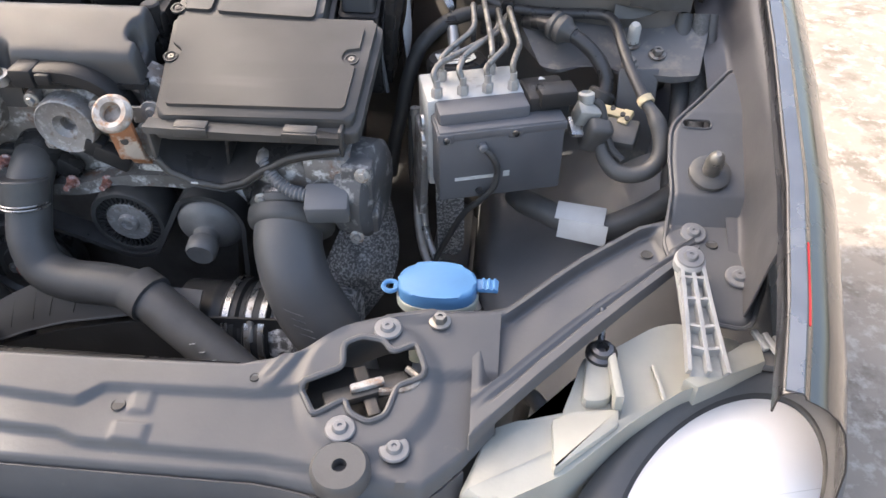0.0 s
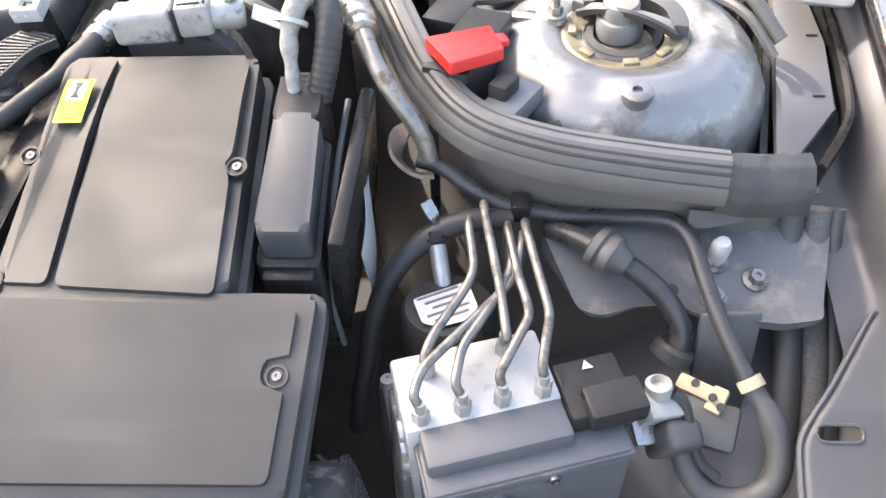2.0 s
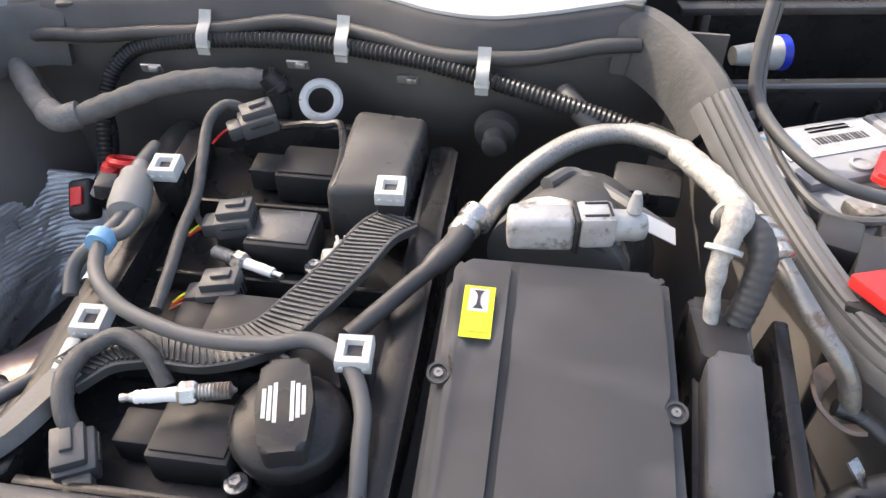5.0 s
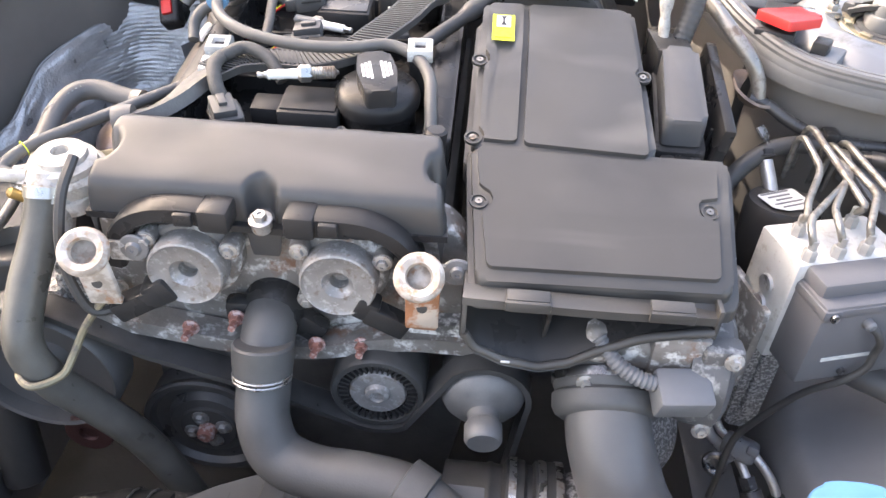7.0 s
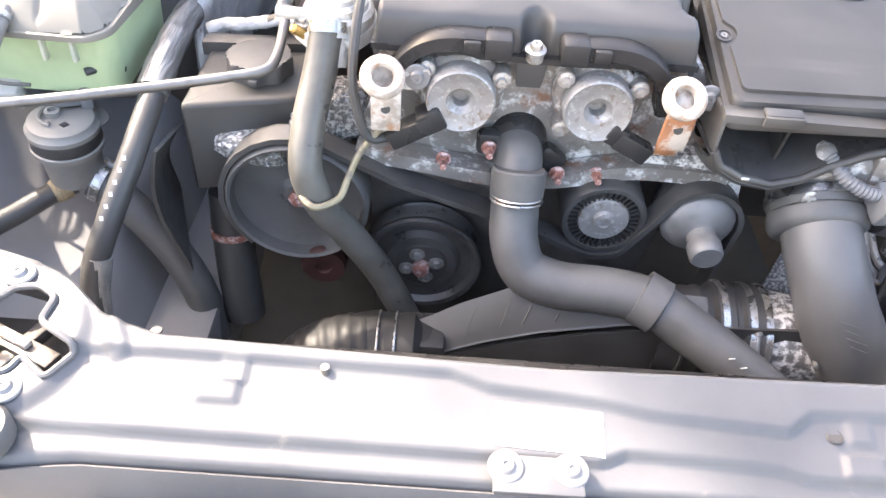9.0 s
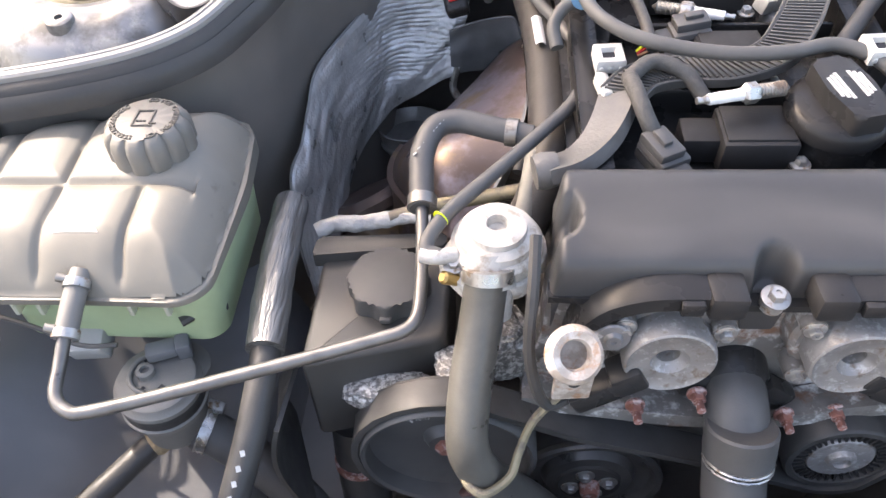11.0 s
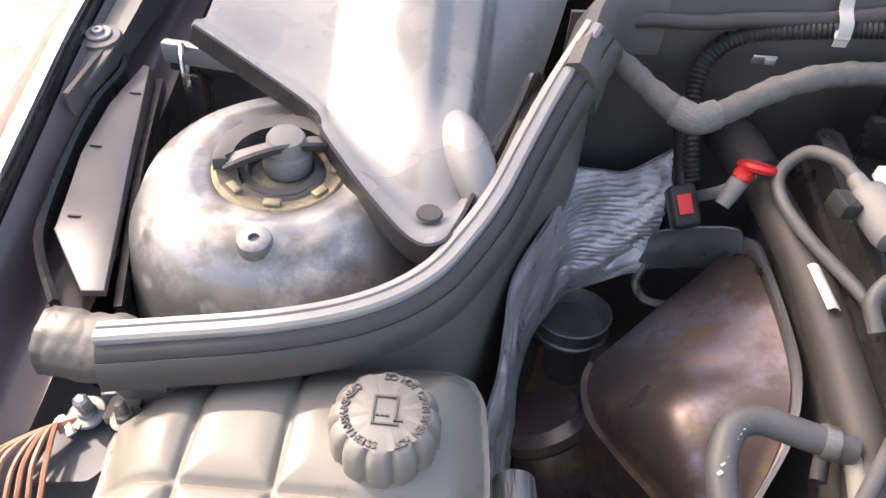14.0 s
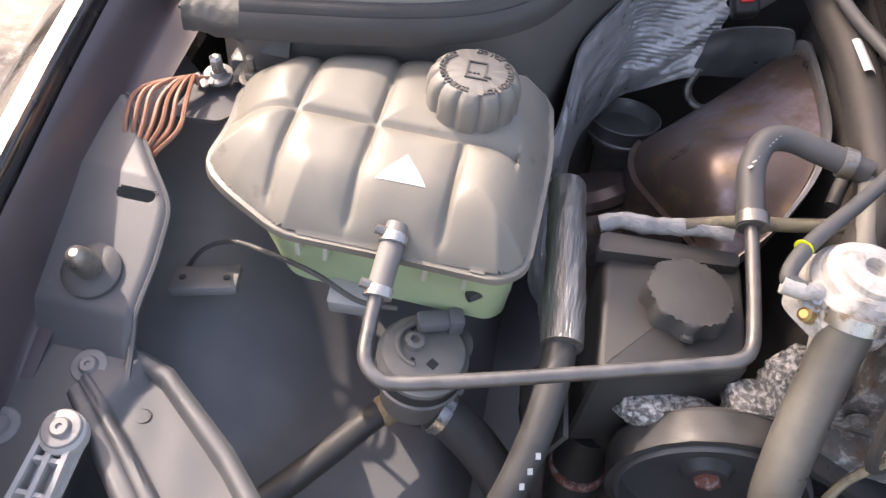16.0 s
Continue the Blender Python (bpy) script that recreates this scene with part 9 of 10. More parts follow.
    part("pipe", tube([(-0.30, 0.850, 0.813), (-0.26, 0.856, 0.822), (-0.22, 0.852, 0.835), (-0.17, 0.85, 0.85)], 0.006, 10), RUSTPL, f)
    for i, (x, y, z, sx, sy, sz, r) in enumerate(((-0.292, 0.712, 0.742, 0.038, 0.018, 0.014, -12), (-0.205, 0.736, 0.778, 0.024, 0.022, 0.030, 20), (-0.232, 0.722, 0.762, 0.022, 0.016, 0.014, 5))):
        bm = bmesh.new()
        bmesh.ops.create_icosphere(bm, subdivisions=4, radius=1)
        for v in bm.verts:
            v.co = Vector([math.copysign(abs(q) ** 0.55, q) for q in v.co])
            v.co *= 1 + 0.10 * noise.noise(v.co * 1.8 + Vector((i * 7, 0, 0))) + 0.20 * abs(noise.noise(v.co * 4.5)) + 0.08 * abs(noise.noise(v.co * 11))
        solo("foil_wrap_lump", moved(bm, pose(x, y, z, 0, 0, r) @ Matrix.Diagonal((sx, sy, sz, 1))), FOILP, "crumpled silver heat foil round a pipe joint", "foil", "foil wraps", angle=30)
    pl = thing("rubber_flap", (-0.385, 0.70, 0.50), "worn dark rubber flap between rail and reservoir", "flap")
    part("flap", surface(lambda u, v: (-0.378 - 0.012 * math.sin(v * 4) - 0.03 * u * v, lerp(0.66, 0.745, u), lerp(0.765 - 0.02 * u, 0.60 + 0.05 * u, v)), 16, 16, 0.004), RUBBER_D, pl, "", 60)
    # secondary air valve
    t = thing("air_valve", (-0.207, 0.75, 0.84), "chalky white oxidised round air valve on a foil-wrapped neck", "valve")
    m = aim((-0.206, 0.756, 0.868), (0.0, -0.08, 1))
    part("dome", lathe([(0.033, 0), (0.0345, 0.004), (0.0345, 0.012), (0.031, 0.016), (0.029, 0.016), (0.0285, 0.022), (0.024, 0.025), (0.022, 0.025), (0.0215, 0.030), (0.012, 0.033), (0.008, 0.032), (0.007, 0.024), (0, 0.023)], m, 36), VALVE, t)
    part("flange", prism(fillet([(-0.046, -0.010), (-0.020, -0.040), (0.020, -0.034), (0.040, 0.0), (0.030, 0.034), (-0.024, 0.034)], 0.010), -0.014, 0.0, m, 0.003), VALVE, t)
    part("neck", lathe([(0.017, -0.04), (0.019, -0.02), (0.020, 0.0), (0.018, 0.012)], aim((-0.212, 0.738, 0.872), (0, 0.5, 0.9)), 22), VALVE, t)
    part("neck_clamp", band((-0.212, 0.732, 0.866), 0.0195, (0, 0.5, 0.9), 0.010), CLIP, t, "white hose clamp")
    part("clamp_screw", lathe([(0.005, 0), (0.005, 0.014), (0.003, 0.016), (0, 0.016)], aim((-0.236, 0.732, 0.862), (-0.6, -0.4, 0.6)), 12), BRASS, t, "brass coloured clamp screw")
    part("stub", tube([(-0.236, 0.742, 0.878), (-0.250, 0.738, 0.880), (-0.262, 0.740, 0.880)], 0.006, 10), VALVE, t)
    put("bolt", BOLT_S, t, aim((-0.238, 0.738, 0.872), (0, -0.4, 1)))


CRACK = mat("cracked_tan", (0.30, 0.23, 0.14), 0.8, var=0.5, scale=140, bump=0.8, grain=300)
RESV = mat("reservoir_plastic", (0.036, 0.035, 0.033), 0.52, var=0.15, scale=16, bump=0.12, grain=900, dust=0.14)
RESVCAP = mat("reservoir_cap", (0.050, 0.050, 0.050), 0.55, var=0.15, scale=30, bump=0.12, grain=900, dust=0.2)
VALVE = mat("chalky_aluminium", (0.52, 0.50, 0.46), 0.65, 0.2, var=0.2, scale=70, bump=0.6, grain=260, spots=(((0.30, 0.27, 0.23), 0.16, 60, 0.8, 0.1),))
build_left_things()


# ---- exhaust side ----
def build_exhaust():
    t = thing("embossed_heat_shield", (-0.36, 1.05, 0.62), "wrinkled embossed aluminium heat shield round the exhaust side", "heat shield")
    outer = spline([(-0.405, 0.905, 0.64), (-0.415, 0.925, 0.71), (-0.418, 0.955, 0.770), (-0.410, 0.99, 0.785), (-0.406, 1.03, 0.806), (-0.400, 1.075, 0.826), (-0.368, 1.14, 0.842), (-0.352, 1.186, 0.842), (-0.344, 1.206, 0.855), (-0.315, 1.215, 0.850), (-0.285, 1.222, 0.845), (-0.255, 1.235, 0.856), (-0.236, 1.242, 0.866)], 6)
    inner = spline([(-0.375, 0.90, 0.56), (-0.380, 0.92, 0.60), (-0.385, 0.95, 0.62), (-0.385, 0.99, 0.64), (-0.384, 1.03, 0.66), (-0.380, 1.075, 0.675), (-0.370, 1.11, 0.685), (-0.355, 1.14, 0.695), (-0.340, 1.165, 0.703), (-0.325, 1.175, 0.709), (-0.300, 1.178, 0.722), (-0.272, 1.176, 0.742), (-0.250, 1.176, 0.752)], 6)
    n = len(outer) - 1

    def fn(u, v):
        i = min(n - 1, int(u * n))
        a, b = outer[i].lerp(outer[i + 1], u * n - i), inner[i].lerp(inner[i + 1], u * n - i)
        p = a.lerp(b, v)
        out = Vector((0.45, -0.6, 0.5))
        p += out * (0.010 * math.sin(v * math.pi) + 0.008 * noise.noise((u * 7, v * 4, 2)) + 0.003 * noise.noise((u * 20, v * 12, 5)))
        p += out * 0.0008 * math.sin(p.z * 1150 + 3 * noise.noise((u * 6, v * 6, 1))) * smooth(0.42, 0.60, u) * (1 - smooth(0.6, 0.9, v))
        return p
    part("shield_sheet", surface(fn, 170, 110, 0.0012), FOIL_D, t, "dull rippled aluminium sheet", 50)
    part("torn_edge", tube([p + Vector((0, 0, 0.001)) for p in outer[2:]], 0.0016, 6, 1), FOIL, t)

    s = thing("manifold_shield", (-0.25, 1.0, 0.70), "brown heat-tinted steel exhaust manifold shield with a folded edge", "heat shield")
    right = spline([(-0.178, 1.158, 0.800), (-0.174, 1.120, 0.832), (-0.173, 1.075, 0.836), (-0.173, 1.02, 0.836), (-0.178, 0.968, 0.833), (-0.192, 0.925, 0.815), (-0.215, 0.888, 0.785), (-0.238, 0.872, 0.758)], 8)
    left = spline([(-0.182, 1.160, 0.790), (-0.226, 1.132, 0.762), (-0.276, 1.090, 0.740), (-0.312, 1.052, 0.730), (-0.316, 1.000, 0.733), (-0.294, 0.955, 0.738), (-0.270, 0.918, 0.742), (-0.250, 0.884, 0.745)], 8)
    k = len(right) - 1

    def dish(u, v):
        i = min(k - 1, int(u * k))
        a, b = right[i].lerp(right[i + 1], u * k - i), left[i].lerp(left[i + 1], u * k - i)
        p = a.lerp(b, v)
        bulge = math.sin(v ** 1.4 * math.pi) ** 0.8 * 0.036 * math.exp(-((u - 0.68) / 0.20) ** 2) + 0.008 * math.sin(v * math.pi)
        p += Vector((-0.35, -0.25, 0.9)) * bulge
        p.z -= 0.007 * math.exp(-((u - 0.52) / 0.05) ** 2) * math.exp(-((v - 0.45) / 0.22) ** 2)
        return p
    part("shield_dish", surface(dish, 90, 50, 0.0015), HEAT, s, "brown and blue heat-tinted steel", 60)
    part("folded_edge", sweep([p + Vector((0.002, 0, 0.002)) for p in right], [(-0.0008, -0.008), (0.0008, -0.008), (0.0008, 0.006), (-0.0008, 0.006)], raw=True), HEAT2, s, "thin folded edge")
    part("lower_skirt", surface(lambda u, v: Vector(dish(0.36 + 0.64 * u, 1)) + Vector((-0.016 * v + 0.01 * v * v, 0.004 * v, -0.11 * v)), 40, 8, 0.0015), HEAT, s, "", 60)
    part("lower_flange", sweep([Vector(dish(0.40 + 0.6 * q / 24, 1)) + Vector((-0.003, -0.003, 0.0)) for q in range(25)], [(-0.005, -0.001), (0.005, -0.001), (0.005, 0.001), (-0.005, 0.001)], raw=True), HEAT, s, "crimped lower edge")
    b = thing("shield_bracket", (-0.215, 1.18, 0.74), "flat blue-grey steel bracket with one hole above the shield", "bracket")

    def plate(u, v):
        x = lerp(-0.258, -0.172, u)
        z0, z1 = 0.750 + 0.010 * u, 0.818 + 0.030 * math.sin(u * 1.5) - 0.030 * smooth(0.80, 1.0, u) ** 2
        return (x, lerp(1.180, 1.164 - 0.024 * u, v) + 0.004 * noise.noise((u * 4, v * 3, 7)), lerp(z0, z1, v))
    hole = lambda u, v: math.hypot(lerp(-0.258, -0.172, u) + 0.196, plate(u, v)[2] - 0.786) > 0.0032
    part("plate", surface(plate, 60, 40, 0.002, hole), PLATEB, b)
    part("edge_flange", strap([(-0.176, 1.160, 0.815), (-0.171, 1.13, 0.838), (-0.170, 1.10, 0.842), (-0.170, 1.03, 0.842), (-0.176, 0.968, 0.842), (-0.189, 0.922, 0.825), (-0.210, 0.888, 0.795)], 0.003, 0.014), PLATEB, b, "narrow upright edge")
    part("bracket_arm", tube([(-0.250, 1.180, 0.760), (-0.256, 1.172, 0.735), (-0.243, 1.160, 0.722), (-0.215, 1.150, 0.730), (-0.190, 1.150, 0.75)], 0.005, 8), STEEL_D, b)
    e = thing("exhaust_flange", (-0.30, 1.16, 0.56), "grey cast exhaust outlet with a clamp ring", "exhaust")
    part("outlet", lathe([(0.022, -0.12), (0.024, -0.065), (0.033, -0.038), (0.034, -0.033), (0.037, -0.031), (0.037, -0.027), (0.035, -0.025), (0.037, -0.004), (0.0385, 0.0), (0.0365, 0.001), (0.0345, -0.004), (0.031, -0.022), (0, -0.024)], aim((-0.314, 1.176, 0.676), (-0.05, 0.10, 1)) @ Matrix.Diagonal((1.18, 1.18, 0.8, 1)), 36), OLDCAST, e)
    part("side_pipe", lathe([(0.040, -0.03), (0.046, 0), (0.048, 0.02), (0.044, 0.03), (0.050, 0.036), (0.050, 0.046), (0.040, 0.055)], aim((-0.335, 1.005, 0.64), (-0.3, 0.3, 0.6)), 28), HEAT, e)
    # big black-brown tube beside the cylinder head
    a = thing("air_rail_tube", (-0.165, 1.05, 0.82), "thick grey-brown metal tube along the cylinder head", "tube")
    part("tube", tube([(-0.186, 1.250, 0.885), (-0.180, 1.20, 0.892), (-0.170, 1.12, 0.890), (-0.160, 1.04, 0.884), (-0.158, 0.96, 0.876), (-0.160, 0.88, 0.866), (-0.170, 0.835, 0.855), (-0.185, 0.80, 0.845)], 0.0185, 18, 8), TUBEB, a)
    part("rear_hose", tube([(-0.186, 1.262, 0.880), (-0.182, 1.225, 0.890), (-0.175, 1.165, 0.892)], 0.0225, 18, 6), RUBBER_D, a, "black rubber rear end")
    part("label", surface(lambda u, v: (-0.1645 + 0.010 * (u - 0.5) - 0.006 * (v - 0.5) * 0.4, lerp(0.992, 1.040, v), 0.9045 + 0.0008 * v - 0.9 * (u - 0.5) ** 2 * 0.012), 6, 8, 0.0005), WHITE, a, "white printed label")
    part("branch", tube([(-0.160, 0.93, 0.862), (-0.178, 0.90, 0.850), (-0.185, 0.88, 0.84)], 0.006, 10), RUBBER, a)
    d = thing("dipstick", (-0.205, 1.14, 0.82), "oil dipstick with a bright red loop handle", "dipstick")
    part("handle", join(loop((-0.194, 1.140, 0.924), 0.015, (0.12, 0.42, 0.9), 0.0040, 20), lathe([(0.008, -0.006), (0.009, 0.004), (0.006, 0.008)], aim((-0.208, 1.132, 0.918), (0, -0.2, 1)), 14)), RED, d, "red plastic loop")
    part("grip", lathe([(0.007, 0), (0.0085, 0.016), (0.009, 0.026)], aim((-0.222, 1.118, 0.895), (0.5, 0.5, 0.8)), 14), DUSTG, d)
    part("tube", tube([(-0.208, 1.132, 0.908), (-0.210, 1.16, 0.878), (-0.212, 1.20, 0.84)], 0.006, 10), CLIPG, d)
    g = thing("red_tag_plug", (-0.25, 1.13, 0.87), "round black cable plug with a red end tag", "plug")
    part("body", join(rbox(0.026, 0.040, 0.024, aim((-0.249, 1.135, 0.876), (-0.1, -0.62, 0.7), 20), 0.005, 3), lathe([(0.014, -0.012), (0.015, 0.004), (0.012, 0.006)], aim((-0.247, 1.150, 0.872), (0.1, 0.7, 0.6)), 18)), PLASTIC, g)
    part("cable", tube([(-0.247, 1.150, 0.868), (-0.243, 1.175, 0.885), (-0.246, 1.20, 0.91), (-0.250, 1.210, 0.940)], 0.010, 12), PLASTIC, g)
    part("tag", rbox(0.013, 0.019, 0.005, aim((-0.2510, 1.1265, 0.8858), (-0.1, -0.62, 0.7), 20), 0.001), RED, g)


PLATEB = mat("blue_grey_bracket_steel", (0.20, 0.205, 0.215), 0.42, 0.3, var=0.2, scale=30, bump=0.15, grain=260, dust=0.2)
OLDCAST = mat("old_cast_iron", (0.30, 0.295, 0.285), 0.42, 0.55, var=0.3, scale=40, bump=0.4, grain=260, dust=0.2)
HEAT2 = mat("pale_heat_edge", (0.34, 0.30, 0.27), 0.4, 0.7, var=0.3, scale=40, bump=0.1)
TUBEB = mat("brown_grey_tube", (0.044, 0.039, 0.035), 0.55, 0.2, var=0.25, scale=30, bump=0.2, grain=300, dust=0.14)
build_exhaust()


def build_left_wing_bits():
    t = thing("earth_point", (-0.705, 0.87, 0.84), "zinc earth bolt gathering brown wires on the inner wing", "earth point")
    part("tab", prism(fillet([(-0.730, 0.825), (-0.690, 0.830), (-0.668, 0.862), (-0.672, 0.885), (-0.725, 0.888)], 0.004), 0.838, 0.842), PAINT_IN, t)
    part("lugs", join(*[rbox(0.020, 0.007, 0.002, pose(-0.717, 0.872 - 0.004 * i, 0.848 + 0.002 * i, 0, 0, 20 - 30 * i), 0.0005) for i in range(3)]), STEEL, t)
    put("bolt", BOLT_M, t, aim((-0.707, 0.877, 0.850), (0, -0.2, 1)))
    part("stud", lathe([(0.0055, 0), (0.0055, 0.012), (0.003, 0.014), (0, 0.014)], aim((-0.707, 0.877, 0.857), (0, -0.2, 1)), 6), ZINC, t)
    for i in range(7):
        o = (i - 3) * 0.0042
        part("brown_wire", tube([(-0.712 - 0.001 * i, 0.872 - 0.002 * i, 0.850), (-0.728 + o * 0.6, 0.855 + o * 0.4, 0.858), (-0.735 + o * 1.6, 0.830, 0.856 + 0.002 * (i % 3)), (-0.733 + o * 1.7, 0.805, 0.848), (-0.738 + o * 0.9, 0.787 + 0.003 * (i % 2), 0.832), (-0.748 + o * 0.5, 0.777, 0.805)], 0.0019, 6, 6), COPPER, t)
    s = thing("tank_stud", (-0.674, 0.869, 0.85), "dark threaded stud holding the tank corner", "stud")
    part("nut", moved(hexbolt(0.007, 0.008, 0.011), aim((-0.674, 0.869, 0.860), (0, -0.1, 1))), STEEL_D, s)
    part("thread", lathe([(0.0035, 0), (0.0035, 0.016), (0, 0.017)], aim((-0.674, 0.869, 0.866), (0, -0.1, 1)), 10), STEEL_D, s)
    c = thing("tank_clip", (-0.54, 0.935, 0.86), "black four-pronged plastic clip behind the tank", "clip")
    for i in range(4):
        part("prong", rbox(0.0035, 0.010, 0.045, pose(-0.560 + i * 0.0135, 0.932 + 0.002 * i, 0.882, -6), 0.001), PLASTIC_D, c)
    part("bar", rbox(0.052, 0.008, 0.008, pose(-0.540, 0.936, 0.862), 0.002), PLASTIC_D, c)
    p = thing("sensor_plate", (-0.66, 0.73, 0.58), "small dark rectangular plate with two screws on the wheel arch", "plate")
    part("plate", rbox(0.054, 0.034, 0.009, pose(-0.676, 0.740, 0.750, -16, -4, 14), 0.003), WELL, p)
    for dx in (-0.022, 0.022):
        part("screw", lathe([(0.003, 0), (0.003, 0.002), (0, 0.002)], pose(-0.676 + dx * 0.8, 0.738 + dx * 0.14, 0.7545 + dx * 0.07, -16, -4, 8), 10), DARK, p)
    w = thing("thin_cable", (-0.64, 0.76, 0.66), "thin dark cable along the tank underside", "cable")
    part("cable", tube([(-0.700, 0.752, 0.742), (-0.685, 0.762, 0.762), (-0.660, 0.765, 0.775), (-0.620, 0.748, 0.790), (-0.580, 0.730, 0.800), (-0.545, 0.720, 0.792), (-0.515, 0.722, 0.790)], 0.0021, 8, 8), RUBBER, w)
    b = thing("wing_beam", (-0.60, 0.89, 0.84), "dark pressed beam with a square hole below the seal", "beam", "wing beams")
    part("beam", prism(fillet([(-0.70, 0.885), (-0.57, 0.905), (-0.56, 0.925), (-0.70, 0.915)], 0.004), 0.835, 0.862, bevel=0.003), PAINT, b)
    part("hole", rbox(0.022, 0.002, 0.016, pose(-0.650, 0.8915, 0.850, 0, 0, 9), 0), DARK, b)


build_left_wing_bits()


# ---- on top of the engine ----
def plugbox(name, c, rz, label, wires=(RED, YELLOW), lead=None):
    t = thing(name, (c[0], c[1], c[2] - 0.02), label, "connector", "coil connectors")
    m = pose(c[0], c[1], c[2], 0, -8, rz)
    part("housing", moved(join(rbox(0.034, 0.028, 0.018, pose(0, 0, 0), 0.003), rbox(0.030, 0.022, 0.010, pose(0.002, 0.002, 0.011), 0.002), rbox(0.014, 0.020, 0.014, pose(-0.022, 0, -0.001), 0.003)), m), CONN, t)
    part("latch", moved(rbox(0.016, 0.008, 0.004, pose(0.004, 0.002, 0.0175), 0.001), m), CONN, t)
    for i in range(4):
        part("slot", moved(rbox(0.0016, 0.0030, 0.012, pose(0.0168, -0.009 + 0.006 * i, 0.0), 0), m), PLASTIC_D, t, "dark terminal slot")
    for i in range(2):
        part("side_rib", moved(rbox(0.022, 0.0022, 0.0026, pose(0.002, -0.0145 + 0.029 * i, 0.003), 0.0006), m), PLASTIC, t)
    for i, w in enumerate(wires):
        part("wire", tube([m @ Vector((-0.026, 0.004 - 0.006 * i, 0)), m @ Vector((-0.036, 0.005 - 0.006 * i, -0.004)), m @ Vector((-0.046, 0.004 - 0.004 * i, -0.010))], 0.0014, 6), w, t)
    return t


def spark_plug(a, b, label):
    """From the terminal end a to the threaded end b."""
    a, b = Vector(a), Vector(b)
    t = thing("spark_plug", (a + b) / 2 - Vector((0, 0, 0.01)), label, "spark plug", "spark plugs")
    m = aim(a, b - a)
    k = (b - a).length / 0.082
    s = lambda pr: [(r, z * k) for r, z in pr]
    part("terminal", lathe(s([(0.0028, 0), (0.0032, 0.002), (0.0024, 0.005), (0.0034, 0.008), (0.0034, 0.011)]), m, 14), STEEL, t)
    part("insulator", lathe(s([(0.0042, 0.010), (0.0048, 0.012), (0.0042, 0.014), (0.0048, 0.016), (0.0043, 0.018), (0.0049, 0.020), (0.0046, 0.030), (0.0052, 0.042)]), m, 18), CERAMIC, t, "white ceramic insulator")
    part("hexagon", lathe(s([(0.0058, 0.040), (0.0085, 0.043), (0.0085, 0.052), (0.0070, 0.054)]), m, 6), STEEL, t)
    part("thread", lathe(s([(0.0072, 0.053)] + [(0.0056 + 0.0006 * (i % 2), 0.055 + i * 0.0013) for i in range(18)] + [(0.003, 0.079), (0.0012, 0.082), (0, 0.082)]), m, 16), STEEL_D, t)


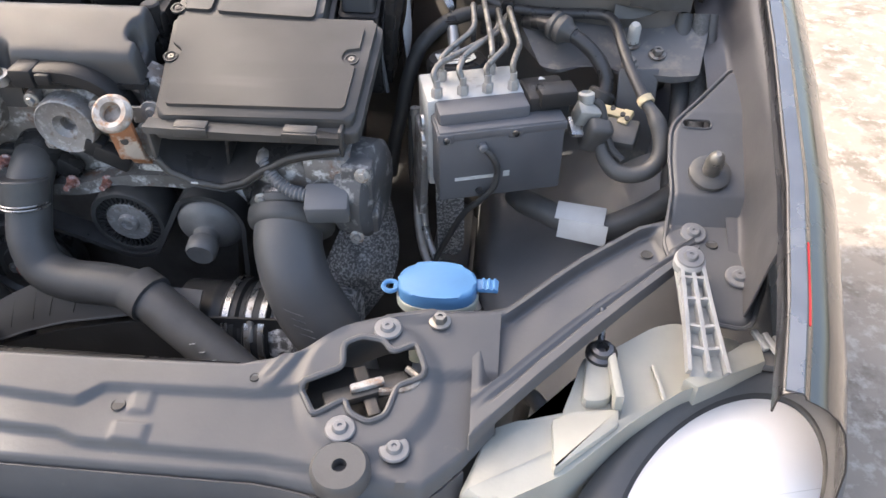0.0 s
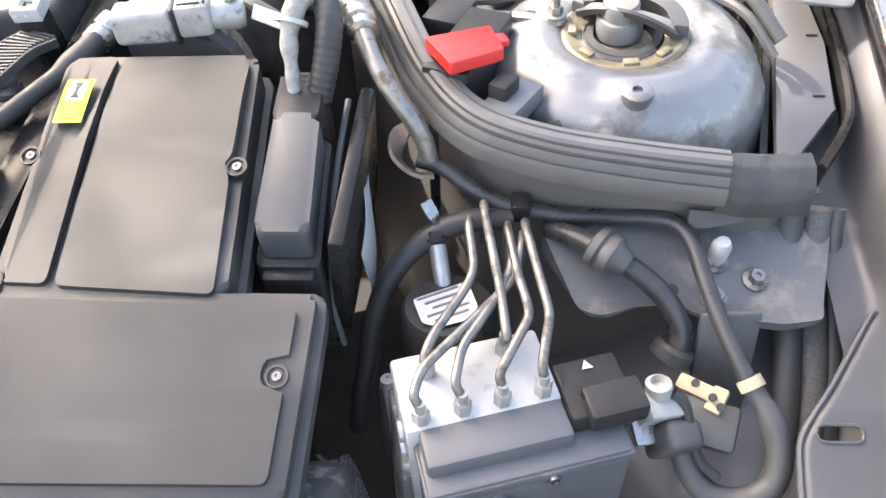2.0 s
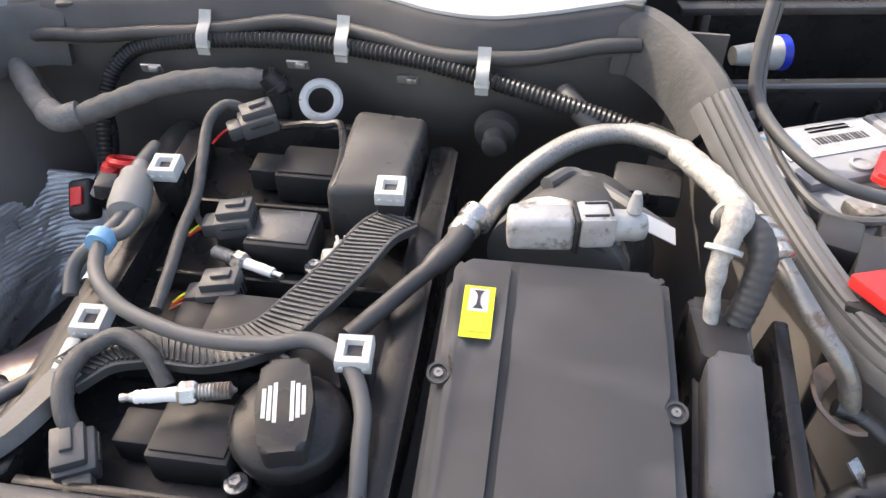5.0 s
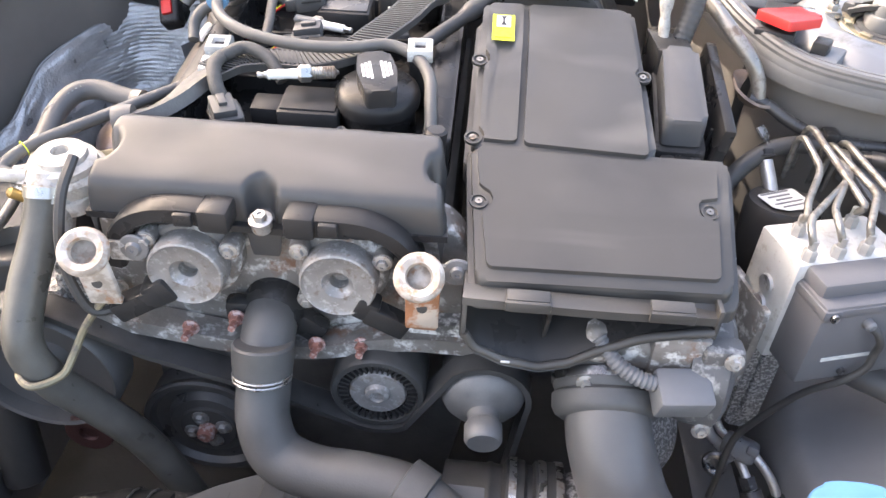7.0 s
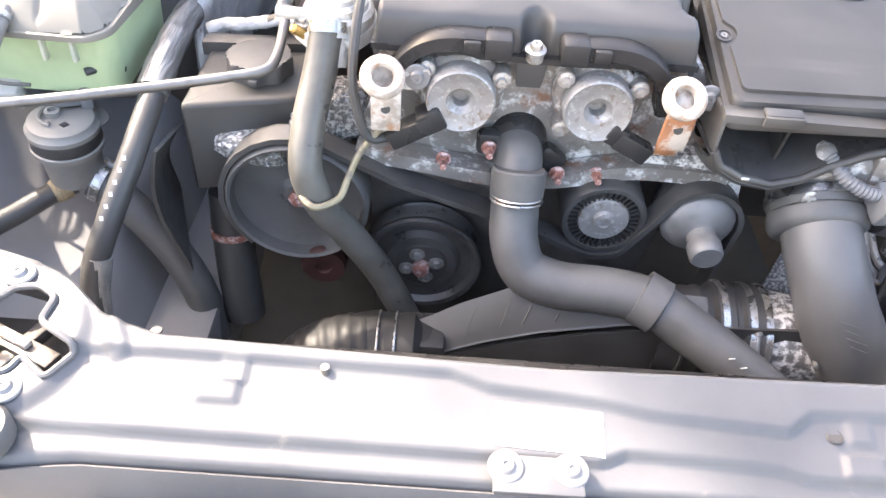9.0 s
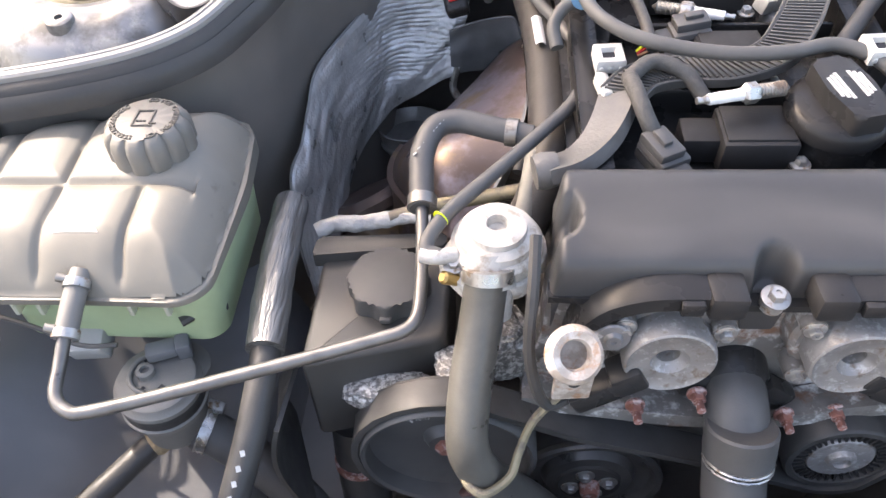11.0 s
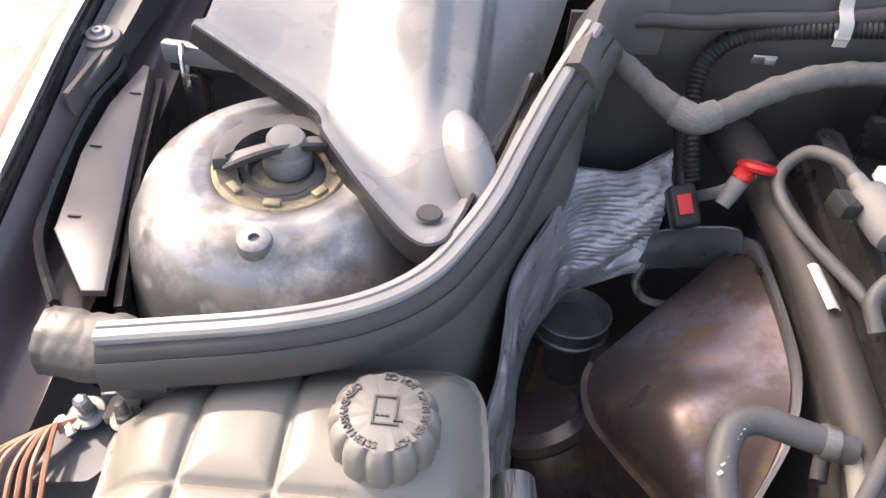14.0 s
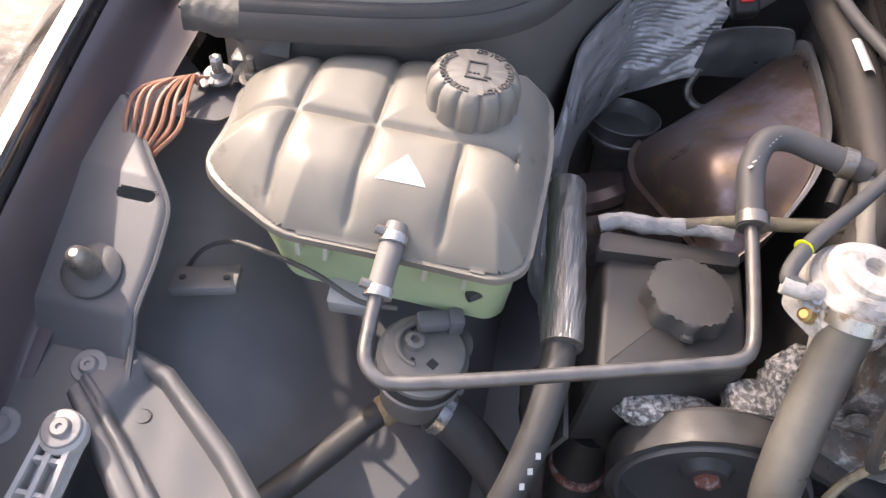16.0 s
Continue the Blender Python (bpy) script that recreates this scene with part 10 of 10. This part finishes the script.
def build_top():
    for i, y in enumerate((0.848, 0.946, 1.046, 1.136)):
        t = thing("ignition_coil", (0.0, y, 0.88), "black plastic ignition coil screwed to the valve cover", "ignition coil", "ignition coils")
        z = 0.905 + 0.10 * (y - 0.88)
        part("body", join(rbox(0.058, 0.046, 0.032, pose(-0.004, y, z - 0.002, 5), 0.003), rbox(0.030, 0.028, 0.024, pose(-0.046, y + 0.002, z - 0.003, 5), 0.002)), COILM, t, "satin black coil body")
        part("lid_line", rbox(0.052, 0.040, 0.003, pose(-0.004, y, z + 0.0145, 5), 0.001), COILM if i != 2 else COIL_SH, t)
        part("lug", lathe([(0.009, -0.02), (0.009, -0.008), (0, -0.008)], pose(0.028, y - 0.024, z, 5), 16), COILM, t)
        put("screw", BOLT_S, t, aim((0.028, y - 0.024, z - 0.007), (0, -0.1, 1)))
    plugbox("coil_connector", (-0.045, 1.046, 0.937), 8, "unplugged grey coil connector with coloured wires", (YELLOW, RED))
    plugbox("coil_connector", (-0.034, 0.975, 0.920), 6, "unplugged grey coil connector with coloured wires", (YELLOW, RED, COPPER))
    plugbox("coil_connector", (-0.055, 1.150, 0.975), 30, "unplugged black connector at the rear of the valve cover", (RED,))
    q = plugbox("coil_connector", (-0.079, 0.822, 0.905), 118, "large unplugged dark coil connector tipped on its side", (RED,))
    spark_plug((-0.054, 0.850, 0.936), (0.020, 0.868, 0.936), "used white spark plug lying on a coil")
    spark_plug((0.010, 0.995, 0.925), (-0.060, 1.020, 0.924), "used spark plug lying across the valve cover")
    # pale sensor plug on the harness
    t = thing("sensor_plug", (0.052, 1.03, 0.90), "pale grey ribbed sensor plug", "connector")
    part("body", join(rbox(0.022, 0.022, 0.016, pose(0.056, 1.030, 0.926, 12, 8, 24), 0.003), rbox(0.016, 0.016, 0.016, pose(0.044, 1.022, 0.924, 10, 10, 30), 0.003)), SENSP, t)
    for q in range(3):
        part("rib", rbox(0.0026, 0.020, 0.003, pose(0.049 + 0.0066 * q, 1.029 + 0.002 * q, 0.9352 - 0.0009 * q, 12, 8, 24), 0.0006), SENSP, t)
    part("base", rbox(0.024, 0.024, 0.024, pose(0.058, 1.022, 0.905, 0, 0, 12), 0.003), GREYPL, t)
    # oil filler cap
    t = thing("oil_filler_cap", (0.058, 0.858, 0.89), "round black oil filler cap with a grip bar and white print", "oil cap")
    m = aim((0.058, 0.857, 0.912), (0, -0.10, 1))
    part("skirt", lathe([(0.036, -0.03), (0.036, 0.0), (0.040, 0.002), (0.041, 0.010), (0.039, 0.016), (0.034, 0.020), (0, 0.021)], m, 40), PLASTIC_D, t)
    grip = prism(fillet([(-0.014, -0.036), (0.014, -0.036), (0.019, 0.0), (0.015, 0.034), (-0.015, 0.034), (-0.019, 0.0)], 0.006), 0.016, 0.036, m @ pose(0, 0, 0, 0, 0, 14), 0.004, 3)
    part("grip", grip, PLASTIC, t, "raised grip bar")
    for sx in (-1, 1):
        for r in range(3):
            part("print_bar", moved(rbox(0.0026, 0.030 - 0.004 * r, 0.0006, pose(sx * (0.0055 + 0.0036 * r), 0.0, 0.0363), 0), m @ pose(0, 0, 0, 0, 0, 14)), PALEINK, t)
    # ribbed harness channel
    t = thing("harness_channel", (0.0, 0.92, 0.90), "ribbed black plastic wiring channel crossing the engine top", "wiring channel")
    line = even(spline([(0.100, 1.052, 0.950), (0.082, 1.030, 0.950), (0.066, 0.990, 0.946), (0.046, 0.950, 0.942), (0.022, 0.918, 0.934), (-0.015, 0.906, 0.927), (-0.055, 0.906, 0.926), (-0.088, 0.895, 0.926), (-0.108, 0.872, 0.924)], 10), 0.0024)
    part("trough", strap(line, 0.036, 0.007, raw=True), CHAN, t)
    for side in (-1, 1):
        part("edge_rim", tube([p + (line[min(i + 1, len(line) - 1)] - line[max(i - 1, 0)]).normalized().cross(Vector((0, 0, 1))) * side * 0.0172 + Vector((0, 0, 0.0035)) for i, p in enumerate(line)], 0.0015, 6, 1), CHAN, t, "raised rim")
    for i, p in enumerate(line[2:-2]):
        d = (line[i + 4] - line[i + 1]).normalized()
        if i % 2 == 0:
            part("rib", rbox(0.0020, 0.031, 0.0024, aim(p + Vector((0, 0, 0.0042)), (0, 0, 1)) @ pose(0, 0, 0, 0, 0, math.degrees(math.atan2(d.y, d.x)) + 22), 0), CHAN, t)
    g = thing("harness_elbow", (-0.13, 0.84, 0.88), "scuffed grey plastic end guide of the wiring channel", "wiring guide")
    part("guide", strap([(-0.108, 0.876, 0.922), (-0.116, 0.850, 0.920), (-0.128, 0.828, 0.914), (-0.146, 0.812, 0.908), (-0.168, 0.806, 0.904)], 0.030, 0.012, up=(-0.3, 0.3, 1)), SCUFF, g)
    part("guide_end", lathe([(0.013, 0), (0.015, 0.010), (0.013, 0.018)], aim((-0.160, 0.808, 0.905), (-1, -0.2, -0.1)), 18), SCUFF, g)
    part("white_clip", rbox(0.011, 0.032, 0.012, pose(-0.118, 0.890, 0.922, 0, 10, 8), 0.003), CLIP, g, "white plastic clip")
    part("sleeve", tube([(-0.100, 0.885, 0.935), (-0.098, 0.860, 0.938), (-0.092, 0.842, 0.928), (-0.084, 0.832, 0.915)], 0.007, 10), GAITER_D, g, "taped wires")
    part("sleeve", tube([(-0.100, 0.885, 0.935), (-0.080, 0.900, 0.940), (-0.055, 0.893, 0.934), (-0.038, 0.878, 0.918)], 0.0065, 10), GAITER_D, g, "taped wires")
    # vacuum hose with a blue clip
    h = thing("vacuum_hose", (0.0, 0.92, 0.92), "smooth grey rubber hose with a blue clip over the engine", "hose")
    part("hose", tube([(-0.128, 1.020, 0.955), (-0.130, 0.985, 0.955), (-0.118, 0.950, 0.952), (-0.090, 0.924, 0.948), (-0.050, 0.908, 0.946), (-0.010, 0.900, 0.946), (0.030, 0.900, 0.948), (0.062, 0.906, 0.950), (0.090, 0.892, 0.946), (0.106, 0.865, 0.938), (0.110, 0.835, 0.925), (0.114, 0.800, 0.900)], 0.0060, 12, 8), VACH, h)
    part("blue_clip", lathe([(0.0072, -0.006), (0.0108, -0.006), (0.0108, 0.006), (0.0072, 0.006)], aim((-0.130, 0.983, 0.955), (0.0, 1, 0.0)), 18), BLUEC, h, "pale blue ring clip")
    part("branch", tube([(-0.131, 0.986, 0.950), (-0.146, 0.982, 0.944), (-0.155, 0.972, 0.932), (-0.152, 0.955, 0.92)], 0.006, 10), VACH, h)
    s = thing("switchover_valve", (-0.138, 1.05, 0.93), "grey cylindrical vacuum valve with hoses", "valve")
    part("body", lathe([(0.006, -0.012), (0.007, 0.0), (0.015, 0.003), (0.0165, 0.010), (0.0165, 0.036), (0.0145, 0.040), (0.0145, 0.050), (0.008, 0.054), (0.007, 0.068), (0, 0.068)], aim((-0.128, 1.018, 0.953), (-0.22, 1, 0.12)), 24), GREYV, s)
    part("side_plug", rbox(0.016, 0.022, 0.014, pose(-0.160, 1.052, 0.958, 0, 10, 12), 0.002), PLASTIC, s)
    part("loop_hose", tube([(-0.122, 1.030, 0.955), (-0.116, 1.012, 0.957), (-0.118, 0.995, 0.956), (-0.127, 0.990, 0.955)], 0.006, 10), VACH, s)
    b = thing("purge_hose", (-0.17, 0.95, 0.88), "long grey rubber hose looping along the cylinder head", "hose")
    part("hose", tube([(-0.142, 1.082, 0.962), (-0.146, 1.112, 0.958), (-0.160, 1.138, 0.945), (-0.178, 1.130, 0.926), (-0.180, 1.100, 0.918), (-0.166, 1.060, 0.912), (-0.146, 1.020, 0.908), (-0.132, 0.985, 0.904), (-0.128, 0.945, 0.900), (-0.140, 0.905, 0.898), (-0.168, 0.865, 0.897), (-0.205, 0.818, 0.895), (-0.236, 0.782, 0.892), (-0.252, 0.760, 0.888), (-0.258, 0.745, 0.882), (-0.248, 0.739, 0.880)], 0.0058, 12, 8), VACH, b)
    part("band", band((-0.248, 0.768, 0.890), 0.0062, (0.6, 0.8, 0.15), 0.0009, 0.0007), YELLOW, b, "yellow paint ring")
    part("branch_hose", tube([(-0.172, 0.878, 0.872), (-0.176, 0.850, 0.868), (-0.182, 0.815, 0.862), (-0.190, 0.78, 0.86)], 0.008, 10), CREAMH, b)
    # wire down the valve cover edge
    w = thing("coil_wiring", (-0.09, 1.0, 0.92), "taped grey wire running between the coil connectors", "wiring")
    part("wire", tube([(-0.058, 1.165, 0.968), (-0.085, 1.160, 0.985), (-0.098, 1.140, 0.978), (-0.092, 1.10, 0.962), (-0.084, 1.06, 0.950), (-0.082, 1.02, 0.942), (-0.076, 0.98, 0.936), (-0.072, 0.94, 0.928)], 0.0052, 10, 8), GAITER_D, w)
    part("wire", tube([(-0.075, 1.045, 0.930), (-0.082, 1.05, 0.935), (-0.086, 1.06, 0.945)], 0.003, 8), RUBBER_D, w)
    for x, y, z in ((0.118, 0.802, 0.905),):
        v = thing("breather_valve", (x, y, z - 0.02), "small black breather stub beside the air box", "valve")
        part("stub", lathe([(0.009, -0.02), (0.010, 0.006), (0.0105, 0.012), (0.008, 0.014), (0, 0.014)], pose(x, y, z), 18), PLASTIC, v)
    # wires and sensors on the front left
    c = thing("cam_sensor", (-0.14, 0.69, 0.78), "black camshaft sensor plug with a looping cable", "sensor")
    part("plug", join(rbox(0.050, 0.020, 0.020, pose(-0.128, 0.683, 0.797, 0, -28, 8), 0.003), rbox(0.024, 0.024, 0.024, pose(-0.110, 0.688, 0.808, 0, -28, 8), 0.003)), PLASTIC, c)
    part("cable", tube([(-0.150, 0.680, 0.787), (-0.168, 0.672, 0.790), (-0.178, 0.672, 0.815), (-0.184, 0.680, 0.85), (-0.182, 0.70, 0.89), (-0.180, 0.73, 0.91)], 0.0045, 8, 8), RUBBER_D, c)
    c = thing("cam_sensor", (0.10, 0.69, 0.78), "black camshaft sensor plug beside the lifting eye", "sensor")
    part("plug", join(rbox(0.040, 0.018, 0.020, pose(0.088, 0.688, 0.792, 0, 28, 0), 0.003), rbox(0.020, 0.020, 0.022, pose(0.070, 0.690, 0.804, 0, 28, 0), 0.003)), PLASTIC, c)


GAITER_D = mat("dark_cloth_tape", (0.052, 0.050, 0.047), 0.6, var=0.3, scale=160, bump=0.4, grain=700, dust=0.25)
CHAN = mat("worn_channel_plastic", (0.050, 0.049, 0.047), 0.42, var=0.25, scale=40, bump=0.2, grain=400, dust=0.3)
CONN = mat("connector_grey", (0.060, 0.060, 0.060), 0.45, var=0.15, scale=40, bump=0.1, grain=900, dust=0.15)
COILM = mat("coil_plastic", (0.016, 0.016, 0.017), 0.42, var=0.15, scale=30, bump=0.10, grain=900, dust=0.12)
COIL_SH = mat("coil_lid_gloss", (0.05, 0.05, 0.05), 0.22, var=0.15, scale=30, bump=0.05, grain=500, dust=0.1)
SCUFF = mat("scuffed_grey_plastic", (0.095, 0.092, 0.088), 0.42, var=0.3, scale=50, bump=0.3, grain=350, dust=0.3)
SENSP = mat("dusty_sensor_plastic", (0.30, 0.30, 0.285), 0.5, var=0.3, scale=70, bump=0.25, grain=300, dust=0.3)
VACH = mat("grey_vacuum_hose", (0.080, 0.079, 0.076), 0.5, var=0.15, scale=40, bump=0.08, grain=400, dust=0.22)
BLUEC = mat("pale_blue_clip", (0.16, 0.34, 0.52), 0.45, var=0.1, scale=40, bump=0.05)
GREYV = mat("grey_valve", (0.19, 0.185, 0.175), 0.5, var=0.15, scale=40, bump=0.1, grain=400, dust=0.25)
CREAMH = mat("dusty_cream_hose", (0.25, 0.238, 0.205), 0.6, var=0.2, scale=40, bump=0.1, dust=0.3)
build_top()


# ---- along the firewall ----
def build_rear_lines():
    t = thing("corrugated_conduit", (0.0, 1.22, 0.98), "black corrugated cable conduit clipped along the firewall", "conduit")
    part("conduit", corrugated([(-0.238, 1.165, 0.885), (-0.243, 1.185, 0.915), (-0.246, 1.21, 0.945), (-0.238, 1.232, 0.975), (-0.210, 1.240, 0.998), (-0.160, 1.236, 1.010), (-0.08, 1.234, 1.018), (0.0, 1.228, 1.020), (0.08, 1.214, 1.018), (0.145, 1.200, 1.011), (0.21, 1.188, 1.000), (0.27, 1.178, 0.988), (0.305, 1.170, 0.978)], 0.0088, 0.0048, 0.0015, 14), PLASTIC, t)
    part("conduit_end", rbox(0.030, 0.022, 0.024, pose(0.312, 1.168, 0.976, 0, 15, -15), 0.006, 3), PLASTIC, t)
    for x, y, z in ((-0.13, 1.234, 1.014), (0.012, 1.226, 1.020), (0.150, 1.198, 1.010)):
        cl = part("clip", join(strap([(x, y - 0.012, z - 0.010), (x, y - 0.013, z + 0.002), (x, y - 0.009, z + 0.011), (x, y + 0.002, z + 0.018), (x, y + 0.008, z + 0.028)], 0.012, 0.002, up=(0, -0.7, 0.7)), rbox(0.014, 0.006, 0.009, pose(x, y - 0.011, z, -30), 0.002)), CLIPD, t, "pale grey plastic clip")
    b = thing("taped_hose", (-0.2, 1.19, 0.92), "cloth-taped grey wiring hose bent in a shallow vee", "hose")
    part("hose", tube([(-0.338, 1.212, 0.988), (-0.322, 1.200, 0.982), (-0.292, 1.172, 0.970), (-0.268, 1.156, 0.961), (-0.250, 1.152, 0.960), (-0.225, 1.165, 0.966), (-0.19, 1.183, 0.976), (-0.15, 1.198, 0.984), (-0.11, 1.208, 0.986), (-0.070, 1.216, 0.984)], 0.0112, 14, 8, radius=lambda s: 0.011 + 0.0012 * math.sin(s * 260) * math.sin(s * 90)), TAPE, b)
    part("joint", tube([(-0.276, 1.160, 0.963), (-0.258, 1.152, 0.960), (-0.240, 1.158, 0.963)], 0.0135, 14), GAITER, b, "woven joint wrap")
    part("grommet", lathe([(0.013, 0), (0.024, 0.002), (0.024, 0.008), (0.016, 0.014), (0.013, 0.016)], aim((-0.345, 1.218, 0.992), (0.7, -0.6, -0.3)), 22), RUBBER, b)
    part("end_plug", join(lathe([(0.012, 0), (0.012, 0.012), (0.014, 0.013), (0.014, 0.02), (0.009, 0.022), (0.009, 0.03)], aim((-0.068, 1.216, 0.990), (0.6, 0.1, -0.8)), 18), lathe([(0.013, 0), (0.013, 0.03)], aim((-0.058, 1.214, 0.975), (0, 0, -1)), 16)), PLASTIC, b)
    for x, z in ((0.075, 0.992), (-0.19, 0.985), (-0.035, 1.0)):
        s = thing("metal_clip", (x, 1.225, z - 0.01), "small bright sheet metal clip on the firewall", "clip", "firewall clips")
        part("clip", join(rbox(0.022, 0.003, 0.010, pose(x, 1.222, z, 20), 0.001), rbox(0.010, 0.006, 0.006, pose(x + 0.004, 1.219, z + 0.001), 0.001)), ZINC, s)
    f = thing("firewall_boss", (0.16, 1.21, 0.94), "dark rubber grommet on the firewall", "grommet", "firewall grommets")
    part("boss", lathe([(0.022, 0), (0.020, 0.012), (0.012, 0.014), (0.012, 0.03), (0.009, 0.032)], aim((0.165, 1.205, 0.955), (0, -1, -0.1)), 20), RUBBER_D, f)
    f = thing("firewall_boss", (0.24, 1.20, 0.98), "dark rubber grommet on the firewall", "grommet", "firewall grommets")
    part("boss", tube([(0.225, 1.205, 1.000), (0.240, 1.185, 0.992), (0.262, 1.175, 0.978)], 0.010, 12), RUBBER_D, f)


TAPE = mat("cloth_tape", (0.105, 0.100, 0.092), 0.75, var=0.25, scale=120, bump=0.5, grain=800, dust=0.25)
build_rear_lines()


# ---- unseen tree, added to cast the shade on the car's front ----
def build_shade_tree():
    rng = random.Random(4)
    t = thing("tree", (-3.5, 2.7, 0), "added leafy tree, out of view, that shades the engine bay", "tree")
    crown_c = Vector((1.05, -0.1, 0.85)) + SUN_FROM * 6.9
    trunk = [(-3.5, 2.7, -0.05), (-3.48, 2.68, 1.4), (-3.42, 2.6, 2.8), (-3.35, 2.5, 4.2), tuple(crown_c)]
    part("trunk", tube(trunk, 0.14, 14, 6, radius=lambda s: max(0.03, 0.17 - 0.022 * s)), BARK, t)
    for k in range(7):
        a = k * 0.9
        end = crown_c + Vector((1.0 * math.cos(a), 1.0 * math.sin(a), 0.3 * math.sin(k * 2.1)))
        part("limb", tube([(-3.38, 2.54, 3.4 + 0.25 * k), crown_c.lerp(end, 0.4) + Vector((0, 0, -0.3)), end], 0.05, 8, 6, radius=lambda s: max(0.008, 0.05 - 0.022 * s)), BARK, t)
    # Outline of the wanted shade on the bay; leaves are set sunward of it.
    edge = [(-1.6, 0.45), (0.30, 0.06), (0.50, -0.02), (0.72, -0.19), (0.82, -0.17), (0.90, 0.06), (0.96, 0.16), (1.02, 0.9), (1.06, 2.6)]
    verts, faces = [], []
    n = 0
    while n < 9800:
        gx, gy = rng.uniform(-0.42, 2.3), rng.uniform(-1.5, 1.28)
        ragged = 0.05 * noise.noise((gx * 7, gy * 7, 3)) + 0.02 * noise.noise((gx * 25, gy * 25, 1))
        # Extra leaves added to shade the engine top.
        engine = -0.36 < gx + ragged < 0.12 and 0.72 < gy + ragged < 1.26
        if not engine and (gy > 1.02 or gx + ragged < along(edge, gy + ragged) or (gy + ragged > 0.965 and gx > 0.15)):
            continue
        rim = 1 + 0.22 * noise.noise((gx * 2.2, gy * 2.2, 5)) + 0.10 * noise.noise((gx * 7, gy * 7, 2))
        if gx > 0.9 and ((gx - 0.75) / 1.45) ** 2 + ((gy + 0.10) / 1.45) ** 2 > rim or gy < -0.9 and ((gx - 0.75) / 1.2) ** 2 + ((gy + 0.10) / 1.40) ** 2 > rim:
            continue
        if noise.noise((gx * 3.1, gy * 3.1, 8)) > 0.52:
            continue
        c = Vector((gx, gy, 0.85)) + SUN_FROM * rng.uniform(6.2, 7.6)
        d = Vector((rng.uniform(-1, 1), rng.uniform(-1, 1), rng.uniform(-0.6, 0.6))).normalized()
        s = d.cross(Vector((rng.uniform(-1, 1), rng.uniform(-1, 1), 1))).normalized()
        ln, w = rng.uniform(0.05, 0.09), rng.uniform(0.022, 0.036)
        up = d.cross(s) * 0.006
        b = len(verts)
        verts += [tuple(c - d * ln / 2), tuple(c + s * w + up), tuple(c + d * ln / 2), tuple(c - s * w + up)]
        faces += [(b, b + 1, b + 2), (b, b + 2, b + 3)]
        n += 1
    me = bpy.data.meshes.new("crown")
    me.from_pydata(verts, [], faces)
    me.materials.append(LEAF)
    tagged(hang(new("crown", me), t), kind="stuff")


BARK = mat("tree_bark", (0.13, 0.10, 0.075), 0.85, var=0.35, scale=14, bump=0.9, grain=60)
LEAF = mat("green_leaf", (0.05, 0.085, 0.03), 0.5, var=0.3, scale=6, bump=0)
build_shade_tree()
